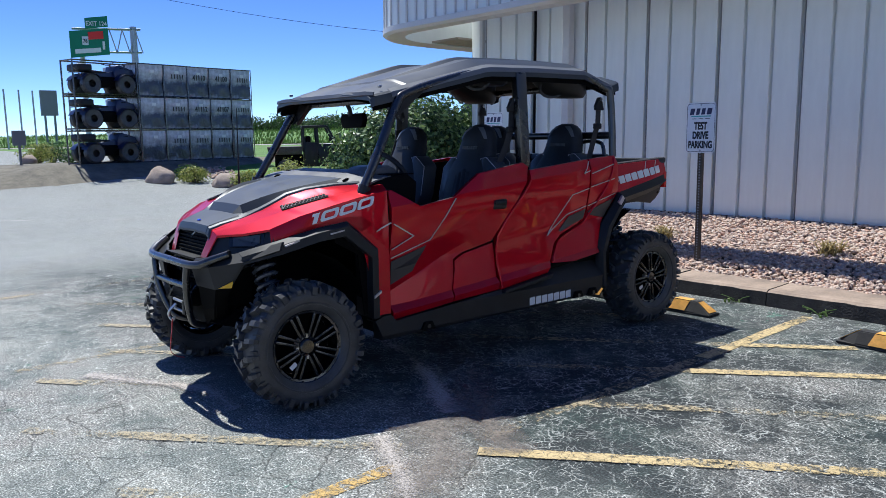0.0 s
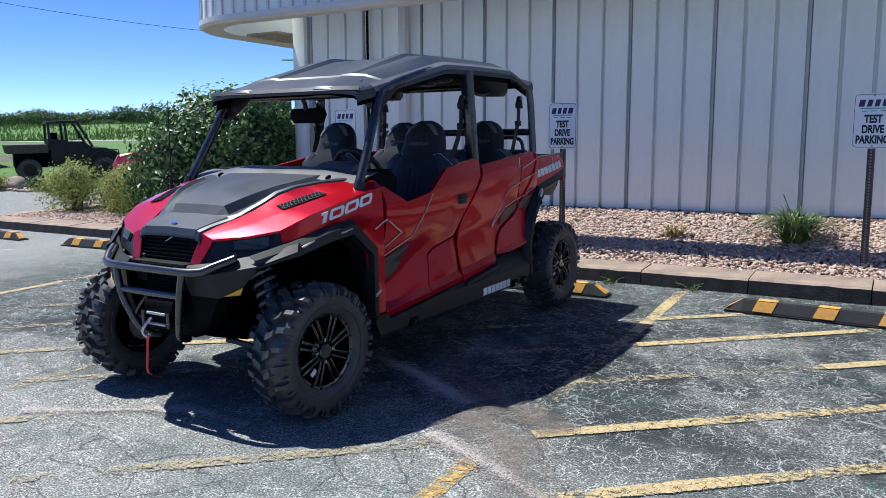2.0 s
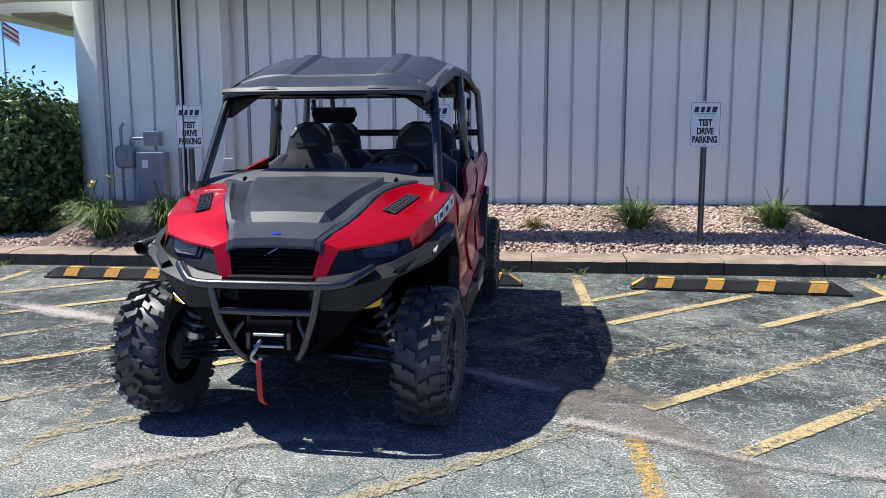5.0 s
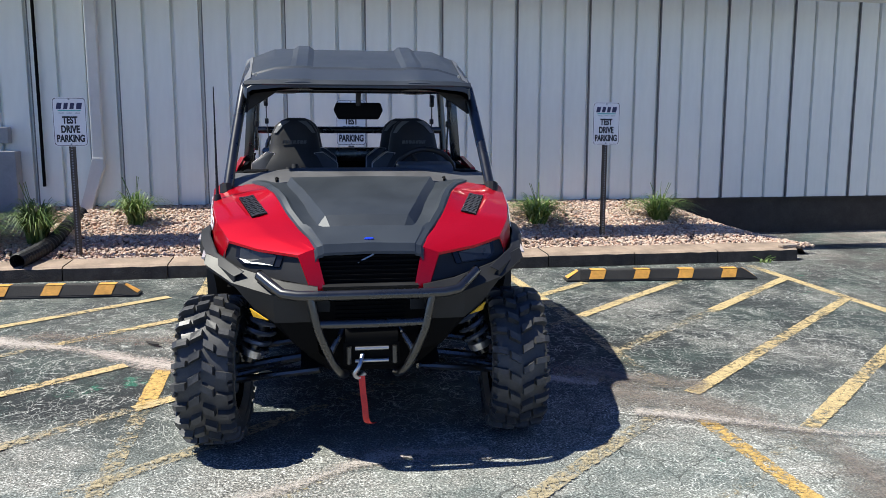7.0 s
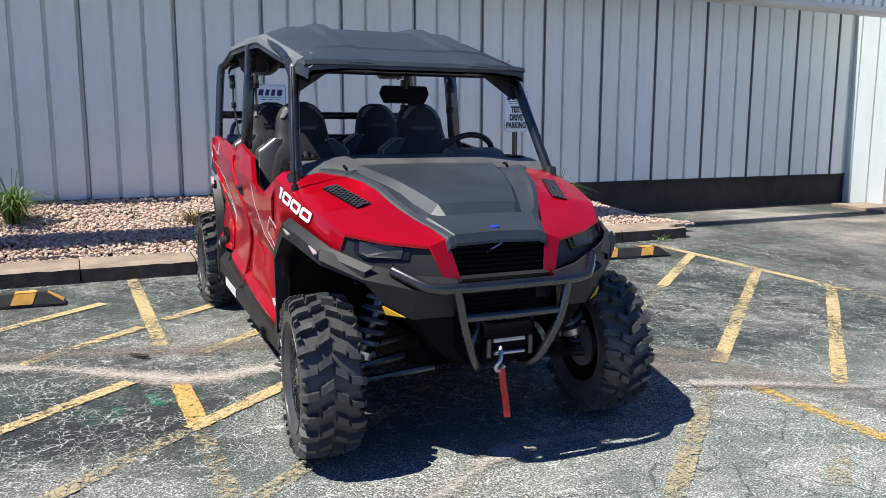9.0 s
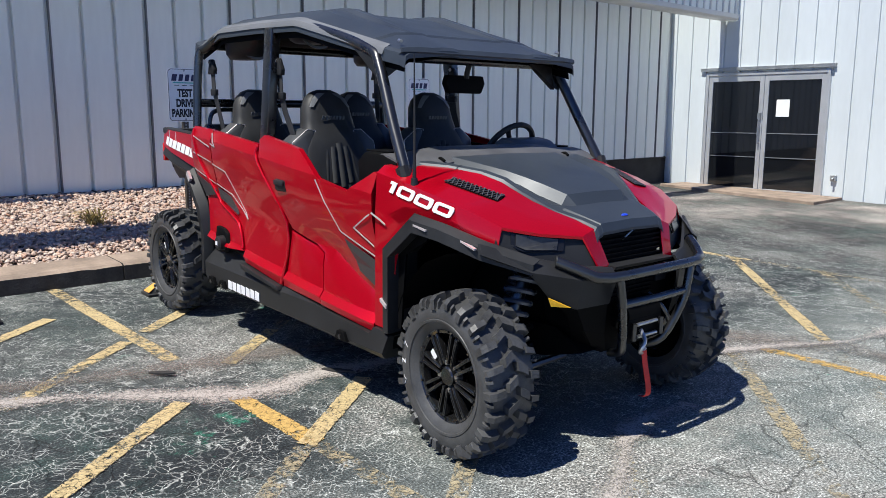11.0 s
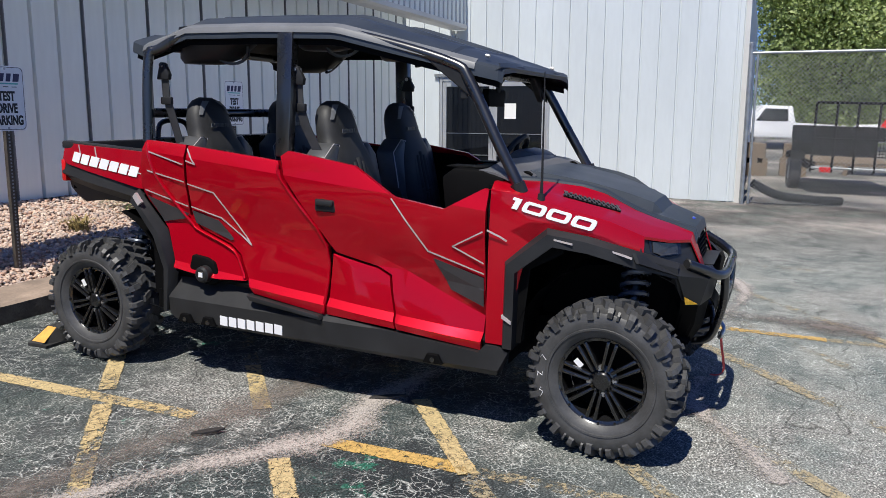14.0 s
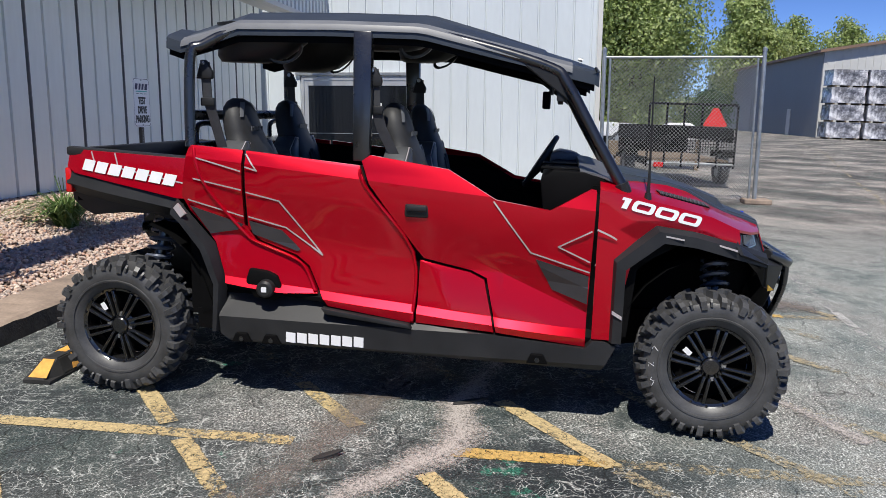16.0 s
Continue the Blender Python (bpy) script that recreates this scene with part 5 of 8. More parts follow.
    # mesh in the sunken intake beside the hood
    def on_vent(u, w, lift=0.0):
        (ya, za), (yb, zb) = across(va, 1.155 + 0.24 * u), across(vb, 1.14 + 0.23 * u)
        w = 0.06 + 0.88 * w
        return (1.14 + 0.23 * u + (0.015 + 0.01 * u) * w, s * (yb + (ya - yb) * w), zb + (za - zb) * w + 0.004 + lift)

    b = bmesh.new()
    loft(b, [[on_vent(u, w) for u in (0, 0.25, 0.5, 0.75, 1)] for w in (0, 1)])
    thicken(b, 0.003, (0, 0, -1))
    vent = part("fender_vent", b, "liner", car, "black honeycomb intake")
    for i in range(13):
        for lean in (-0.06, 0.06):
            b = bmesh.new()
            t0, t1 = min(1.0, max(0.0, i / 12 - lean)), min(1.0, max(0.0, i / 12 + lean))
            tube(b, [on_vent(t0, 0.02, 0.004), on_vent(t1, 0.98, 0.004)], 0.0024, 4)
            part("vent_slat", b, "cowl", vent)
    # wheel arch flare
    b = bmesh.new()
    outer = [(0.945, 0.42), (0.945, 0.81), (1.13, 0.968), (1.30, 0.945), (1.50, 0.893), (1.66, 0.835)]
    inner = [(1.005, 0.42), (1.005, 0.765), (1.165, 0.895), (1.31, 0.878), (1.50, 0.825), (1.66, 0.775)]
    yo = [0.765, 0.768, 0.765, 0.745, 0.69, 0.56]
    loft(b, [[(x, s * (y - 0.03), z) for (x, z), y in zip(outer, yo)],
             [(a[0] * 0.7 + c[0] * 0.3, s * (y + 0.008), a[1] * 0.7 + c[1] * 0.3) for a, c, y in zip(outer, inner, yo)],
             [(x, s * (y + 0.012), z) for (x, z), y in zip(inner, yo)],
             [(x + 0.01, s * (y - 0.14), z + 0.01) for (x, z), y in zip(inner, yo)]])
    thicken(b, 0.006, (0, -s, 0))
    fl = part("front_flare", b, "plastic", car, "black plastic wheel arch flare", 25)
    for p in ([(1.17, 0.93), (1.25, 0.916), (1.25, 0.91), (1.17, 0.923)], [(1.40, 0.897), (1.49, 0.872), (1.49, 0.865), (1.40, 0.889)], [(0.955, 0.575), (1.0, 0.55), (1.0, 0.535), (0.955, 0.56)]):
        k = sum(q[0] for q in p) / 4
        yy = lerp_table([(0.945, 0.782), (1.13, 0.78), (1.3, 0.76), (1.5, 0.706), (1.66, 0.58)], k)
        b = bmesh.new()
        prism(b, p, s * (yy - 0.012), s * (yy + 0.003), "y")
        part("flare_mark", b, "decal_silver", fl)
    # wheel well, its shade put into the near-black liner
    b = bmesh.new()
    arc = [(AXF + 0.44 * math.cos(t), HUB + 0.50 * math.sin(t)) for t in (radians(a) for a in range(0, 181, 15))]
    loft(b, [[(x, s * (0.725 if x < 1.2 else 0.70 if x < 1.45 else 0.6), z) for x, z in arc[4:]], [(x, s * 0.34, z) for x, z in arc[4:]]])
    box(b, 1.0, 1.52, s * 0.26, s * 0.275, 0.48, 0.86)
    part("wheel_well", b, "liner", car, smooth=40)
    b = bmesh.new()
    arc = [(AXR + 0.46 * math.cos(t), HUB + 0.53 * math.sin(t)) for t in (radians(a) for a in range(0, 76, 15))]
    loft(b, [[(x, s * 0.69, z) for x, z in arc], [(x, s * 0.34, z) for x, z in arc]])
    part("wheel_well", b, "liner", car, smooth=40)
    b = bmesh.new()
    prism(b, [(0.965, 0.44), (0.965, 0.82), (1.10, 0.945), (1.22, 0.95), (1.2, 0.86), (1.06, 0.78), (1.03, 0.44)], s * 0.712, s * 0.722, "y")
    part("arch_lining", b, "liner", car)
    # headlight in its black bezel
    b = bmesh.new()
    P = [(1.518, 0.562, 0.928), (1.628, 0.352, 0.897), (1.64, 0.372, 0.842), (1.566, 0.535, 0.848), (1.528, 0.57, 0.868)]
    out_n = Vector((0.8, 0.52, 0.3)).normalized()
    bz = [(1.495, 0.61, 0.955), (1.67, 0.275, 0.9), (1.722, 0.218, 0.775), (1.70, 0.3, 0.79), (1.60, 0.52, 0.815), (1.52, 0.635, 0.85)]
    vs = [b.verts.new((x, s * y, z)) for x, y, z in bz]
    b.faces.new(vs)
    thicken(b, 0.03, (-1, 0, 0))
    bezel = part("headlight_bezel", b, "plastic", car, smooth=20)
    b = bmesh.new()
    vs = [b.verts.new((x + 0.012 * out_n.x, s * (y + 0.012 * out_n.y), z + 0.012 * out_n.z)) for x, y, z in P]
    b.faces.new(vs)
    thicken(b, 0.02, (-1, 0, 0))
    bmesh.ops.bevel(b, geom=b.edges[:], offset=0.004, segments=2, affect="EDGES")
    part("headlight", b, "lens", bezel, "smoked headlight lens", 30)
    b = bmesh.new()
    c = sum((Vector(p) for p in P), Vector()) / len(P)
    inset = [c + (Vector(p) - c) * 0.74 + out_n * 0.0165 for p in P]
    vs = [b.verts.new((p.x, s * p.y, p.z)) for p in inset]
    b.faces.new(vs)
    thicken(b, 0.004, (-1, 0, 0))
    part("reflector_bowl", b, "headlamp", bezel, "smoky grey reflector")
    # corner of the front fascia, between flare and bumper
    b = bmesh.new()
    loft(b, [[(1.50, s * 0.70, 0.89), (1.60, s * 0.55, 0.84), (1.72, s * 0.36, 0.80), (1.77, s * 0.22, 0.785)],
             [(1.52, s * 0.71, 0.85), (1.66, s * 0.58, 0.79), (1.775, s * 0.40, 0.755), (1.80, s * 0.22, 0.75)],
             [(1.655, s * 0.48, 0.73), (1.688, s * 0.474, 0.665), (1.745, s * 0.398, 0.632), (1.78, s * 0.24, 0.64)]])
    thicken(b, 0.015, (-1, 0, 0))
    corner_p = part("front_fascia", b, "plastic", car, "faceted black plastic front corner", 15)
    # Near-black copy of the corner plastic, its shade put into the colour
    b = bmesh.new()
    loft(b, [[(1.655, s * 0.462, 0.72), (1.684, s * 0.458, 0.664), (1.738, s * 0.39, 0.634), (1.772, s * 0.24, 0.642)],
             [(1.64, s * 0.36, 0.66), (1.67, s * 0.35, 0.58), (1.72, s * 0.31, 0.52), (1.75, s * 0.22, 0.5)],
             [(1.60, s * 0.28, 0.48), (1.64, s * 0.26, 0.44), (1.68, s * 0.20, 0.41), (1.70, s * 0.14, 0.40)]])
    thicken(b, 0.015, (-1, 0, 0))
    part("lower_fascia", b, "liner", corner_p, "plastic side of the nose in a shade-dark tone", 15)
    b = bmesh.new()
    prism(b, [(1.688, 0.684), (1.738, 0.643), (1.692, 0.648)], s * 0.40, s * 0.60, "y")
    for v in b.verts:
        v.co.y = s * (0.488 - 1.3 * (v.co.x - 1.69) + (0.009 if abs(v.co.y) > 0.5 else 0.003) + 0.25 * (v.co.z - 0.66))
    part("side_reflector", b, "amber", corner_p, "amber reflector")

# --- hood
HOOD = [  # x, centre z, panel half width, panel step, edge half width, edge z
    (0.80, 1.190, 0.40, 0.004, 0.60, 1.150), (0.93, 1.182, 0.375, 0.020, 0.555, 1.152), (1.05, 1.164, 0.345, 0.028, 0.485, 1.146), (1.20, 1.138, 0.30, 0.03, 0.428, 1.128), (1.30, 1.113, 0.27, 0.032, 0.396, 1.102),
    (1.38, 1.090, 0.245, 0.044, 0.366, 1.056), (1.485, 1.053, 0.205, 0.044, 0.312, 1.000), (1.525, 1.008, 0.185, 0.0, 0.288, 0.98), (1.62, 0.975, 0.165, 0.0, 0.252, 0.955), (1.682, 0.955, 0.145, 0.0, 0.228, 0.932)]
b = bmesh.new()
rows = []
for x, zc, pw, st, ew, ez in HOOD:
    low = zc - st
    half = [(x, 0, zc), (x, pw - 0.02, zc - 0.004), (x, pw + 0.012, low - 0.004), (x, pw * 0.4 + ew * 0.6, (low + ez) / 2 + 0.006), (x, ew - 0.03, ez + 0.012), (x, ew - 0.008, ez + 0.006), (x, ew + 0.004, ez - 0.012)]
    rows.append([(p[0], -p[1], p[2]) for p in half[:0:-1]] + half)
rows.append([(1.695, y * 0.99, z - 0.035) for _, y, z in rows[-1]])
loft(b, rows)
thicken(b, 0.012, (0, 0, -1))
hood = part("hood", b, "hood", car, "dark grey ridged hood", 16)
b = bmesh.new()
lathe(b, [(0.0, 0.005), (0.019, 0.004), (0.022, 0.0)], 20, "z")
bmesh.ops.scale(b, vec=(0.42, 1, 1), verts=b.verts)
bmesh.ops.transform(b, matrix=pose(1.652, 0, 0.9665, 0, 17, 0), verts=b.verts)
part("badge", b, "blue", hood, "small round blue badge", 40)
for s in (-1, 1):
    b = bmesh.new()
    tube(b, smooth_line([(0.91, s * 0.42, 1.168), (0.935, s * 0.428, 1.174), (0.958, s * 0.425, 1.162)], 4), 0.007, 8)
    part("hood_latch", b, "liner", hood, smooth=40)

# grille
b = bmesh.new()
loft(b, [[(1.655, -0.225, 0.93), (1.655, 0.225, 0.93)], [(1.70, -0.19, 0.77), (1.70, 0.19, 0.77)]])
grille = part("grille", b, "liner", car, "black slatted grille")
for i in range(8):
    b = bmesh.new()
    t = (i + 0.5) / 8
    w = 0.222 - 0.035 * t
    box(b, 1.662 + 0.045 * t, 1.675 + 0.045 * t, -w, w, 0.924 - 0.155 * t - 0.004, 0.924 - 0.155 * t + 0.004)
    part("slat", b, "liner", grille)
b = bmesh.new()
tube(b, [(1.684, -0.05, 0.87), (1.684, 0.02, 0.905)], 0.004, 6)
part("clip", b, "steel", grille)
b = bmesh.new()
prism(b, [(1.70, 0.785), (1.775, 0.785), (1.765, 0.77), (1.70, 0.765)], -0.2, 0.2, "y")
part("grille_sill", b, "plastic", grille)
# lower grille and black nose behind the bumper, with shade in the near-black
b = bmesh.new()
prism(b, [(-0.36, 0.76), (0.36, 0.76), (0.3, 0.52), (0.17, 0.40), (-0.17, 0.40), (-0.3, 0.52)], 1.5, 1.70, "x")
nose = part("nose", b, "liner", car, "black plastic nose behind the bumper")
for i in range(5):
    b = bmesh.new()
    box(b, 1.70, 1.712, -0.15, 0.15, 0.70 - i * 0.018, 0.706 - i * 0.018)
    part("slat", b, "liner", nose)
for s in (-1, 1):
    b = bmesh.new()
    prism(b, [(s * 0.17, 0.745), (s * 0.27, 0.745), (s * 0.24, 0.665), (s * 0.17, 0.665)], 1.70, 1.715, "x", 0.003)
    part("nose_plate", b, "plastic", nose)

# --- bumper
bumper = part("bumper", bmesh.new(), "tube", car, "black tubular front bumper")
b = bmesh.new()
tube(b, [(1.685, -0.462, 0.822), (1.76, -0.405, 0.792), (1.805, -0.362, 0.768), (1.826, -0.30, 0.762), (1.835, -0.2, 0.762), (1.835, 0.2, 0.762), (1.826, 0.30, 0.762), (1.805, 0.362, 0.768), (1.76, 0.405, 0.792), (1.685, 0.462, 0.822)], 0.022, 12)
part("top_bar", b, "tube", bumper, smooth=40)
b = bmesh.new()
tube(b, [(1.828, -0.222, 0.64), (1.835, 0, 0.64), (1.828, 0.222, 0.64)], 0.018, 10)
part("cross_bar", b, "tube", bumper, smooth=40)
for s in (-1, 1):
    b = bmesh.new()
    tube(b, smooth_line([(1.83, s * 0.25, 0.762), (1.834, s * 0.235, 0.69), (1.83, s * 0.215, 0.6), (1.80, s * 0.165, 0.47), (1.765, s * 0.128, 0.41), (1.70, s * 0.11, 0.385)], 5), 0.019, 10)
    part("upright", b, "tube", bumper, smooth=40)
    b = bmesh.new()
    tube(b, smooth_line([(1.72, s * 0.11, 0.62), (1.77, s * 0.13, 0.58), (1.79, s * 0.16, 0.53), (1.795, s * 0.172, 0.5)], 4), 0.012, 8)
    part("brace", b, "tube", bumper, smooth=40)
    b = bmesh.new()
    lathe(b, [(0.0, 0.0), (0.02, 0.0), (0.024, -0.006)], 14, "y")
    bmesh.ops.scale(b, vec=(1, s, 1), verts=b.verts)
    bmesh.ops.transform(b, matrix=pose(1.682, s * 0.465, 0.823, 0, 0, s * 38), verts=b.verts)
    part("end_cap", b, "plastic", bumper, smooth=30)

# --- winch with its hook and red strap
winch = part("winch", bmesh.new(), "steel", car, "steel winch fairlead under the bumper")
for z in (0.525, 0.472):
    b = bmesh.new()
    tube(b, [(1.80, -0.07, z), (1.80, 0.07, z)], 0.008, 10)
    part("roller", b, "steel", winch, smooth=40)
for y in (-0.095, 0.095):
    b = bmesh.new()
    tube(b, [(1.805, y, 0.462), (1.805, y, 0.535)], 0.011, 10)
    part("roller", b, "tube", winch, smooth=40)
b = bmesh.new()
box(b, 1.775, 1.79, -0.12, 0.12, 0.448, 0.55, 0.005)
part("fairlead_plate", b, "liner", winch)
b = bmesh.new()
lathe(b, [(0.0, -0.11), (0.06, -0.11), (0.062, 0.11), (0.0, 0.11)], 16, "y")
bmesh.ops.translate(b, vec=(1.73, 0, 0.56), verts=b.verts)
part("drum", b, "liner", winch, smooth=30)
b = bmesh.new()
tube(b, smooth_line([(1.80, -0.04, 0.50), (1.835, -0.055, 0.46), (1.83, -0.075, 0.425), (1.82, -0.055, 0.405), (1.82, -0.03, 0.425)], 5), 0.009, 8)
part("hook", b, "steel", winch, smooth=40)
b = bmesh.new()
loft(b, [[(x - 0.003, y - 0.013, z), (x + 0.003, y + 0.013, z)] for x, y, z in smooth_line([(1.825, -0.045, 0.415), (1.832, -0.042, 0.36), (1.845, -0.035, 0.29), (1.85, -0.03, 0.235), (1.825, -0.015, 0.205), (1.79, 0.005, 0.195)], 5)])
thicken(b, 0.003, (1, 0, 0))
part("strap", b, "strap", winch, "bright red pull strap")

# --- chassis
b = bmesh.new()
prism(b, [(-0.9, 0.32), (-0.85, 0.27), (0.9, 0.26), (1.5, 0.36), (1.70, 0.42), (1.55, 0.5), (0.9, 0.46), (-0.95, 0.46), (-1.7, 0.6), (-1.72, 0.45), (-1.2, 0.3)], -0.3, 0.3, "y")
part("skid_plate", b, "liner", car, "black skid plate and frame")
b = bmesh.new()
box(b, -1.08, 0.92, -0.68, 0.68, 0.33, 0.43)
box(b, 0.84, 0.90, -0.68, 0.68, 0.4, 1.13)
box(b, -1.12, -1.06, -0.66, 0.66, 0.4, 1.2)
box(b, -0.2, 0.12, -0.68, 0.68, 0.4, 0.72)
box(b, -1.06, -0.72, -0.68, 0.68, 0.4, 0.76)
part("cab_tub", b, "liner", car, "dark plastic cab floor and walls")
b = bmesh.new()
prism(b, [(0.05, 0.43), (0.84, 0.43), (0.84, 0.98), (0.6, 0.86), (0.45, 0.72), (0.05, 0.72)], -0.1, 0.1, "y", 0.02)
part("console", b, "plastic", car, smooth=30)
b = bmesh.new()
prism(b, [(0.90, 1.158), (0.80, 1.19), (0.66, 1.195), (0.60, 1.15), (0.62, 0.98), (0.7, 0.9), (0.88, 0.9)], -0.66, 0.66, "y", 0.012)
dash = part("dashboard", b, "liner", car, "black moulded dashboard", 30)
b = bmesh.new()
prism(b, [(0.84, 1.19), (0.77, 1.232), (0.68, 1.246), (0.63, 1.22), (0.63, 1.17)], 0.2, 0.5, "y", 0.015)
part("instrument_hood", b, "cowl", dash, smooth=30)
for y in (-0.55, -0.2, 0.57):
    b = bmesh.new()
    box(b, 0.60, 0.78, y - 0.06, y + 0.06, 1.192, 1.2, 0.004)
    part("dash_vent", b, "liner", dash)
b = bmesh.new()
rows = []
for k in range(13):
    y = -0.655 + 1.31 * k / 12
    mid_ = 1 - min(1.0, max(0.0, (abs(y) - 0.38) / 0.12))
    rows.append([(0.965, y, 1.14 + 0.022 * mid_), (0.90, y, 1.168 + 0.024 * mid_), (0.845, y, 1.184 + 0.026 * mid_), (0.78, y, 1.192 + 0.026 * mid_), (0.775, y, 1.17)])
loft(b, rows)
thicken(b, 0.01, (0, 0, -1))
part("cowl", b, "cowl", dash, "grey plastic cowl behind the hood", 20)
# steering wheel
b = bmesh.new()
ring = [(0.165 * math.cos(t), 0.165 * math.sin(t), 0) for t in (2 * math.pi * k / 28 for k in range(29))]
tube(b, ring, 0.016, 8, False)
for a in (90, 210, 330):
    tube(b, [(0, 0, -0.03), (0.16 * math.cos(radians(a)), 0.16 * math.sin(radians(a)), 0)], 0.014, 6)
lathe(b, [(0.0, -0.01), (0.05, -0.015), (0.055, -0.05)], 14, "z")
bmesh.ops.transform(b, matrix=pose(0.575, 0.365, 1.17, 0, -58, 0), verts=b.verts)
tube(b, [(0.59, 0.365, 1.16), (0.72, 0.365, 1.08)], 0.025, 8)
part("steering_wheel", b, "plastic", car, "black steering wheel", 40)

# --- roll cage
cage = part("roll_cage", bmesh.new(), "tube", car, "black steel roll cage")
for s in (-1, 1):
    b = bmesh.new()
    tube(b, smooth_line([(0.985, s * 0.665, 1.11), (0.85, s * 0.64, 1.33), (0.70, s * 0.605, 1.585), (0.62, s * 0.595, 1.655), (0.3, s * 0.60, 1.745), (0.0, s * 0.605, 1.80), (-0.45, s * 0.61, 1.815), (-0.84, s * 0.62, 1.80), (-1.03, s * 0.66, 1.72), (-1.085, s * 0.685, 1.66), (-1.08, s * 0.715, 1.24)], 5), 0.026, 10)
    part("side_hoop", b, "tube", cage, smooth=40)
    b = bmesh.new()
    prism(b, [(-0.295, 1.80), (-0.205, 1.80), (-0.20, 1.2), (-0.28, 1.2)], s * 0.60, s * 0.655, "y", 0.008)
    for v in b.verts:
        v.co.y += s * 0.05 * (1.8 - v.co.z) / 0.6
    part("centre_post", b, "tube", cage, smooth=30)
    b = bmesh.new()
    tube(b, [(0.965, s * 0.672, 1.145), (0.985, s * 0.668, 1.10)], 0.034, 10)
    part("pillar_foot", b, "plastic", cage, smooth=30)
    b = bmesh.new()
    prism(b, [(0.66, 1.645), (0.45, 1.70), (0.72, 1.50)], s * 0.575, s * 0.61, "y", 0.006)
    part("gusset", b, "plastic", cage)
    b = bmesh.new()
    prism(b, [(s * 0.60, 1.66), (s * 0.36, 1.66), (s * 0.60, 1.50)], 0.655, 0.69, "x", 0.006)
    part("gusset", b, "plastic", cage)
for x, z, y in ((0.65, 1.63, 0.6), (-0.25, 1.80, 0.62), (-1.0, 1.73, 0.65), (-1.08, 1.39, 0.69)):
    b = bmesh.new()
    tube(b, [(x, -y, z), (x, y, z)], 0.022 if x > -1.05 else 0.026, 10)
    part("cross_tube", b, "tube", cage, smooth=40)
b = bmesh.new()
box(b, -1.12, -1.06, -0.66, 0.66, 1.14, 1.26, 0.02)
part("rear_beam", b, "tube", cage, smooth=30)
for y in (-0.5, 0.5):
    b = bmesh.new()
    tube(b, smooth_line([(-1.09, y - 0.13, 1.25), (-1.1, y - 0.1, 1.33), (-1.1, y, 1.35), (-1.1, y + 0.1, 1.33), (-1.09, y + 0.13, 1.25)], 4), 0.014, 8)
    part("guard_loop", b, "tube", cage, smooth=40)

# --- roof
ROOF = [  # x, z of the middle, half width, edge drop
    (0.845, 1.652, 0.565, 0.004), (0.825, 1.668, 0.578, 0.008), (0.72, 1.702, 0.594, 0.02), (0.60, 1.736, 0.597, 0.028), (0.585, 1.748, 0.598, 0.03), (0.30, 1.815, 0.62, 0.035), (0.05, 1.882, 0.635, 0.045), (0.0, 1.888, 0.64, 0.045),
    (-0.40, 1.895, 0.645, 0.045), (-0.86, 1.892, 0.645, 0.045), (-1.02, 1.84, 0.65, 0.045), (-1.15, 1.80, 0.645, 0.04), (-1.225, 1.812, 0.64, 0.03)]


def roof_rows(low=0.0):
    out = []
    for x, z, w, d in ROOF:
        rid = 0.022 if -0.9 < x < 0.58 else 0.006
        half = [(0.0, 0.0), (0.24, 0.0), (0.27, rid), (0.33, rid), (0.36, 0.004), (w - 0.16, -0.002), (w - 0.02, -d - 0.012), (w, -d - 0.024), (w + 0.005, -d - 0.055)]
        row = [(x, y, z + h - low) for y, h in half]
        out.append([(p[0], -p[1], p[2]) for p in row[:0:-1]] + row)
    return out


b = bmesh.new()
loft(b, roof_rows())
thicken(b, 0.022, (0, 0, -1))
roof = part("roof", b, "roof", car, "faceted black plastic roof", 14)
b = bmesh.new()
loft(b, [[(0.838 - 0.03 * (abs(y) > 0.5), y, 1.628 - 0.004 * (abs(y) > 0.5)), (0.85 - 0.012 * (abs(y) > 0.5), y, 1.646 - 0.004 * (abs(y) > 0.5)), (0.832, y, 1.668 - 0.008 * (abs(y) > 0.5))] for y in (-0.582, -0.49, -0.3, 0.0, 0.3, 0.49, 0.582)])
thicken(b, 0.006, (-1, 0, 0))
part("front_lip", b, "roof", roof, "grey front lip of the roof", 12)
# Pale strip on both roof edges: the sun's sheen is put into the colour
for s in (-1, 1):
    b = bmesh.new()
    loft(b, [[(x, s * (w - 0.036), z - d - 0.001), (x, s * (w - 0.002), z - d - 0.02), (x, s * (w + 0.011), z - d - 0.046)] for x, z, w, d in ROOF[2:3] + ROOF[5:-1]])
    thicken(b, 0.003, (0, 0, -1))
    part("edge_highlight", b, "roof_edge", roof, "roof edge strip in a paler, sun-caught grey", 30)
b = bmesh.new()
loft(b, [[(x, y * 0.955, z) for x, y, z in row] for row in roof_rows(0.05)[1:]])
part("roof_liner", b, "liner", roof, "black ribbed headliner", 30)
for s in (-1, 1):
    b = bmesh.new()
    tube(b, [(0.745, s * 0.53, 1.698), (0.765, s * 0.53, 1.694)], 0.008, 8)
    part("roof_bolt", b, "steel", roof, smooth=30)
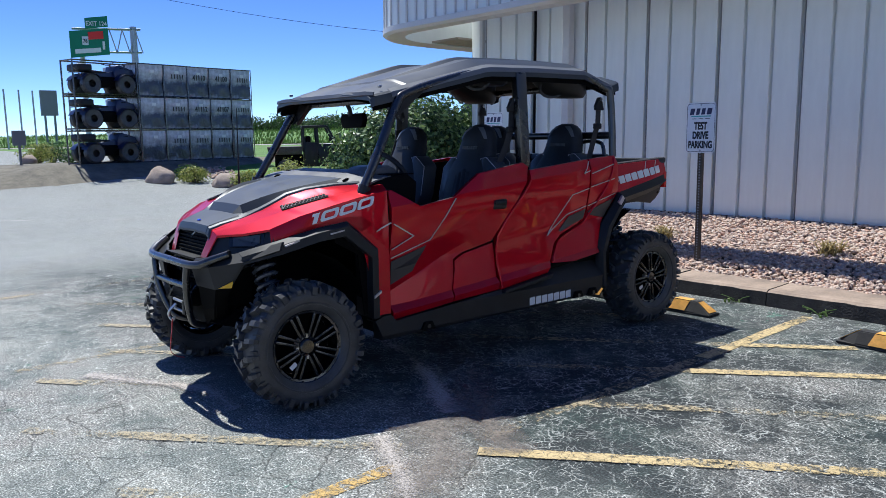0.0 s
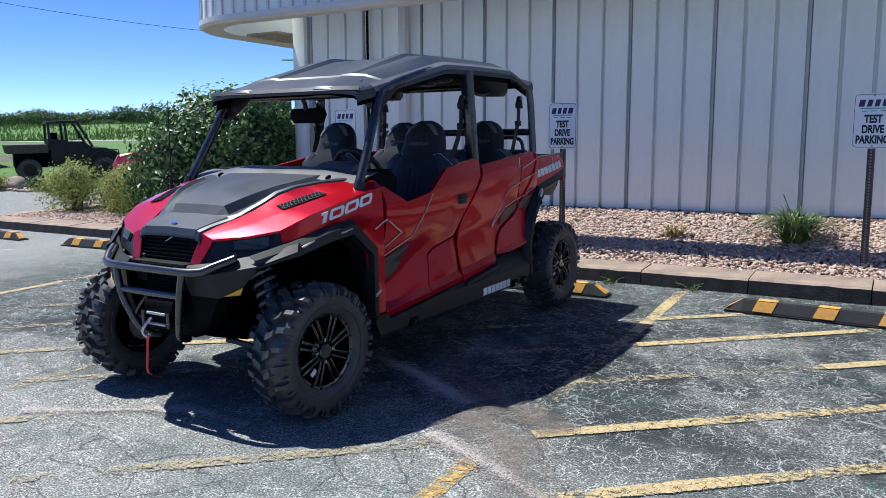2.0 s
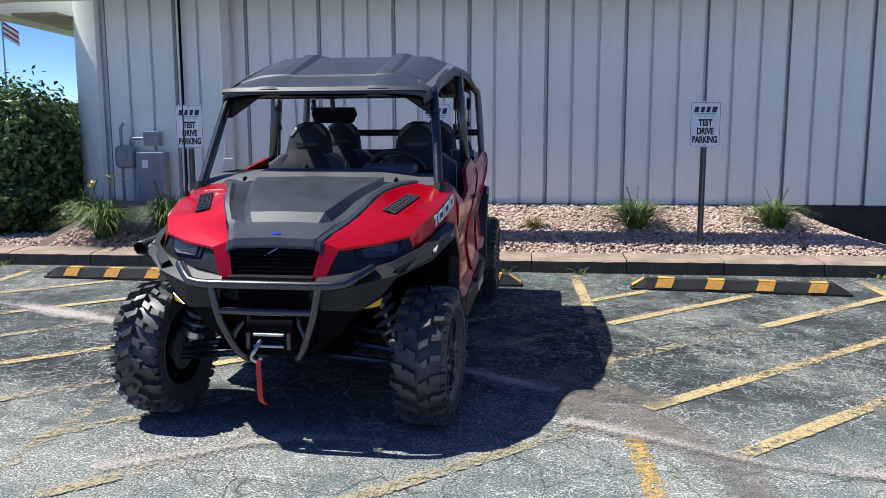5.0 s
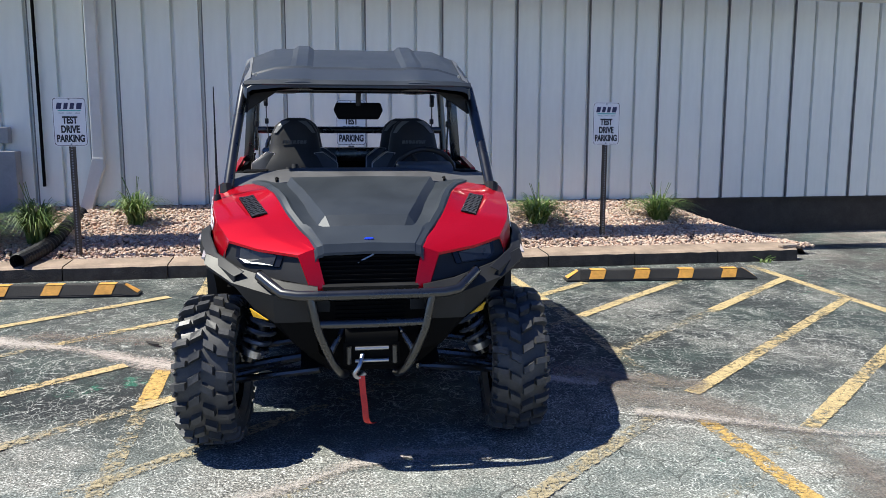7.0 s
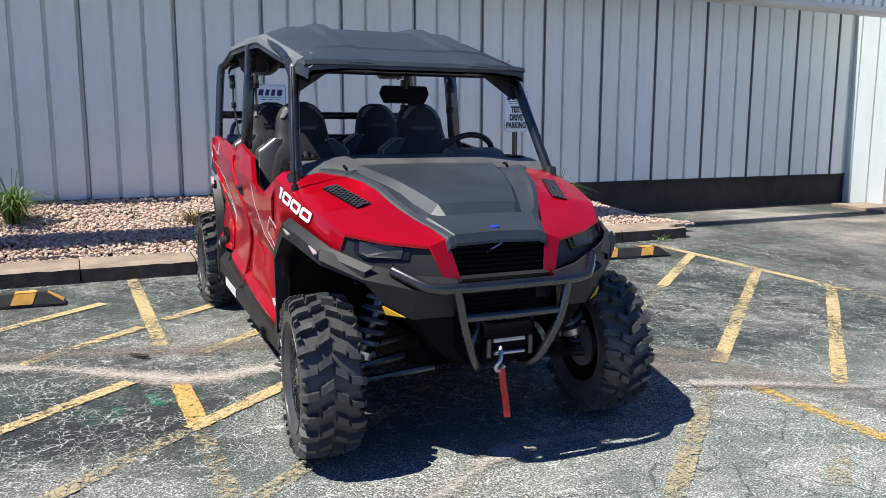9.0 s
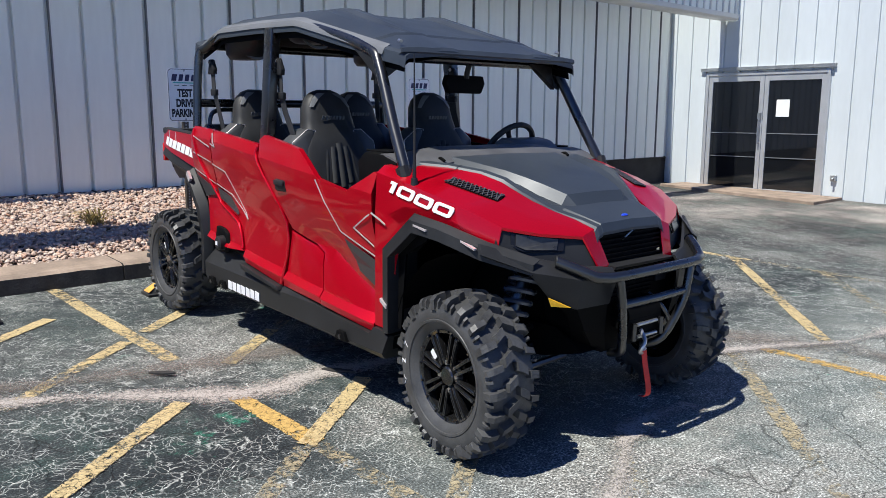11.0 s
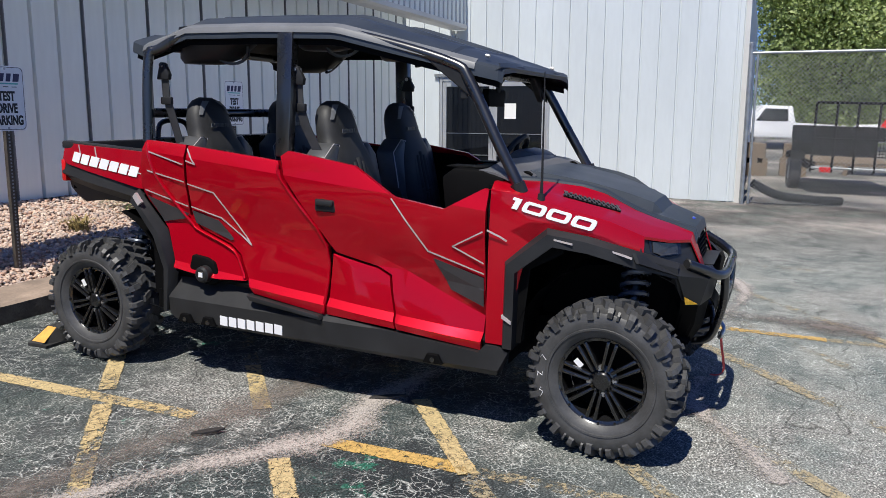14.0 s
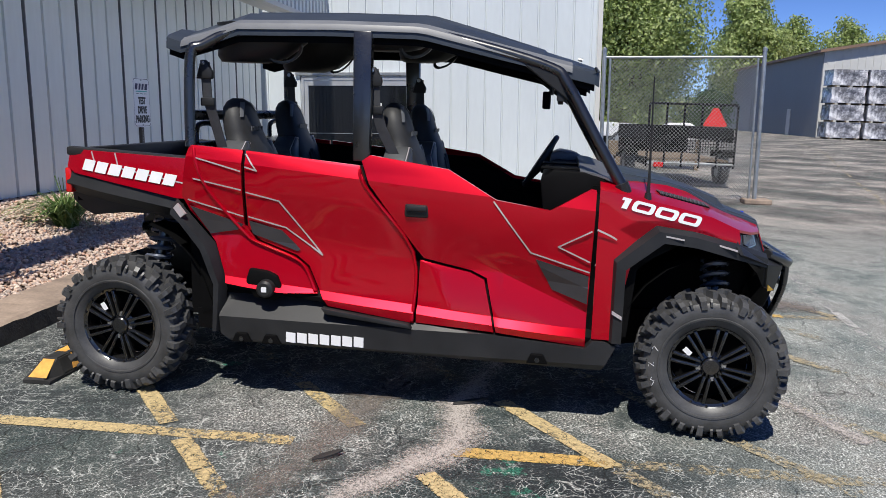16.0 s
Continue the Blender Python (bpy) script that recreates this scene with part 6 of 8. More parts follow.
# speaker pods under the roof
for x, y, top, big, deep in ((-0.12, 0.44, 1.825, 1.0, 1.0), (-0.80, 0.47, 1.84, 1.25, 1.85)):
    for s in (-1, 1):
        b = bmesh.new()
        rings = []
        for k, (dx, dz, r) in enumerate(((0.0, 0.0, 0.15), (0.0, -0.045, 0.145), (-0.03, -0.085, 0.115), (-0.05, -0.1, 0.08))):
            rings.append([(x + dx * deep + r * big * 1.25 * math.cos(t), s * y + r * math.sin(t), top + dz * deep) for t in (2 * math.pi * j / 16 for j in range(16))])
        vs = loft(b, rings, True)
        b.faces.new(vs[-1])
        pod = part("speaker_pod", b, "plastic", roof, "black speaker pod", 40)
        b = bmesh.new()
        lathe(b, [(0.075, 0.0), (0.085, -0.008), (0.095, 0.0)], 18, "z")
        bmesh.ops.transform(b, matrix=pose(x + 0.1 * big, s * (y + 0.05), top - 0.065 * deep, s * 35, -35, 0), verts=b.verts)
        part("speaker_ring", b, "hood", pod, smooth=40)
b = bmesh.new()
prism(b, [(-0.11, -0.05), (-0.135, 0.0), (-0.12, 0.04), (0.12, 0.04), (0.135, 0.0), (0.11, -0.05)], -0.02, 0.02, "x", 0.008)
bmesh.ops.translate(b, vec=(0.60, 0.0, 1.52), verts=b.verts)
mirror = part("rear_mirror", b, "liner", car, "wide black rear-view mirror", 30)
b = bmesh.new()
tube(b, smooth_line([(0.62, 0, 1.545), (0.63, 0, 1.59), (0.66, 0, 1.64)], 3), 0.014, 8)
part("mirror_stalk", b, "plastic", mirror, smooth=40)
b = bmesh.new()
tube(b, [(1.085, -0.70, 1.085), (1.085, -0.70, 1.19), (1.075, -0.70, 1.62)], 0.006, 6, True, [0.01, 0.006, 0.0025])
lathe(b, [(0.0, 1.11), (0.014, 1.11), (0.018, 1.075)], 10, "z")
bmesh.ops.translate(b, vec=(1.085, -0.70, 0), verts=b.verts[-30:])
part("antenna", b, "plastic", car, "thin black whip antenna", 40)

# --- seats


def make_seat(x0, y0):
    """Backrest with a headrest hump, set at x0, y0 (foot of the backrest)."""
    prof = [  # height, forward, half width, half depth
        (0.70, 0.10, 0.22, 0.08), (0.85, 0.065, 0.25, 0.09), (0.98, 0.036, 0.25, 0.095), (1.09, 0.013, 0.232, 0.09), (1.17, 0.0, 0.21, 0.085), (1.225, -0.012, 0.184, 0.08),
        (1.268, -0.028, 0.164, 0.072), (1.32, -0.045, 0.154, 0.068), (1.385, -0.06, 0.143, 0.064), (1.43, -0.068, 0.12, 0.056), (1.46, -0.073, 0.086, 0.042), (1.478, -0.075, 0.04, 0.02)]
    b = bmesh.new()
    rings = []
    for z, f, w, d in prof:
        ring = []
        for k in range(16):
            t = 2 * math.pi * k / 16
            c, sn = math.cos(t), math.sin(t)
            ring.append((x0 + f + d * math.copysign(abs(c) ** 0.6, c), y0 + w * math.copysign(abs(sn) ** 0.7, sn), z))
        rings.append(ring)
    vs = loft(b, rings, True)
    b.faces.new(vs[-1])
    b.faces.new(vs[0][::-1])
    seat = part("seat", b, "seat", car, "black and grey vinyl bucket seat", 50)
    # shoulders, headrest pad and pale piping
    for s in (-1, 1):
        def skin(row, deg, lift):
            z, f, w, d = row
            cc, ss = math.cos(radians(deg)), math.sin(radians(deg))
            return (x0 + f + (d + lift) * cc ** 0.6, y0 + s * (w + lift) * ss ** 0.7, z)

        # pointed shoulder wing with piped edges
        wing = [(0.125, 1.265), (0.175, 1.27), (0.268, 1.2), (0.276, 1.0), (0.235, 0.84), (0.18, 0.84), (0.135, 1.06)]
        b = bmesh.new()
        prism(b, [(y0 + s * y, z) for y, z in wing], x0 - 0.04, x0 + 0.085, "x", 0.018)
        for v in b.verts:
            v.co.x -= 0.22 * (v.co.z - 1.07) + 0.25 * max(0.0, abs(v.co.y - y0) - 0.2)
        part("shoulder_wing", b, "seat_grey", seat, "grey vinyl shoulder bolster", 35)
        for path in (wing[1::-1] + wing[:5:-1], wing[1:4]):
            b = bmesh.new()
            tube(b, [(x0 + 0.08 - 0.22 * (z - 1.07) - 0.25 * max(0.0, y - 0.2), y0 + s * y * 0.985, z - 0.004) for y, z in path], 0.0028, 5)
            part("piping", b, "decal_silver", seat)
        # slanting grey patch on the crown of the headrest
        b = bmesh.new()
        loft(b, [[skin(row, a, 0.006) for a in (a0, (a0 + a1) / 2, a1)] for row, a0, a1 in zip(prof[8:11], (40, 26, 8), (56, 50, 44))])
        part("headrest_pad", b, "roof_edge", seat, "grey headrest pad")
    for i in range(7):
        b = bmesh.new()
        u = -0.075 + i * 0.0215
        prism(b, [(y0 + u, 1.318), (y0 + u + 0.016, 1.318), (y0 + u + 0.02, 1.339), (y0 + u + 0.004, 1.339)], x0 + 0.024, x0 + 0.03, "x")
        part("stitched_block", b, "seat_grey", seat)
    # quilted middle
    for i in range(5):
        u = -0.1 + 0.05 * i
        for z0, z1 in ((0.84, 0.945 + 0.02 * (i % 2)), (0.955 + 0.02 * (i % 2), 1.19 - 0.4 * abs(u))):
            rows = [prof[1], prof[2], prof[3], prof[4], prof[5]]
            path = []
            for k in range(4):
                z = z0 + (z1 - z0) * k / 3
                lo, hi = next(((p, q) for p, q in zip(rows, rows[1:]) if p[0] - 0.02 <= z <= q[0] + 0.001), (rows[3], rows[4]))
                t = (z - lo[0]) / (hi[0] - lo[0])
                path.append((x0 + lo[1] + lo[3] + t * (hi[1] + hi[3] - lo[1] - lo[3]) - 0.012 - 1.2 * u * u, y0 + u * (1 - 0.25 * k / 3), z))
            b = bmesh.new()
            tube(b, path, 0.0225, 10)
            part("quilt", b, "seat_mid", seat, smooth=60)
    # cushion
    b = bmesh.new()
    box(b, x0 + 0.06, x0 + 0.54, y0 - 0.25, y0 + 0.25, 0.68, 0.80, 0.04)
    part("cushion", b, "seat", seat, smooth=40)


for x in (-0.075, -0.905):
    for y in (-0.375, 0.375):
        make_seat(x, y)
# seat belts
for x, top, foot in ((-0.215, 1.625, (-0.07, 1.16)), (-1.055, 1.64, (-0.96, 1.18))):
    for s in (-1, 1):
        b = bmesh.new()
        pts = [(x + 0.012, s * 0.615, top), (x + 0.022, s * 0.615, top - 0.17), (x + 0.05, s * 0.605, top - 0.27), (foot[0], s * 0.585, foot[1]), (foot[0] + 0.05, s * 0.57, 0.9)]
        loft(b, [[(px - 0.024, py, pz - 0.006), (px + 0.024, py, pz + 0.006)] for px, py, pz in pts])
        thicken(b, 0.004, (0, s, 0))
        belt = part("seat_belt", b, "belt", car, "black seat belt webbing")
        b = bmesh.new()
        prism(b, [(x - 0.03, top - 0.075), (x + 0.05, top - 0.075), (x + 0.055, top - 0.045), (x + 0.02, top + 0.015), (x - 0.005, top + 0.015)], s * 0.605, s * 0.632, "y", 0.005)
        part("belt_guide", b, "plastic", belt, smooth=30)
        b = bmesh.new()
        box(b, x - 0.012, x + 0.058, s * 0.615 - 0.012, s * 0.615 + 0.012, top - 0.205, top - 0.165, 0.006)
        part("buckle", b, "plastic", belt, smooth=30)
        b = bmesh.new()
        tube(b, [(x + 0.008, s * 0.60, top), (x + 0.008, s * 0.64, top)], 0.011, 8)
        part("belt_anchor", b, "steel", belt, smooth=30)

# --- suspension


def coil(bm_, p, q, r, turns, wire):
    p, q = Vector(p), Vector(q)
    d = (q - p).normalized()
    u = d.orthogonal().normalized()
    w = d.cross(u)
    n = turns * 12
    tube(bm_, [p + (q - p) * k / n + (u * math.cos(k * math.pi / 6) + w * math.sin(k * math.pi / 6)) * r for k in range(n + 1)], wire, 6)


for s in (-1, 1):
    for ax, lo, hi in ((AXF, (1.46, 0.545, 0.39), (1.46, 0.33, 0.87)), (AXR, (-1.42, 0.54, 0.42), (-1.33, 0.44, 0.92))):
        sh = [(lo[0], s * lo[1], lo[2]), (hi[0], s * hi[1], hi[2])]
        b = bmesh.new()
        tube(b, sh, 0.028, 10)
        shock = part("shock_absorber", b, "tube", car, smooth=40)
        b = bmesh.new()
        a, c = Vector(sh[0]), Vector(sh[1])
        coil(b, a + (c - a) * 0.12, a + (c - a) * 0.85, 0.06, 8, 0.0125)
        part("spring", b, "spring", shock, "grey-blue coil spring", 40)
        b = bmesh.new()
        tube(b, [a + (c - a) * 0.06, a + (c - a) * 0.12], 0.058, 12)
        part("spring_seat", b, "steel", shock, smooth=40)
        for k, (dx, zi, zo) in enumerate(((-0.13, 0.36, 0.29), (0.13, 0.36, 0.29), (0.0, 0.48, 0.42))):
            b = bmesh.new()
            tube(b, [(ax + dx, s * 0.22, zi), (ax + dx * 0.2, s * 0.64, zo)], 0.016, 8)
            part("control_arm", b, "tube", car, smooth=40)
        b = bmesh.new()
        tube(b, [(ax, s * 0.2, 0.40), (ax, s * 0.66, HUB)], 0.02, 8)
        part("axle", b, "tube", car, smooth=40)
        b = bmesh.new()
        lathe(b, [(0.0, 0.60), (0.11, 0.60), (0.11, 0.615), (0.06, 0.62), (0.06, 0.66)], 20, "y")
        bmesh.ops.scale(b, vec=(1, s, 1), verts=b.verts)
        bmesh.ops.translate(b, vec=(ax, 0, HUB), verts=b.verts)
        part("brake_disc", b, "steel", car, smooth=30)
b = bmesh.new()
tube(b, [(-1.58, 0.3, 0.74), (-1.58, -0.12, 0.74)], 0.09, 14)
tube(b, [(-1.58, -0.12, 0.74), (-1.66, -0.14, 0.74)], 0.03, 8)
part("muffler", b, "tube", car, "dark steel muffler", 40)


# --- wheels
def tyre_mesh():
    b = bmesh.new()
    W = 0.115
    lathe(b, [(0.192, -W * 0.80), (0.215, -W * 0.98), (0.25, -W * 1.06), (0.28, -W * 1.04), (0.300, -W * 0.93), (0.308, -W * 0.6), (0.311, 0), (0.308, W * 0.6), (0.300, W * 0.93), (0.28, W * 1.04), (0.25, W * 1.06), (0.215, W * 0.98), (0.192, W * 0.80)], 48, "y")
    for s in (-1, 1):
        lathe(b, [(0.226, s * 0.1155), (0.228, s * 0.121), (0.236, s * 0.1225), (0.238, s * 0.119)], 48, "y")
    carcass = finish(b, "tyre", 28)
    b = bmesh.new()
    n = 22

    def lug(sec, ang, skew, wid, s, top):
        """A block over a section of (radius, across) points, its crown narrower by `top`."""
        rows_ = []
        for sg in (-1, 1):
            row_ = []
            for r, yy, crown in sec:
                t = ang + (sg * wid * (top if crown else 1.0) / 2 + skew * yy) / 0.33
                row_.append(b.verts.new((r * math.cos(t), s * yy, r * math.sin(t))))
            rows_.append(row_)
        k = len(sec)
        for i in range(k):
            b.faces.new((rows_[0][i], rows_[0][(i + 1) % k], rows_[1][(i + 1) % k], rows_[1][i]))
        b.faces.new(rows_[0])
        b.faces.new(rows_[1][::-1])

    for i in range(n):
        for s in (-1, 1):
            a = radians(360 / n * (i + (0.5 if s > 0 else 0)))
            # long chevron arm from the middle to the shoulder, with two ribs down the sidewall
            lug([(0.305, 0.004, 0), (0.340, 0.006, 1), (0.340, 0.05, 1), (0.305, 0.054, 0)], a, 0.55, 0.040, s, 0.78)
            if i % 2:
                for dv in (-0.36, 0.36):
                    lug([(0.304, 0.06, 0), (0.338, 0.064, 1), (0.332, 0.106, 1), (0.315, 0.128, 1), (0.276, 0.129, 1), (0.270, 0.118, 0)], a + dv * 0.062 + 0.1, 0.18, 0.018, s, 0.8)
            else:
                lug([(0.304, 0.06, 0), (0.338, 0.064, 1), (0.330, 0.108, 1), (0.312, 0.126, 1), (0.290, 0.126, 1), (0.284, 0.118, 0)], a + 0.1, 0.18, 0.030, s, 0.78)
            lug([(0.298, 0.10, 0), (0.322, 0.112, 1), (0.308, 0.125, 1), (0.288, 0.1255, 1), (0.282, 0.118, 0)], a + 0.1 + math.pi / n, 0.1, 0.013, s, 0.8)
    return carcass, finish(b, "tyre", 28)


def rim_mesh():
    b = bmesh.new()
    lathe(b, [(0.196, -0.095), (0.185, -0.085), (0.172, -0.06), (0.168, 0.05), (0.178, 0.075), (0.190, 0.09), (0.199, 0.097), (0.202, 0.090), (0.196, 0.08)], 40, "y")
    lathe(b, [(0.19, 0.088), (0.176, 0.083), (0.172, 0.066)], 40, "y")
    return finish(b, "rim", 35)


def spoke_mesh():
    b = bmesh.new()
    for s in (-1, 1):
        prism(b, [(s * 0.005, 0.05), (s * 0.019, 0.05), (s * 0.027, 0.176), (s * 0.009, 0.179)], 0.058, 0.092, "y", 0.006)
        prism(b, [(s * 0.012, 0.07), (s * 0.016, 0.07), (s * 0.021, 0.165), (s * 0.015, 0.166)], 0.09, 0.095, "y", 0.002)
    return finish(b, "rim", 25)


(TYRE, TREAD), RIMM, SPOKE = tyre_mesh(), rim_mesh(), spoke_mesh()
b = bmesh.new()
lathe(b, [(0.0, 0.094), (0.034, 0.094), (0.040, 0.088), (0.042, 0.07), (0.066, 0.062), (0.068, 0.03), (0.0, 0.02)], 24, "y")
HUBCAP = finish(b, "rim", 30)
b = bmesh.new()
lathe(b, [(0.0, 0.088), (0.010, 0.088), (0.0125, 0.079), (0.0125, 0.06)], 8, "y")
NUT = finish(b, "steel", 30)
b = bmesh.new()
lathe(b, [(0.0, 0.095), (0.0045, 0.095), (0.006, 0.09), (0.006, 0.08)], 6, "y")
BOLT = finish(b, "rim", 30)
b = bmesh.new()
lathe(b, [(0.17, -0.02), (0.0, -0.02)], 24, "y")
BACK = finish(b, "liner", 30)
b = bmesh.new()
box(b, -0.012, 0.012, 0.079, 0.0805, -0.02, 0.02)
TAG = finish(b, "decal_white")
for ax, s, y, steer in ((AXF, -1, 0.688, -4), (AXF, 1, 0.688, -4), (AXR, -1, 0.70, 0), (AXR, 1, 0.70, 0)):
    wheel = part("wheel", HUBCAP, None, car, "black alloy wheel with a knobbly off-road tyre")
    wheel.matrix_basis = Matrix.Translation((ax, s * y, HUB + 0.008)) @ pose(0, 0, 0, 0, 0, steer + (180 if s < 0 else 0)) @ pose(0, 0, 0, 0, 11 + 40 * s + 17 * (ax > 0), 0)
    part("tyre", TYRE, None, wheel, "black rubber tyre with deep lugs")
    part("tread", TREAD, None, wheel, "deep black rubber lugs")["kind"] = "stuff"
    part("rim", RIMM, None, wheel)
    part("rim_back", BACK, None, wheel)
    for k in range(8):
        o = part("spoke", SPOKE, None, wheel)
        o.matrix_basis = pose(0, 0, 0, 0, 45 * k, 0)
    for k in range(16):
        o = part("rim_bolt", BOLT, None, wheel)
        o.matrix_basis = pose(0, 0, 0, 0, 22.5 * k + 11, 0) @ Matrix.Translation((0.186, 0, 0))
    for k in range(4):
        o = part("wheel_nut", NUT, None, wheel)
        o.matrix_basis = pose(0, 0, 0, 0, 90 * k + 22.5, 0) @ Matrix.Translation((0.056, 0, 0))
    o = part("weight_tag", TAG, None, wheel)
    o.matrix_basis = pose(0, 0, 0, 0, 60, 0) @ Matrix.Translation((0.025, 0, 0.12))

    if ax > 0 and s < 0:
        for a0, r0, pts in ((330, 0.262, [(-0.02, 0.012), (0.0, -0.006), (0.012, 0.01), (0.02, 0.0)]), (348, 0.262, [(-0.012, 0.01), (0.006, 0.012), (-0.008, -0.012), (0.01, -0.01)]), (364, 0.262, [(-0.01, 0.012), (0.012, 0.008), (-0.004, -0.016)])):
            b = bmesh.new()
            c0, s0 = math.cos(radians(a0)), math.sin(radians(a0))
            tube(b, [((r0 + v_) * c0 - u_ * s0, 0.1222, (r0 + v_) * s0 + u_ * c0) for u_, v_ in pts], 0.0014, 4)
            part("chalk_mark", b, "decal_white", wheel, "white chalk mark on the sidewall")

# ---------------------------------------------------------------- plants


def leaves(points, normals, size, seed, long=1.8):
    """A mesh of folded leaves, one at each point."""
    rng = np.random.default_rng(seed)
    n = len(points)
    d = rng.normal(size=(n, 3))
    d -= normals * (d * normals).sum(1, keepdims=True) * 0.6
    d /= np.linalg.norm(d, axis=1, keepdims=True) + 1e-9
    w = np.cross(d, normals + rng.normal(size=(n, 3)) * 0.35)
    w /= np.linalg.norm(w, axis=1, keepdims=True) + 1e-9
    up = np.cross(w, d)
    s = size * rng.uniform(0.6, 1.35, (n, 1))
    a, b_ = points - d * s * long / 2, points + d * s * long / 2
    c, e = points + w * s * 0.5 + up * s * 0.18, points - w * s * 0.5 + up * s * 0.18
    v = np.stack([a, c, b_, e], 1).reshape(-1, 3)
    f = np.arange(n)[:, None] * 4 + np.array([[0, 1, 2, 3]])
    return v.tolist(), f.tolist()


def lumps_cloud(lumps, n, seed, shell=0.35, jag=0.12):
    """Points and outward directions in the outer skin of overlapping lumps (x, y, z, rx, ry, rz)."""
    rng = np.random.default_rng(seed)
    L = np.array(lumps)
    wgt = (L[:, 3] * L[:, 5] + L[:, 4] * L[:, 5] + L[:, 3] * L[:, 4])
    k = rng.choice(len(L), n, p=wgt / wgt.sum())
    u = rng.normal(size=(n, 3))
    u /= np.linalg.norm(u, axis=1, keepdims=True)
    r = 1 - shell * rng.uniform(0, 1, (n, 1)) ** 1.6 + rng.normal(size=(n, 1)) * jag * 0.5
    wob = np.sin(u[:, :1] * 7 + k[:, None]) * np.sin(u[:, 1:2] * 6) * np.sin(u[:, 2:] * 5 + 1) * jag
    p = L[k, :3] + u * L[k, 3:6] * (r + wob)
    return p, u


def bush(name, lumps, n, size, mat, label, seed, category="bush", floor=0.05):
    p, u = lumps_cloud(lumps, n, seed, 0.5, 0.26)
    keep = p[:, 2] > floor
    v, f = leaves(p[keep], u[keep], size, seed)
    root = thing(name, None, None, label, category)
    o = part("foliage", quad_mesh(v, f, mat), None, root)
    b = bmesh.new()
    rng = random.Random(seed)
    for lx, ly, lz, rx, ry, rz in lumps:
        for _ in range(3):
            tube(b, [(lx + rng.uniform(-0.1, 0.1), ly + rng.uniform(-0.1, 0.1), floor - 0.05), (lx + rng.uniform(-0.2, 0.2) * rx, ly + rng.uniform(-0.2, 0.2) * ry, lz), (lx + rng.uniform(-0.6, 0.6) * rx, ly + rng.uniform(-0.6, 0.6) * ry, lz + rz * 0.6)], 0.02, 5, True, [0.022, 0.014, 0.004])
    part("stems", b, "bark", root)
    return root


bush("large_bush", [(-10.9, 7.65, 0.75, 0.75, 0.75, 0.75), (-10.35, 7.6, 1.1, 0.75, 0.75, 0.85), (-9.8, 7.75, 1.15, 0.7, 0.75, 0.82), (-9.45, 8.0, 1.05, 0.5, 0.65, 0.75), (-10.5, 8.5, 1.2, 1.0, 0.8, 0.8), (-10.3, 7.2, 0.5, 0.95, 0.5, 0.42), (-9.6, 7.5, 0.5, 0.5, 0.5, 0.45), (-9.9, 8.9, 0.9, 0.7, 0.8, 0.9)], 40000, 0.05, "leaf", "large dense green bush beside the building corner", 11, floor=0.1)
for i, (x, y, r, h) in enumerate(((-13.3, 7.45, 0.56, 0.98), (-12.75, 7.95, 0.42, 0.85), (-11.85, 7.5, 0.6, 0.9))):
    bush("shrub", [(x, y, h * 0.45, r, r, h * 0.5), (x + 0.15, y - 0.1, h * 0.62, r * 0.6, r * 0.6, h * 0.4), (x - 0.16, y + 0.1, h * 0.55, r * 0.6, r * 0.6, h * 0.45)], 5200, 0.026, "leaf_yellow", "yellow-green low shrub in the planting bed", 20 + i, "shrub")


def lily(x, y, z, r, h, n, seed, flowers=0, mat="blade", label="clump of daylilies with arching green blades"):
    rng = random.Random(seed)
    v, f = [], []
    for i in range(n):
        a = rng.uniform(0, 6.283)
        reach, top = r * rng.uniform(0.35, 1.1), h * rng.uniform(0.6, 1.05)
        w = rng.uniform(0.006, 0.011)
        dx, dy = math.cos(a), math.sin(a)
        ox, oy = rng.uniform(-0.07, 0.07), rng.uniform(-0.07, 0.07)
        base = len(v)
        for k in range(6):
            t = k / 5
            rr = reach * t ** 1.3
            zz = top * (1.9 * t - 1.15 * t * t * (0.8 + 0.5 * reach / r))
            ww = w * (1 - t) ** 0.7 + 0.001
            v += [(ox + dx * rr - dy * ww, oy + dy * rr + dx * ww, zz), (ox + dx * rr + dy * ww, oy + dy * rr - dx * ww, zz)]
        for k in range(5):
            f.append((base + 2 * k, base + 2 * k + 1, base + 2 * k + 3, base + 2 * k + 2))
    root = thing("daylily", None, None, label, "plant", "lilies along the wall" if mat == "blade" else "", m=Matrix.Translation((x, y, z)))
    part("foliage", quad_mesh(v, f, mat), None, root)["kind"] = "stuff"
    for i in range(4 if mat == "blade" else 0):
        b = bmesh.new()
        a = rng.uniform(0, 6.28)
        tube(b, [(0, 0, 0), (0.05 * math.cos(a), 0.05 * math.sin(a), h * 0.7), (0.12 * math.cos(a), 0.12 * math.sin(a), h * 1.08)], 0.0035, 5)
        part("stalk", b, "blade", root)
    for i in range(flowers):
        a, rr = rng.uniform(0, 6.28), rng.uniform(0.05, r * 0.5)
        b = bmesh.new()
        for k in range(6):
            t = radians(60 * k)
            c = Vector((rr * math.cos(a), rr * math.sin(a), h * rng.uniform(0.95, 1.2)))
            q = [c, c + Vector((0.035 * math.cos(t - 0.4), 0.035 * math.sin(t - 0.4), 0.02)), c + Vector((0.065 * math.cos(t), 0.065 * math.sin(t), 0.03)), c + Vector((0.035 * math.cos(t + 0.4), 0.035 * math.sin(t + 0.4), 0.02))]
            b.faces.new([b.verts.new(p) for p in q])
        part("flower", b, "petal", root, "yellow lily flower")


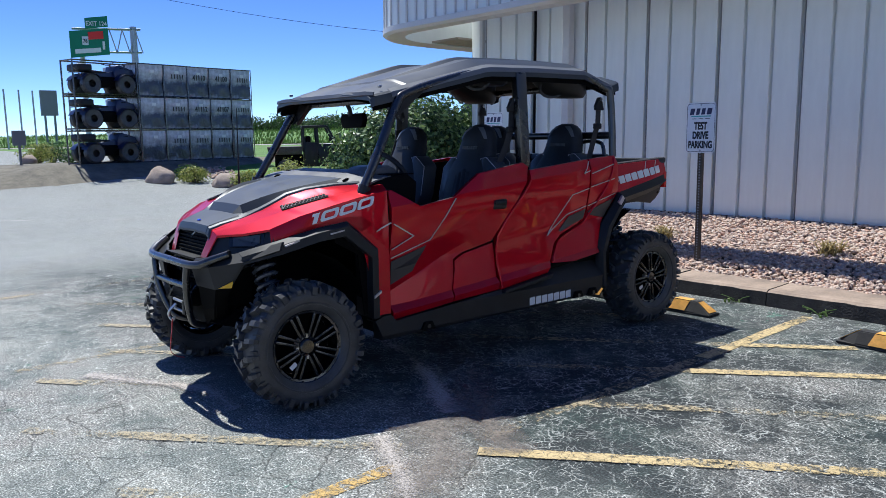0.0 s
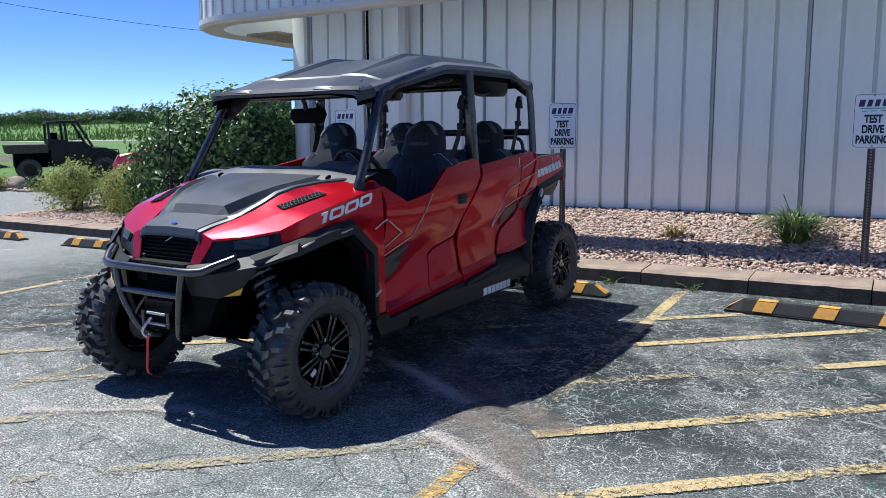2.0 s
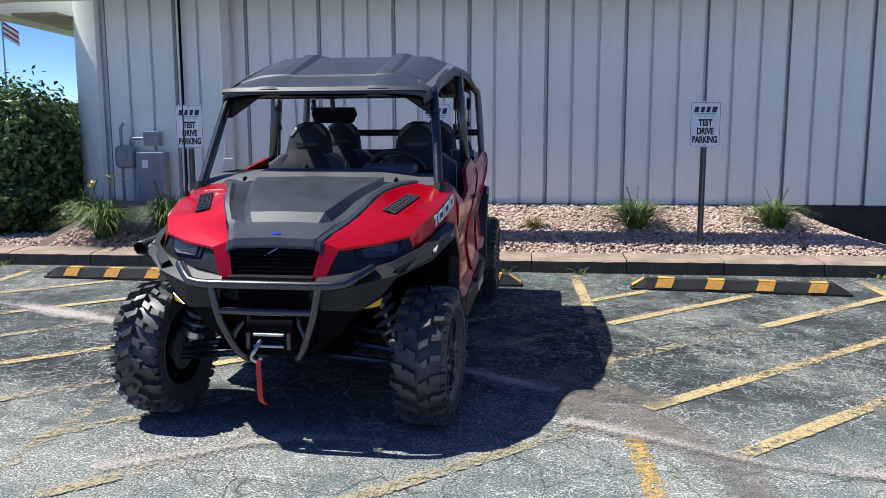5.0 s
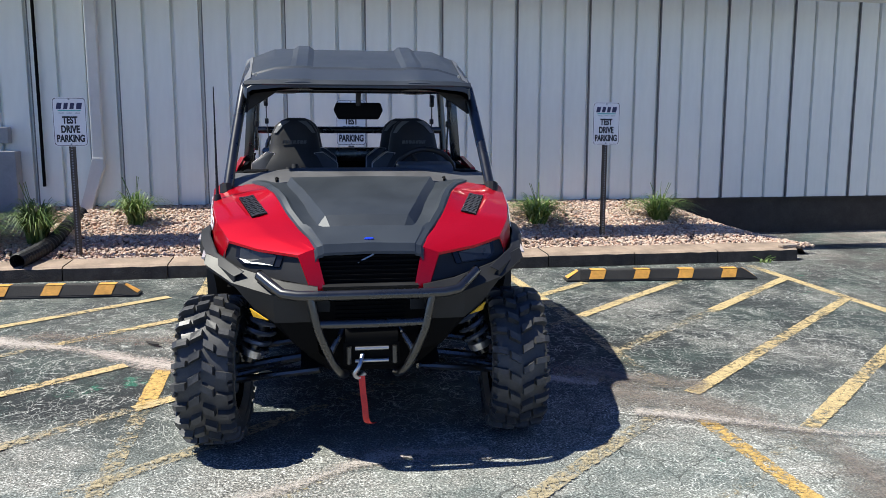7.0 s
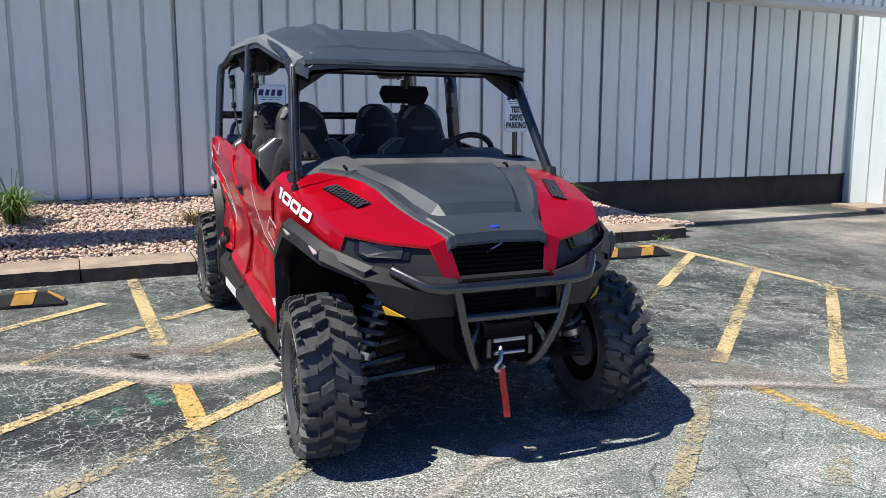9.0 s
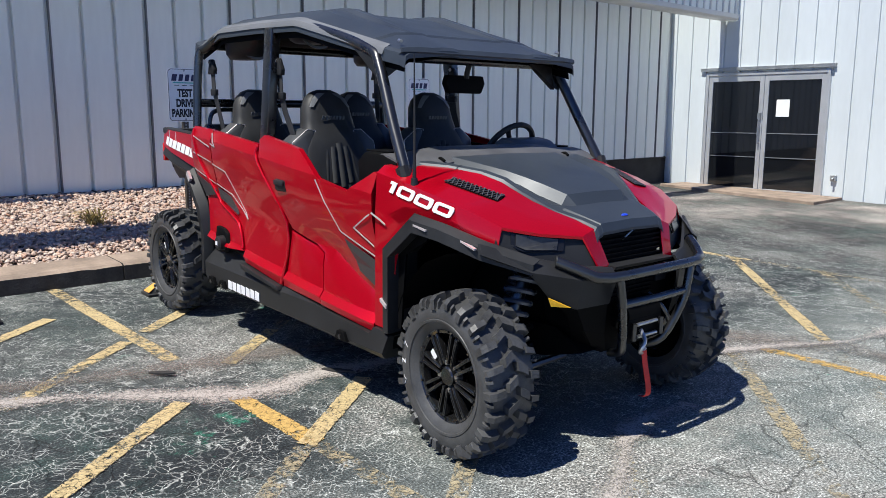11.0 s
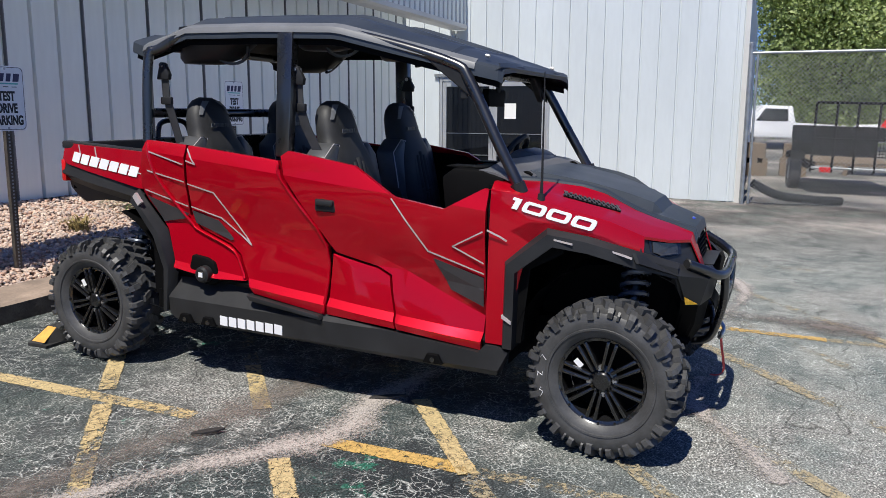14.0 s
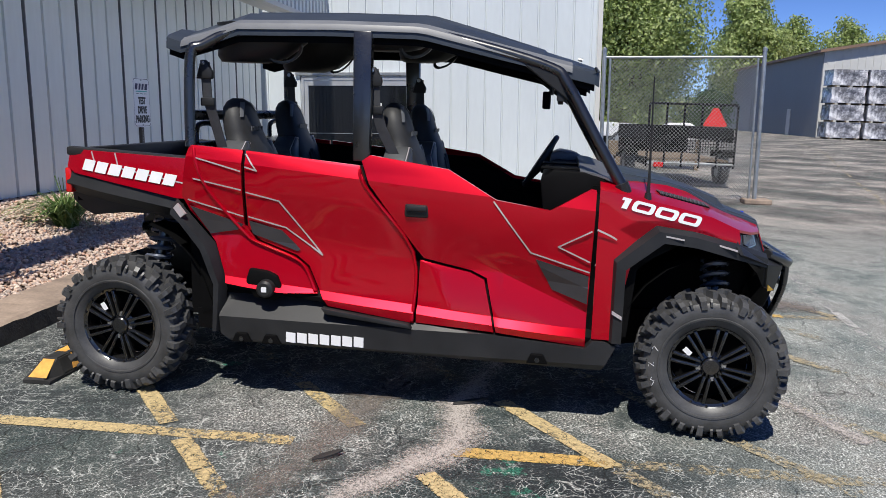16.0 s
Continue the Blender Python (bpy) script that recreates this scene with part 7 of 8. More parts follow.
for i, (x, y, r, h, n, fl) in enumerate(((-7.85, 6.62, 0.58, 0.6, 420, 6), (-7.2, 6.8, 0.5, 0.58, 360, 0), (-6.35, 7.3, 0.4, 0.5, 200, 0), (-8.3, 7.1, 0.45, 0.5, 200, 0), (-1.92, 7.1, 0.58, 0.45, 300, 0), (-0.42, 7.15, 0.52, 0.43, 260, 0))):
    lily(x, y, bed_z(x, y) - 0.02, r, h, n, 40 + i, fl)
lily(-3.05, 7.05, bed_z(-3.05, 7.05), 0.2, 0.2, 60, 60, 0, "dry", "dry yellowed grass tuft in the gravel")
lily(-4.75, 7.05, bed_z(-4.75, 7.05), 0.22, 0.2, 60, 61, 0, "dry", "dry yellowed grass tuft in the gravel")
for x in (-2.62, -3.3, -8.6, 0.2):
    lily(x, 5.93, 0, 0.06, 0.06, 14, int(70 + x), 0, "blade", "small weed sprouting at the kerb")


def tree(x, y, z, trunk_h, lumps, n, size, seed, mat="tree_leaf", label="tall leafy green tree"):
    root = thing("tree", None, None, label, "tree", m=Matrix.Translation((x, y, z)))
    b = bmesh.new()
    rng = random.Random(seed)
    top = max(l[2] for l in lumps)
    tube(b, [(0, 0, 0), (0.1, 0.05, trunk_h), (0.0, 0.1, top)], 0.2, 8, True, [0.035 * top, 0.026 * top, 0.008 * top])
    for lx, ly, lz, rx, ry, rz in lumps:
        tube(b, [(0.05, 0.05, trunk_h * rng.uniform(0.7, 1.2)), (lx * 0.5, ly * 0.5, (trunk_h + lz) / 2), (lx, ly, lz)], 0.1, 6, True, [0.016 * top, 0.01 * top, 0.003 * top])
    part("trunk", b, "bark", root)
    p, u = lumps_cloud(lumps, n, seed, 0.5, 0.3)
    v, f = leaves(p, u, size, seed, 1.5)
    part("crown", quad_mesh(v, f, mat), None, root)


def crown_lumps(h0, h1, r, n, seed):
    rng = random.Random(seed)
    out = []
    for i in range(n):
        t = (i + 0.5) / n
        zz = h0 + (h1 - h0) * t
        w = r * math.sin(math.pi * (0.22 + 0.7 * t)) ** 0.8
        a = rng.uniform(0, 6.28)
        q = w * rng.uniform(0.2, 0.6)
        s = w * rng.uniform(0.45, 0.65)
        out.append((q * math.cos(a), q * math.sin(a), zz, s, s, s * rng.uniform(0.7, 0.95)))
    return out


tree(31.2, -1.2, 0, 1.5, crown_lumps(1.4, 11.0, 4.0, 70, 5), 90000, 0.115, 5)
tree(104, -24.5, 0, 3.0, crown_lumps(4, 18, 5.0, 40, 6), 30000, 0.32, 6)
tree(124, -36, 0, 3.0, crown_lumps(5, 17, 5.5, 18, 7), 12000, 0.3, 7)
tree(126, -45, 0, 3.0, crown_lumps(5, 17, 6.0, 18, 8), 12000, 0.3, 8)
tree(128, -54, 0, 3.0, crown_lumps(5, 16, 6.0, 16, 18), 9000, 0.3, 18)
tree(70, -6, 0, 2.0, crown_lumps(1.0, 5.0, 4.0, 12, 9), 9000, 0.18, 9)
tree(82, -15, 0, 1.5, crown_lumps(0.6, 4.0, 4.0, 12, 19), 9000, 0.18, 19, "leaf_dark", "low dark green tree at the yard edge")

# far tree line beyond the field
rng = np.random.default_rng(77)
lumps = []
for i in range(52, 150):
    t = i / 149
    cx, cy = -235 + 150 * t + rng.normal() * 5, 10 + 225 * t + rng.normal() * 5
    h = 2.7 + 0.9 * math.sin(i * 0.7) + rng.uniform(-0.8, 1.2)
    lumps.append((cx, cy, 3 + h * 0.45, 4.5, 4.5, h * 0.62))
p, u = lumps_cloud(lumps, 110000, 78, 0.5, 0.2)
v, f = leaves(p, u, 0.42, 79, 1.1)
thing("tree_line", quad_mesh(v, f, "leaf_dark"), None, "distant green woods beyond the field", "woods", kind="stuff")

# grassy bank on the far side of the road
b = bmesh.new()
rows = []
for s in range(-260, 330, 10):
    row = []
    for w, z in ((11, 0.6), (14, 0.9), (24, 1.8), (36, 2.6), (80, 3.0), (260, 4.0)):
        q = RA + rd * s + rn * w
        row.append((q.x, q.y, z + 0.25 * math.sin(s * 0.13 + w)))
    rows.append(row)
loft(b, rows)
thing("grass_bank", b, "lawn", "long green grass on a highway bank", "grass", kind="structure", smooth=60)
n = 26000
sv = rng.uniform(-200, 250, n)
wv = 11 + rng.uniform(0, 1, n) ** 1.5 * 30
base = np.stack([RA.x + rd.x * sv + rn.x * wv, RA.y + rd.y * sv + rn.y * wv, np.interp(wv, [11, 14, 24, 36, 41], [0.6, 0.9, 1.8, 2.6, 2.7])], 1)
hh = rng.uniform(0.3, 0.7, (n, 1))
side = np.stack([-np.ones(n) * rn.y, np.ones(n) * rn.x, np.zeros(n)], 1) * 0.12
tip = base + np.stack([rng.normal(size=n) * 0.2, rng.normal(size=n) * 0.2, hh[:, 0]], 1)
v = np.stack([base - side, base + side, tip], 1).reshape(-1, 3)
thing("tall_grass", quad_mesh(v.tolist(), (np.arange(n)[:, None] * 3 + np.array([[0, 1, 2]])).tolist(), "grass"), None, "long uncut roadside grass", "grass", kind="stuff")

# ---------------------------------------------------------------- rocks and shrubs at the lawn edge


def boulder(x, y, z, r, h, seed):
    b = bmesh.new()
    bmesh.ops.create_icosphere(b, subdivisions=3, radius=1.0)
    for q in b.verts:
        k = 1 + 0.22 * noise.noise(q.co * 1.3 + Vector((seed, 0, 0))) + 0.06 * noise.noise(q.co * 5 + Vector((seed, 3, 0)))
        q.co = Vector((q.co.x * r, q.co.y * r * 0.8, max(q.co.z, -0.4) * h)) * k
    thing("boulder", b, "boulder", "rounded tan granite boulder at the lawn edge", "boulder", "boulders", m=Matrix.Translation((x, y, z)), smooth=50)


for x, y, z, r, h, sd in ((-24.4, 9.1, 0.14, 0.52, 0.42, 1), (-22.25, 10.3, 0.04, 0.56, 0.36, 2), (-21.4, 11.25, 0.02, 0.4, 0.28, 3), (-31.2, 6.95, 0.72, 0.34, 0.24, 4)):
    boulder(x, y, max(z, rise(x, y)) + 0.05, r, h, sd)
for i, (x, y, r, h, mat) in enumerate(((-24.0, 10.0, 0.5, 0.5, "leaf_yellow"), (-24.9, 10.2, 0.4, 0.45, "leaf_dark"), (-21.6, 10.6, 0.55, 0.5, "leaf_yellow"), (-19.4, 11.2, 0.5, 0.42, "leaf_yellow"), (-20.3, 11.4, 0.5, 0.4, "leaf"), (-32.1, 7.5, 0.7, 0.8, "leaf_yellow"), (-33.0, 8.2, 0.7, 0.7, "leaf_dark"), (-30.5, 8.4, 0.6, 0.6, "leaf_dark"))):
    z = rise(x, y)
    bush("shrub", [(x, y, z + h * 0.4, r, r, h * 0.5), (x + 0.2, y, z + h * 0.6, r * 0.6, r * 0.6, h * 0.4)], 1100, 0.05, mat, "low shrub at the lawn edge", 90 + i, "shrub", floor=z)

# ---------------------------------------------------------------- rack of crated machines


def make_wrap():
    """Thin cloudy plastic: pale where it hangs free near the top, dark where the machine inside shows through."""
    m, n, l, b = shader("grey_shrink_wrap", (0.3, 0.3, 0.32), 0.25, 0.0, 0.4)
    v = coords(n, l)
    a = noise_tex(n, l, v, 2.2, 5, 0.7)
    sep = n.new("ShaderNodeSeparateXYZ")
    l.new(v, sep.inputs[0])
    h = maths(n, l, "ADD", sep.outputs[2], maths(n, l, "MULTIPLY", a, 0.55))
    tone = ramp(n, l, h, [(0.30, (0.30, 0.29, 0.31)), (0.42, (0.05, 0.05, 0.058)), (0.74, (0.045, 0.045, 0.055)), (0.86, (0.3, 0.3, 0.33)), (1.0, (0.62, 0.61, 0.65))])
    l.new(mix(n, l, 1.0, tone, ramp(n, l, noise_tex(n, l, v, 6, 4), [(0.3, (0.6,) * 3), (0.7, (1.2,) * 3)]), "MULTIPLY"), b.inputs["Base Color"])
    bump(n, l, b, noise_tex(n, l, v, 9, 4), 0.5, 0.05)
    return m


M["wrap"] = make_wrap()
M["pallet_wrap"], pn, pk, pb = shader("silver_pallet_wrap", (0.4, 0.4, 0.42), 0.25, 0.0, 0.4)
pv = coords(pn, pk)
pk.new(ramp(pn, pk, noise_tex(pn, pk, pv, 1.3, 5, 0.75), [(0.34, (0.05, 0.05, 0.057)), (0.46, (0.18, 0.18, 0.2)), (0.55, (0.45, 0.45, 0.48)), (0.66, (0.82, 0.81, 0.82))]), pb.inputs["Base Color"])
bump(pn, pk, pb, noise_tex(pn, pk, pv, 9, 4), 0.5, 0.05)
M["atv_blue"] = shader("dark_blue_plastic", (0.012, 0.02, 0.07), 0.35)[0]
M["car_red"] = shader("plain_red_paint", (0.8, 0.02, 0.035), 0.3, 0.1, 0.8)[0]
M["green_sign"] = grainy("green_sign", (0.0, 0.2, 0.1), 0.08, 1, 8, 0.4, bump_s=0)
M["red_panel"] = shader("orange_red_panel", (0.75, 0.025, 0.02), 0.5)[0]
M["wood"] = grainy("weathered_planks", (0.2, 0.15, 0.1), 0.3, 4, 40, 0.85, bump_s=0.3, stretch=(1, 6, 1))
# One wall metal in two tones, with shade and sunlight put into the colours
M["ware"] = grainy("warehouse_metal", (0.2, 0.215, 0.235), 0.08, 0.2, 2, 0.6, bump_s=0.05)
M["ware_pale"] = grainy("sunlit_warehouse_metal", (0.55, 0.55, 0.53), 0.08, 0.2, 2, 0.6, bump_s=0.05)
M["ware_trim"] = grainy("brown_roof_trim", (0.2, 0.13, 0.09), 0.15, 1, 8, 0.6, bump_s=0)

RK = Vector((-26.6, 6.94, 0.0))
RU = (Vector((-28.2, 14.0, 0)) - RK).normalized()
RANG = math.degrees(math.atan2(RU.y, RU.x))
RZ, TIER = 0.7, 1.11


def rack_pose(u, tier, d=0.0):
    nrm = Vector((-RU.y, RU.x, 0))
    q = RK + RU * u + nrm * d
    return pose(q.x, q.y, RZ + TIER * tier, 0, 0, RANG)


def atv_master():
    root = thing("quad_bike", None, None, "dark quad bike standing in a steel rack", "quad bike", "racked quad bikes")
    b = bmesh.new()
    prism(b, [(-0.85, 0.62), (-0.45, 0.66), (-0.1, 0.62), (0.25, 0.72), (0.5, 0.78), (0.9, 0.68), (0.95, 0.55), (0.55, 0.5), (0.3, 0.35), (-0.3, 0.35), (-0.5, 0.52), (-0.9, 0.52)], -0.2, 0.2, "y", 0.03)
    part("body", b, "atv_blue", root, "dark plastic body", 30)
    b = bmesh.new()
    prism(b, [(-0.55, 0.66), (-0.5, 0.76), (0.1, 0.72), (0.2, 0.66)], -0.14, 0.14, "y", 0.03)
    part("saddle", b, "seat", root, smooth=30)
    b = bmesh.new()
    prism(b, [(0.28, 0.66), (0.34, 0.9), (0.5, 0.96), (0.62, 0.86), (0.98, 0.8), (1.02, 0.6), (0.7, 0.52), (0.3, 0.5)], -0.3, 0.3, "y", 0.04)
    part("front_cowl", b, "atv_blue", root, smooth=30)
    b = bmesh.new()
    box(b, -1.0, -0.5, -0.36, 0.36, 0.7, 0.92, 0.05)
    part("rear_box", b, "plastic", root, smooth=30)
    b = bmesh.new()
    box(b, -0.45, 0.45, -0.25, 0.25, 0.2, 0.55, 0.05)
    part("engine", b, "liner", root, smooth=30)
    b = bmesh.new()
    tube(b, [(0.98, -0.3, 0.4), (1.1, -0.26, 0.5), (1.1, 0.26, 0.5), (0.98, 0.3, 0.4)], 0.022, 6)
    tube(b, [(1.0, -0.2, 0.75), (1.12, -0.2, 0.6), (1.1, -0.2, 0.45)], 0.02, 6)
    tube(b, [(1.0, 0.2, 0.75), (1.12, 0.2, 0.6), (1.1, 0.2, 0.45)], 0.02, 6)
    part("front_guard", b, "tube", root, smooth=40)
    for s in (-1, 1):
        for x in (-0.62, 0.62):
            b = bmesh.new()
            lathe(b, [(0.12, -0.11), (0.28, -0.13), (0.325, -0.09), (0.325, 0.09), (0.28, 0.13), (0.12, 0.11), (0.0, 0.05)], 18, "y")
            bmesh.ops.translate(b, vec=(x, s * 0.38, 0.30), verts=b.verts)
            part("wheel", b, "tyre", root, smooth=30)
            b = bmesh.new()
            arc = [(x + 0.36 * math.cos(radians(a)), 0.32 + 0.34 * math.sin(radians(a))) for a in range(20, 165, 20)]
            loft(b, [[(px, s * 0.18, pz) for px, pz in arc], [(px, s * 0.52, pz - 0.03) for px, pz in arc]])
            part("mudguard", b, "atv_blue", root, smooth=30)
    b = bmesh.new()
    tube(b, [(0.42, 0, 0.7), (0.32, 0, 0.95)], 0.025, 6)
    tube(b, [(0.24, -0.36, 1.0), (0.32, -0.15, 0.95), (0.32, 0.15, 0.95), (0.24, 0.36, 1.0)], 0.014, 6)
    part("handlebar", b, "tube", root)
    for (xa, za), (xb, zb) in (((-0.95, 0.68), (-0.5, 0.7)), ((0.5, 0.84), (0.95, 0.8))):
        b = bmesh.new()
        for y in (-0.3, -0.1, 0.1, 0.3):
            tube(b, [(xa, y, za), (xb, y, zb)], 0.012, 5)
        for x, z in ((xa, za), (xb, zb)):
            tube(b, [(x, -0.32, z), (x, 0.32, z)], 0.012, 5)
        part("luggage_rack", b, "tube", root)
    for piece_ in root.children:
        piece_.data.transform(Matrix.Diagonal((0.98, 1.0, 1.0, 1.0)))
    return root


def rack_frame_master(w, dpt):
    root = thing("steel_crate_frame", None, None, "open black steel shipping frame", "frame", "crate frames")
    for x in (0.0, w):
        for y in (0.0, dpt):
            b = bmesh.new()
            tube(b, [(x, y, 0), (x, y, TIER)], 0.028, 6)
            part("post", b, "tube", root)
    for z in (0.04, TIER - 0.03):
        for a, c in (((0, 0), (w, 0)), ((0, dpt), (w, dpt)), ((0, 0), (0, dpt)), ((w, 0), (w, dpt))):
            b = bmesh.new()
            tube(b, [(*a, z), (*c, z)], 0.024, 6)
            part("rail", b, "tube", root)
    b = bmesh.new()
    tube(b, [(0.02, 0, 0.06), (0.35, 0, 0.4)], 0.015, 5)
    tube(b, [(0.0, 0, TIER * 0.8), (0.3, 0, TIER * 0.5)], 0.015, 5)
    part("brace", b, "tube", root)
    return root


fr = rack_frame_master(2.2, 0.7)
fr.matrix_basis = rack_pose(0.5, 0)
quad = atv_master()
quad.matrix_basis = rack_pose(1.62, 0, 0.4) @ pose(0, 0, 0.06)
for k in (1, 2):
    copy_thing(fr, rack_pose(0.5, k))
    copy_thing(quad, rack_pose(1.62 + 0.03 * k, k, 0.4) @ pose(0, 0, 0.06))


def crate_master():
    root = thing("wrapped_crate", None, None, "steel-framed crate in cloudy grey plastic wrap", "crate", "stacked crates")
    w, dp = 0.945, 2.2
    b = bmesh.new()
    box(b, 0.02, w - 0.02, 0.03, dp, 0.03, TIER - 0.02)
    bmesh.ops.subdivide_edges(b, edges=b.edges[:], cuts=6, use_grid_fill=True)
    for q in b.verts:
        q.co.y += 0.05 * noise.noise(q.co * 4)
        q.co.z -= 0.06 * max(0, noise.noise(q.co * 3)) * (q.co.z > TIER * 0.8)
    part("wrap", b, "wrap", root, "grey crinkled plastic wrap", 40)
    for x in (0.0, w):
        b = bmesh.new()
        tube(b, [(x, 0, 0), (x, 0, TIER)], 0.018, 5)
        part("post", b, "tube", root)
    for z in (0.02, TIER - 0.02):
        b = bmesh.new()
        tube(b, [(0, 0, z), (w, 0, z)], 0.018, 5)
        part("rail", b, "tube", root)
    b = bmesh.new()
    box(b, 0.4, 0.56, -0.06, -0.035, 0.8, 0.9)
    part("label", b, "paper", root)
    return root


def mark_crate(root, words):
    """Marker writing on the wrap: figures where they can be made out, else plain strokes."""
    if words:
        b = lettering(words, 0.26, 0.004, 0, 0.82, 0.006)
        bmesh.ops.transform(b, matrix=pose(0.47, -0.085, 0.62, 90), verts=b.verts)
        for fig in split_letters(b):
            part("figure", fig, "sign_black", root)
        return
    b = bmesh.new()
    for i in range(5):
        box(b, 0.24 + 0.11 * i, 0.28 + 0.11 * i, -0.085, -0.08, 0.62, 0.78)
    part("marker_bars", b, "sign_black", root)


MARKS = (("", "", "", "", ""), ("", "", "41112", "41107", ""), ("", "", "41110", "41100", ""))
crate = crate_master()
crate.matrix_basis = rack_pose(2.75, 0)
crates = [copy_thing(crate, rack_pose(2.75 + 0.965 * c, k, random.uniform(-0.05, 0.05))) for k in range(3) for c in range(5) if (k, c) != (0, 0)]
# a second stack of crates far behind the bush
nrm = Vector((0.6, 0.8, 0))
for c in range(5):
    for k in range(3):
        copy_thing(crate, pose(-38.5 + 0.74 * c, 34.5 + 0.66 * c, 0.7 + TIER * k, 0, 0, 41))
for root, (k, c) in zip(crates, [(k, c) for k in range(3) for c in range(5) if (k, c) != (0, 0)]):
    if c:
        mark_crate(root, MARKS[k][c])
# bank added under the rack, whose height is set to fit the camera's view
bank_n = Vector((-RU.y, RU.x, 0))
rows = []
for u, k in ((-3.5, 0.0), (-0.8, 1.0), (1.5, 1.0), (3.5, 1.0), (6.0, 1.0), (8.4, 1.0), (11.0, 0.0)):
    row = []
    for d, h in ((-2.3, -0.03), (-1.6, 0.2), (-0.9, 0.5), (-0.35, RZ), (1.2, RZ), (4.0, RZ), (7.0, 0.5)):
        q = RK + RU * u + bank_n * d
        row.append((q.x, q.y, h * k + rise(q.x, q.y) * (1 - k) - 0.04 * (1 - k) + 0.002))
    rows.append(row)
b = bmesh.new()
loft(b, rows)
thing("stony_slope", b, "stony", "low stony slope added under the stacked crates", "slope", kind="structure", smooth=60)

# ---------------------------------------------------------------- parked machines


def car_wheel(root, x, y, z, r, w, hub="galv"):
    b = bmesh.new()
    lathe(b, [(r * 0.55, -w / 2), (r * 0.9, -w / 2), (r, -w / 3), (r, w / 3), (r * 0.9, w / 2), (r * 0.55, w / 2)], 20, "y")
    bmesh.ops.translate(b, vec=(x, y, z), verts=b.verts)
    wheel = part("wheel", b, "tyre", root, smooth=30)
    b = bmesh.new()
    lathe(b, [(r * 0.56, -w / 2 + 0.02), (0.0, -w / 2 + 0.03), (0.0, w / 2 - 0.03), (r * 0.56, w / 2 - 0.02)], 14, "y")
    bmesh.ops.translate(b, vec=(x, y, z), verts=b.verts)
    part("rim", b, hub, wheel, smooth=20)


work = thing("cab_utility_vehicle", None, None, "dark utility vehicle with an enclosed glazed cab and cargo box", "vehicle", m=pose(-23.5, 14.1, rise(-23.5, 14.1) + 0.01, 0, 0, 62) @ Matrix.Scale(0.94, 4))
b = bmesh.new()
prism(b, [(-0.4, 0.42), (-0.36, 0.98), (0.7, 1.0), (1.0, 1.04), (1.36, 0.96), (1.58, 0.84), (1.62, 0.6), (1.45, 0.48), (0.75, 0.4)], -0.58, 0.58, "y", 0.05)
part("body", b, "plastic", work, "dark body", 30)
b = bmesh.new()
prism(b, [(-0.42, 1.86), (0.4, 1.88), (0.52, 1.83), (0.5, 1.79), (-0.42, 1.78)], -0.68, 0.68, "y", 0.02)
part("roof", b, "plastic", work, smooth=30)
for s in (-1, 1):
    for p, q in (((-0.38, 0.95), (-0.38, 1.8)), ((0.13, 0.95), (0.1, 1.8)), ((0.88, 1.02), (0.47, 1.8))):
        b = bmesh.new()
        tube(b, [(p[0], s * 0.63, p[1]), (q[0], s * 0.63, q[1])], 0.04, 6)
        part("cab_post", b, "plastic", work)
    for pts in ([(-0.36, 0.5), (-0.36, 1.3), (0.1, 1.26), (0.12, 0.5)], [(0.14, 0.46), (0.13, 1.22), (0.62, 1.2), (0.86, 1.02), (0.84, 0.46)]):
        b = bmesh.new()
        prism(b, pts, s * 0.58, s * 0.66, "y", 0.015)
        part("door", b, "plastic", work, smooth=30)
    b = bmesh.new()
    prism(b, [(0.76, 0.74), (0.86, 1.0), (1.25, 1.0), (1.6, 0.86), (1.66, 0.72), (1.5, 0.78), (1.3, 0.86), (1.0, 0.86)], s * 0.5, s * 0.72, "y", 0.02)
    part("mudguard", b, "plastic", work, smooth=30)
    b = bmesh.new()
    tube(b, [(1.6, s * 0.3, 0.5), (1.74, s * 0.32, 0.62), (1.7, s * 0.32, 0.9), (1.58, s * 0.32, 0.92)], 0.025, 6)
    part("front_guard", b, "tube", work)
    b = bmesh.new()
    box(b, 0.62, 0.72, s * 0.72, s * 0.84, 1.3, 1.45, 0.015)
    part("mirror", b, "plastic", work, smooth=30)
b = bmesh.new()
box(b, -0.4, -0.36, -0.62, 0.62, 0.95, 1.3)
for y in (-0.33, 0.33):
    box(b, -0.3, -0.12, y - 0.2, y + 0.2, 0.95, 1.5, 0.05)
part("bench", b, "liner", work)
b = bmesh.new()
prism(b, [(-1.6, 0.86), (-1.66, 1.14), (-0.44, 1.14), (-0.44, 0.86)], -0.7, 0.7, "y", 0.02)
part("cargo_box", b, "post", work, "brown-black cargo box", 30)
b = bmesh.new()
box(b, -1.4, -0.4, -0.35, 0.35, 0.4, 0.86, 0.04)
part("engine_frame", b, "liner", work)
for x in (-1.0, 1.18):
    for s in (-1, 1):
        car_wheel(work, x, s * 0.6, 0.35, 0.35, 0.26, "plastic")

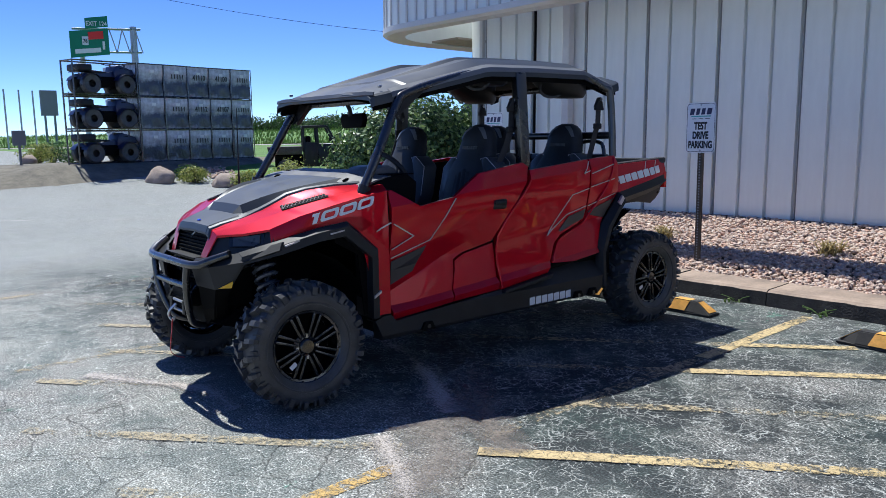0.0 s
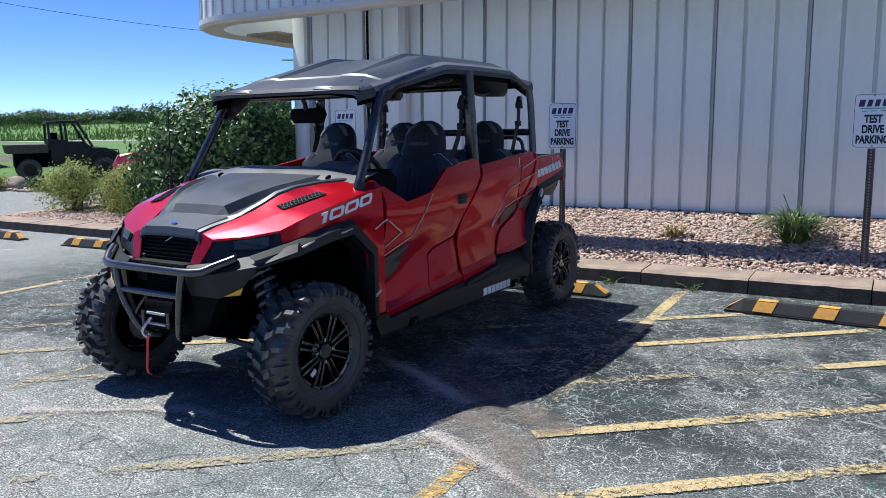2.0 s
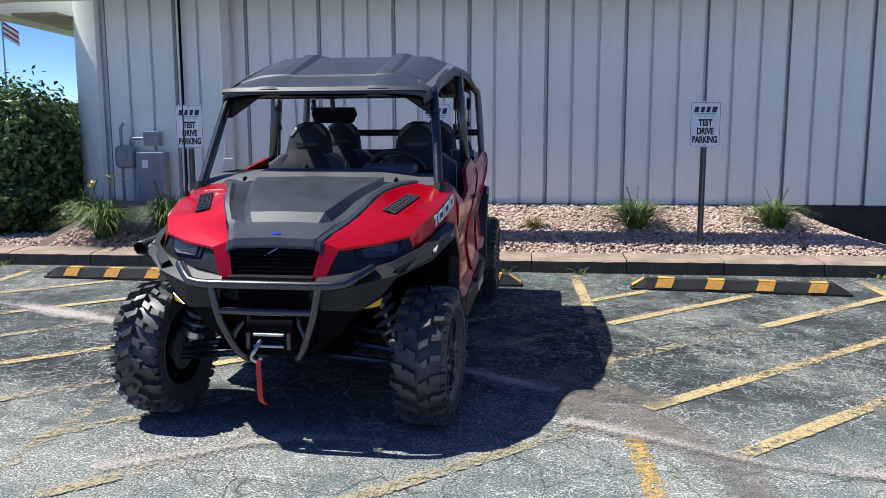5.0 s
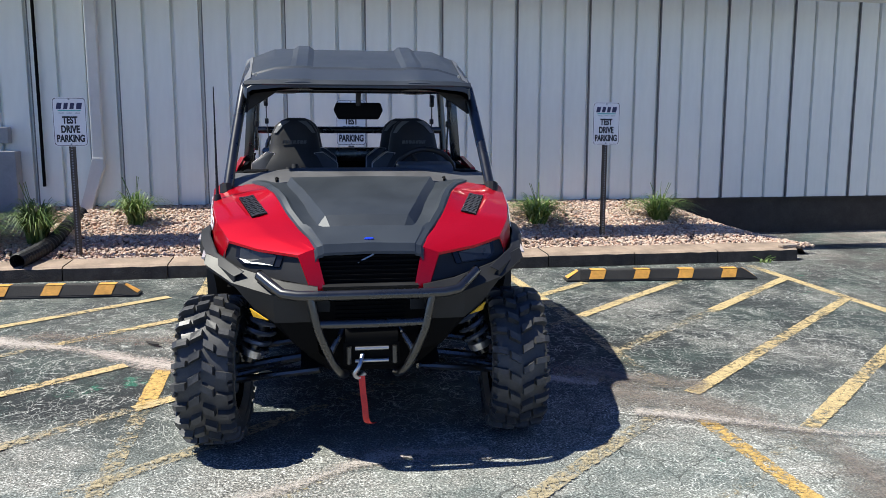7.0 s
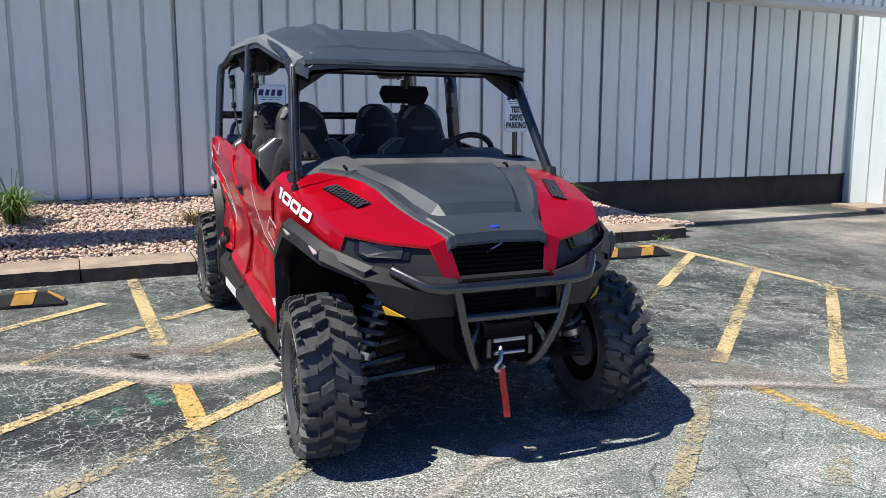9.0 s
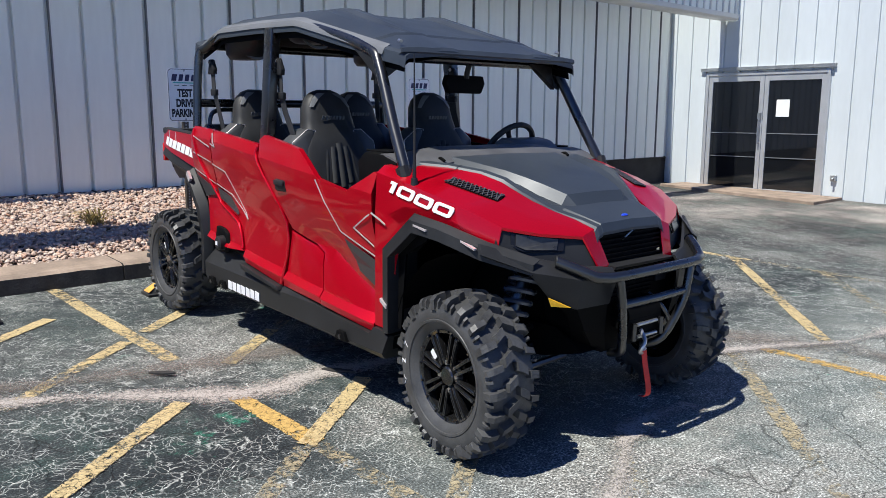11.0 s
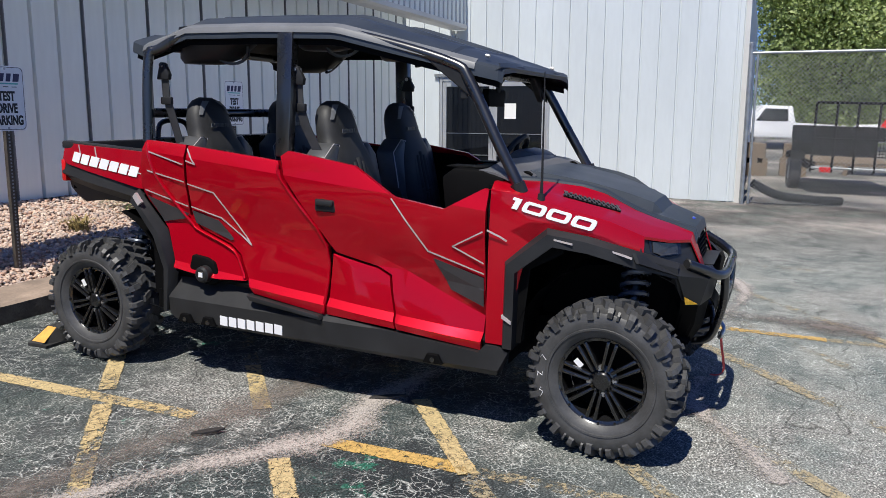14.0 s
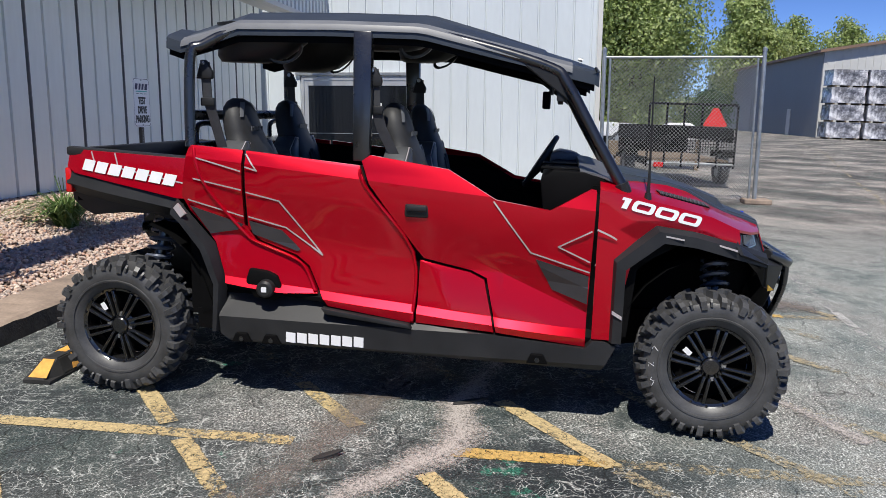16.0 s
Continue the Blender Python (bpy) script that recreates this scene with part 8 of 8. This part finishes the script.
sedan = thing("parked_car", None, None, "plain red car parked behind the bush", "car", m=pose(-14.9, 12.4, 0.0, 0, 0, 38))
b = bmesh.new()
prism(b, [(-2.2, 0.35), (-2.25, 0.75), (-2.1, 0.98), (-1.5, 1.02), (-0.9, 1.4), (0.4, 1.43), (1.1, 1.0), (2.0, 0.88), (2.2, 0.6), (2.15, 0.3)], -0.85, 0.85, "y", 0.06)
part("body", b, "car_red", sedan, smooth=30)
for s in (-1, 1):
    b = bmesh.new()
    prism(b, [(-1.25, 1.05), (-0.8, 1.34), (0.35, 1.36), (0.85, 1.05)], s * 0.852, s * 0.858, "y")
    part("side_window", b, "lens", sedan)
    for x in (-1.35, 1.35):
        car_wheel(sedan, x, s * 0.78, 0.32, 0.32, 0.2)

# ---------------------------------------------------------------- highway sign, poles, wire
hs = thing("highway_sign", None, None, "green overhead exit sign on a cantilever truss", "road sign", m=Matrix.Identity(4))
A, B = Vector((-96.35, 26.75, 0)), Vector((-95.2, 30.7, 0))
hu = (B - A).normalized()
face = Vector((hu.y, -hu.x, 0))


def on_sign(u, z, d=0.0):
    q = A + hu * u + face * d
    return Vector((q.x, q.y, z))


def sign_quad(name, u0, u1, z0, z1, mat, d, parent, lift=0.0):
    b = bmesh.new()
    vs = [on_sign(u0, z0, d), on_sign(u1, z0 + lift, d), on_sign(u1, z1 + lift, d), on_sign(u0, z1, d)]
    b.faces.new([b.verts.new(q) for q in vs])
    thicken(b, 0.05, -face)
    return part(name, b, mat, parent)


pl = sign_quad("main_panel", 0, 4.1, 10.9, 13.85, "green_sign", 0, hs, 0.45)
sign_quad("exit_panel", 1.7, 4.1, 14.15, 15.35, "green_sign", 0, hs, 0.3)
sign_quad("orange_overlay", 1.95, 3.55, 12.95, 13.8, "red_panel", 0.06, pl, 0.15)
sign_quad("street_name_bar", 0.5, 3.2, 11.35, 11.85, "decal_white", 0.06, pl, 0.25)
sign_quad("arrow", 3.4, 3.65, 11.9, 12.8, "decal_white", 0.06, pl)
sign_quad("route_shield", 1.3, 1.95, 12.35, 13.3, "decal_white", 0.06, pl)
for word, u, z, sz, mat in (("EXIT 124", 2.9, 14.5, 0.72, "decal_white"), ("76", 1.62, 12.6, 0.6, "sign_black")):
    b = lettering(word, sz, 0.02, 0, 0.8, 0.01)
    mt = Matrix((hu, Vector((0, 0, 1)), face)).transposed().to_4x4()
    mt.translation = on_sign(u, z, 0.14)
    bmesh.ops.transform(b, matrix=mt, verts=b.verts)
    for letter in split_letters(b):
        part("letter", letter, mat, pl)
post_u = 6.8
b = bmesh.new()
tube(b, [on_sign(post_u, 0, -0.5), on_sign(post_u, 14.6, -0.5)], 0.38, 12)
part("post", b, "galv", hs, smooth=40)
b = bmesh.new()
tube(b, [on_sign(1.2, 1.0, -3), on_sign(1.2, 13, -3)], 0.3, 10)
part("far_post", b, "galv", hs, smooth=40)
b = bmesh.new()
for z in (11.6, 14.2):
    for d in (-0.2, -0.9):
        tube(b, [on_sign(0.3, z, d), on_sign(7.6, z + 0.1, d)], 0.09, 6)
for i in range(5):
    u = 4.2 + i * 0.7
    tube(b, [on_sign(u, 11.6, -0.2), on_sign(u + 0.7, 14.2, -0.2)] if i % 2 else [on_sign(u, 14.2, -0.2), on_sign(u + 0.7, 11.6, -0.2)], 0.07, 6)
part("truss", b, "galv", hs)
for i, (x, y) in enumerate(((-117.6, 23.9), (-117.2, 25.6), (-116.9, 27.2), (-116.0, 31.5))):
    b = bmesh.new()
    tube(b, [(x, y, 0), (x, y, 8.6 - i * 0.1)], 0.12, 6)
    thing("light_pole", b, "galv", "distant grey metal pole", "pole", "distant poles")
b = bmesh.new()
box(b, -146, -145.4, 35.0, 37.6, 6.0, 10.2)
box(b, -145.8, -145.5, 35.4, 35.7, 0, 6.0)
box(b, -145.8, -145.5, 36.9, 37.2, 0, 6.0)
thing("billboard_back", b, "ware", "grey back of a distant billboard", "billboard")
b = bmesh.new()
box(b, -29.36, -29.32, 6.08, 6.5, 1.35, 1.85, 0.01)
box(b, -29.38, -29.3, 6.25, 6.32, 0.5, 1.4)
thing("small_sign_back", b, "ware", "grey back of a small sign on a post", "sign")
b = bmesh.new()
tube(b, [(-43.6, 55.0, 0), (-43.55, 55.05, 9.3)], 0.15, 8)
up = thing("utility_pole", b, "bark", "wooden utility pole with a crossarm", "pole", smooth=40)
b = bmesh.new()
box(b, -44.5, -42.8, 54.9, 55.1, 8.75, 8.9)
part("crossarm", b, "bark", up)
b = bmesh.new()
tube(b, [(-43.3, 55.0, 6.6), (-43.3, 55.0, 7.4)], 0.22, 8)
part("transformer", b, "galv", up, smooth=40)
b = bmesh.new()
tube(b, [(-40.0, 51.4, 0), (-39.9, 51.5, 9.2)], 0.06, 6)
fp = thing("flagpole", b, "galv", "tall pole with a red and white flag", "flagpole", smooth=40)
for i in range(6):
    b = bmesh.new()
    loft(b, [[(-39.9 + 0.2 * k, 51.5 + 0.14 * k, 8.6 - 0.17 * k - 0.18 * i + j) for k in range(5)] for j in (0, -0.17)])
    part("flag_stripe", b, "red_panel" if i % 2 == 0 else "decal_white", fp)
b = bmesh.new()
tube(b, [(-52.8, 60.5, 0), (-52.7, 60.6, 8.0), (-53.5, 60.0, 8.3), (-54.5, 59.2, 8.3)], 0.08, 6)
thing("street_lamp", b, "galv", "grey street lamp with a bent arm", "street lamp")
b = bmesh.new()
pts = [Vector((-68, 18, 14.2)).lerp(Vector((-43.5, 55, 8.9)), k / 16) - Vector((0, 0, 1.2 * math.sin(math.pi * k / 16))) for k in range(17)]
tube(b, pts, 0.02, 4)
thing("power_line", b, "liner", "thin sagging overhead wire", "wire")

# ---------------------------------------------------------------- fence, trailer and yard to the east
FX, F0, F1, FH = 5.62, -0.92, 1.74, 2.5
fence = thing("chain_link_fence", None, None, "galvanised chain-link fence panel between steel posts", "fence", m=UP)
for y, r, h in ((F0, 0.036, FH + 0.12), (F1, 0.036, FH + 0.12)):
    b = bmesh.new()
    tube(b, [(FX, y, 0), (FX, y, h)], r, 12)
    lathe(b, [(0.0, h + 0.03), (r * 1.1, h), (r * 1.15, h - 0.05)], 12, "z")
    for q in b.verts[-36:]:
        q.co += Vector((FX, y, 0))
    part("post", b, "galv", fence, smooth=40)
for y in (F0 + 0.1, F1 - 0.1):
    b = bmesh.new()
    tube(b, [(FX, y, 0.05), (FX, y, FH - 0.02)], 0.02, 10)
    part("gate_upright", b, "galv", fence, smooth=40)
for z in (FH - 0.03,):
    b = bmesh.new()
    tube(b, [(FX, F0, z), (FX, F1, z)], 0.024, 10)
    part("top_rail", b, "galv", fence, smooth=40)
v, f = [], []
step, wr = 0.066, 0.0038
span, hgt = F1 - F0 - 0.2, FH - 0.12
for fam in (1, -1):
    for k in range(-int(hgt / step) - 2, int((span + hgt) / step) + 2):
        y0 = k * step
        z0, z1 = 0.06, 0.06 + hgt
        # y = y0 + fam * z, kept inside the panel
        lo, hi = (-y0, span - y0) if fam > 0 else (y0 - span, y0)
        za, zb = max(z0, lo), min(z1, hi)
        if zb - za < 0.02:
            continue
        base = len(v)
        for z in (za, zb):
            y = F0 + 0.1 + y0 + fam * z
            for dx, dy in ((-wr, 0), (0, wr), (wr, 0), (0, -wr)):
                v.append((FX + fam * 0.002 + dx, y + dy, z))
        for q in range(4):
            f.append((base + q, base + (q + 1) % 4, base + 4 + (q + 1) % 4, base + 4 + q))
mesh = part("wire_mesh", quad_mesh(v, f, "wire"), None, fence, "woven diamond wire mesh")
mesh["kind"] = "stuff"
b = bmesh.new()
box(b, 5.45, 5.8, -1.18, -0.72, 0, 0.09, 0.02)
thing("concrete_block", b, "concrete", "flat tan concrete block at the fence post", "block")
b = bmesh.new()
tube(b, smooth_line([(5.75, 1.6, 0.35), (5.9, 1.2, 0.16), (6.1, 0.7, 0.1), (6.3, 0.2, 0.08)], 5), 0.07, 10)
thing("black_pipe", b, "plastic", "black drain pipe lying behind the fence", "pipe", smooth=40)

tr = thing("utility_trailer", None, None, "black steel utility trailer with a mesh ramp and wooden deck", "trailer", m=pose(8.35, -0.28, 0, 0, 0, 5))
for y in (-0.85, 0.85):
    b = bmesh.new()
    box(b, 0, 3.4, y - 0.04, y + 0.04, 0.45, 0.55)
    part("side_beam", b, "liner", tr)
    b = bmesh.new()
    box(b, 0.0, 3.4, y - 0.02, y + 0.02, 0.95, 1.25)
    part("side_board", b, "liner", tr)
    car_wheel(tr, 1.2, y * 1.22, 0.33, 0.33, 0.22)
    b = bmesh.new()
    prism(b, [(0.75, 0.6), (0.85, 0.75), (1.55, 0.75), (1.65, 0.6), (1.6, 0.6), (1.5, 0.7), (0.9, 0.7), (0.8, 0.6)], y * 1.22 - 0.13, y * 1.22 + 0.13, "y")
    part("mudguard", b, "liner", tr)
b = bmesh.new()
box(b, 3.3, 3.4, -0.85, 0.85, 0.6, 1.25)
part("front_board", b, "liner", tr)
for i in range(9):
    b = bmesh.new()
    box(b, 0.02, 3.38, -0.8 + i * 0.18, -0.8 + i * 0.18 + 0.17, 0.55, 0.59)
    part("deck_plank", b, "wood", tr)
gate = part("ramp_gate", bmesh.new(), "liner", tr)
for z in (0.5, 1.05, 1.72):
    b = bmesh.new()
    tube(b, [(-0.03, -0.9, z), (-0.03, 0.9, z)], 0.025, 6)
    part("rail", b, "liner" if z > 0.6 else "galv", gate)
for i in range(6):
    b = bmesh.new()
    y = -0.9 + 0.36 * i
    tube(b, [(-0.03, y, 0.42), (-0.03, y, 1.72)], 0.025, 6)
    part("upright", b, "liner", gate)
b = bmesh.new()
for i in range(34):
    y = -0.88 + 1.76 * i / 33
    tube(b, [(-0.045, y, 0.72), (-0.045, y, 1.05)], 0.008, 4)
for i in range(6):
    z = 0.74 + 0.058 * i
    tube(b, [(-0.052, -0.9, z), (-0.052, 0.9, z)], 0.008, 4)
part("mesh_panel", b, "liner", gate, "black steel mesh panel")
b = bmesh.new()
box(b, -0.06, -0.03, 0.55, 0.75, 0.42, 0.52, 0.01)
part("tail_lamp", b, "tail", tr)
b = bmesh.new()
prism(b, [(-0.24, 0.03), (-0.21, 0.0), (0.21, 0.0), (0.24, 0.03), (0.05, 0.37), (-0.05, 0.37)], -0.01, 0.01, "x", 0.004)
thing("warning_triangle", b, "red_panel", "bright red warning triangle on the trailer gate", "triangle", m=pose(8.3, -0.72, 1.28))
b = bmesh.new()
prism(b, [(0, 0), (1.3, 0), (1.3, 0.2), (1.05, 0.42), (0.4, 0.45), (0.1, 0.3)], -0.7, 0.7, "y", 0.06)
thing("covered_boat", b, "paper", "low white tarpaulin-covered load beyond the trailer", "cover", m=pose(14.4, -1.75, 0.85, 0, 0, 80), smooth=30)
b = bmesh.new()
for x in (0.1, 1.1):
    box(b, x, x + 0.1, -0.7, 0.7, 0, 0.86)
thing("trestle", b, "wood", "timber trestle under the covered load", "trestle", m=pose(14.4, -1.75, 0.0, 0, 0, 80))
van = thing("white_truck", None, None, "white truck parked in the yard behind the fence", "truck", m=pose(29.5, 0.75, 0, 0, 0, 100))
b = bmesh.new()
prism(b, [(-2.4, 0.5), (-2.4, 1.1), (-0.3, 1.1), (-0.2, 1.85), (1.0, 1.85), (1.5, 1.2), (2.4, 1.05), (2.45, 0.5)], -0.95, 0.95, "y", 0.06)
part("body", b, "sign_white", van, smooth=30)
for s in (-1, 1):
    b = bmesh.new()
    prism(b, [(-0.05, 1.2), (0.0, 1.72), (0.9, 1.72), (1.25, 1.2)], s * 0.952, s * 0.96, "y")
    part("side_window", b, "lens", van)
    for x in (-1.5, 1.6):
        car_wheel(van, x, s * 0.85, 0.38, 0.38, 0.25)
for i, (x, y) in enumerate(((13.0, 0.75), (12.6, 1.7))):
    b = bmesh.new()
    box(b, -0.3, 0.3, -0.25, 0.25, 0.42, 0.78, 0.01)
    for k in range(3):
        box(b, -0.35, 0.35, -0.3 + 0.24 * k, -0.18 + 0.24 * k, 0.3, 0.42)
    box(b, -0.35, 0.35, -0.3, 0.3, 0.0, 0.3, 0.01)
    thing("wooden_crate", b, "wood", "weathered wooden crate stacked behind the fence", "crate", m=pose(x, y, 0, 0, 0, 12 * i))

ware = thing("warehouse", None, None, "long grey metal warehouse with a low gable roof", "building", m=pose(67.4, -22.3, 0, 0, 0, -0.6))
# own axes: x along the long side, away from the lot; y across, negative to the south
WL, WW, WH, WR = 51.5, 24.0, 7.6, 11.6
b = bmesh.new()
box(b, 0, WL, -WW, 0, 0, WH)
part("wall", b, "ware", ware, "metal wall in a shaded grey tone")
b = bmesh.new()
prism(b, [(0.0, WH + 0.002), (-WW, WR), (-WW, WH + 0.002)], -0.02, WL, "x")
part("gable", b, "ware_pale", ware)
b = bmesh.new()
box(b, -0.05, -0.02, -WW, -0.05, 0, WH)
part("end_wall", b, "ware_pale", ware, "metal end wall in a sunlit tone")
b = bmesh.new()
prism(b, [(0.5, WH - 0.1), (0.5, WH + 0.16), (-WW, WR + 0.3), (-WW, WR + 0.02)], -0.6, WL + 0.5, "x")
part("roof", b, "ware_trim", ware, "brown metal roof edge")
for x0, w in ((8, 1.2), (24, 4.0)):
    b = bmesh.new()
    box(b, x0, x0 + w, 0.0, 0.06, 0, 2.6 if w < 2 else 4.2)
    part("door", b, "ware_pale" if w < 2 else "ware", ware)
for i in range(36):
    b = bmesh.new()
    y = -0.4 - i * 0.65
    box(b, -0.1, -0.05, y, y + 0.06, 0, WH - 0.1 - y * (WR - WH) / WW)
    part("siding_rib", b, "ware_pale", ware)


def pallet_stack(x, y, seed):
    rng = random.Random(seed)
    for k in range(4):
        root = thing("wrapped_pallet", None, None, "silvery shrink-wrapped pallet load in a stack", "pallet", "wrapped pallets", m=pose(x + rng.uniform(-0.1, 0.1), y + rng.uniform(-0.1, 0.1), k * 1.44, 0, 0, -0.6))
        b = bmesh.new()
        box(b, 0, 2.2, -1.35, 1.35, 0.14, 1.43)
        bmesh.ops.subdivide_edges(b, edges=b.edges[:], cuts=4, use_grid_fill=True)
        for q in b.verts:
            q.co += Vector((noise.noise(q.co * 2 + Vector((seed, k, 0))), noise.noise(q.co * 2.3 + Vector((k, seed, 5))), 0)) * 0.12
        part("load", b, "pallet_wrap", root, smooth=40)
        b = bmesh.new()
        for d in (-1.1, -0.05, 1.0):
            box(b, 0, 2.0, d, d + 0.12, 0, 0.14)
        part("skids", b, "wood", root)


for i in range(4):
    pallet_stack(61.5 - 0.3 * i, -22.6 - 2.9 * i, i)
b = bmesh.new()
pts = [(51.4, -15.3), (33.4, -11.3), (18.7, -7.0), (10.8, -4.67), (8.1, -3.94), (4.0, -2.6)]
left, right = [], []
for x, y in [tuple(q)[:2] for q in smooth_line([(x, y, 0) for x, y in pts], 4)]:
    left.append((x, y + 0.04, 0.004))
    right.append((x, y - 0.04, 0.004))
loft(b, [left, right])
thing("yard_line", b, "yellow_old", "faded curved yellow line across the yard", "line", kind="structure")
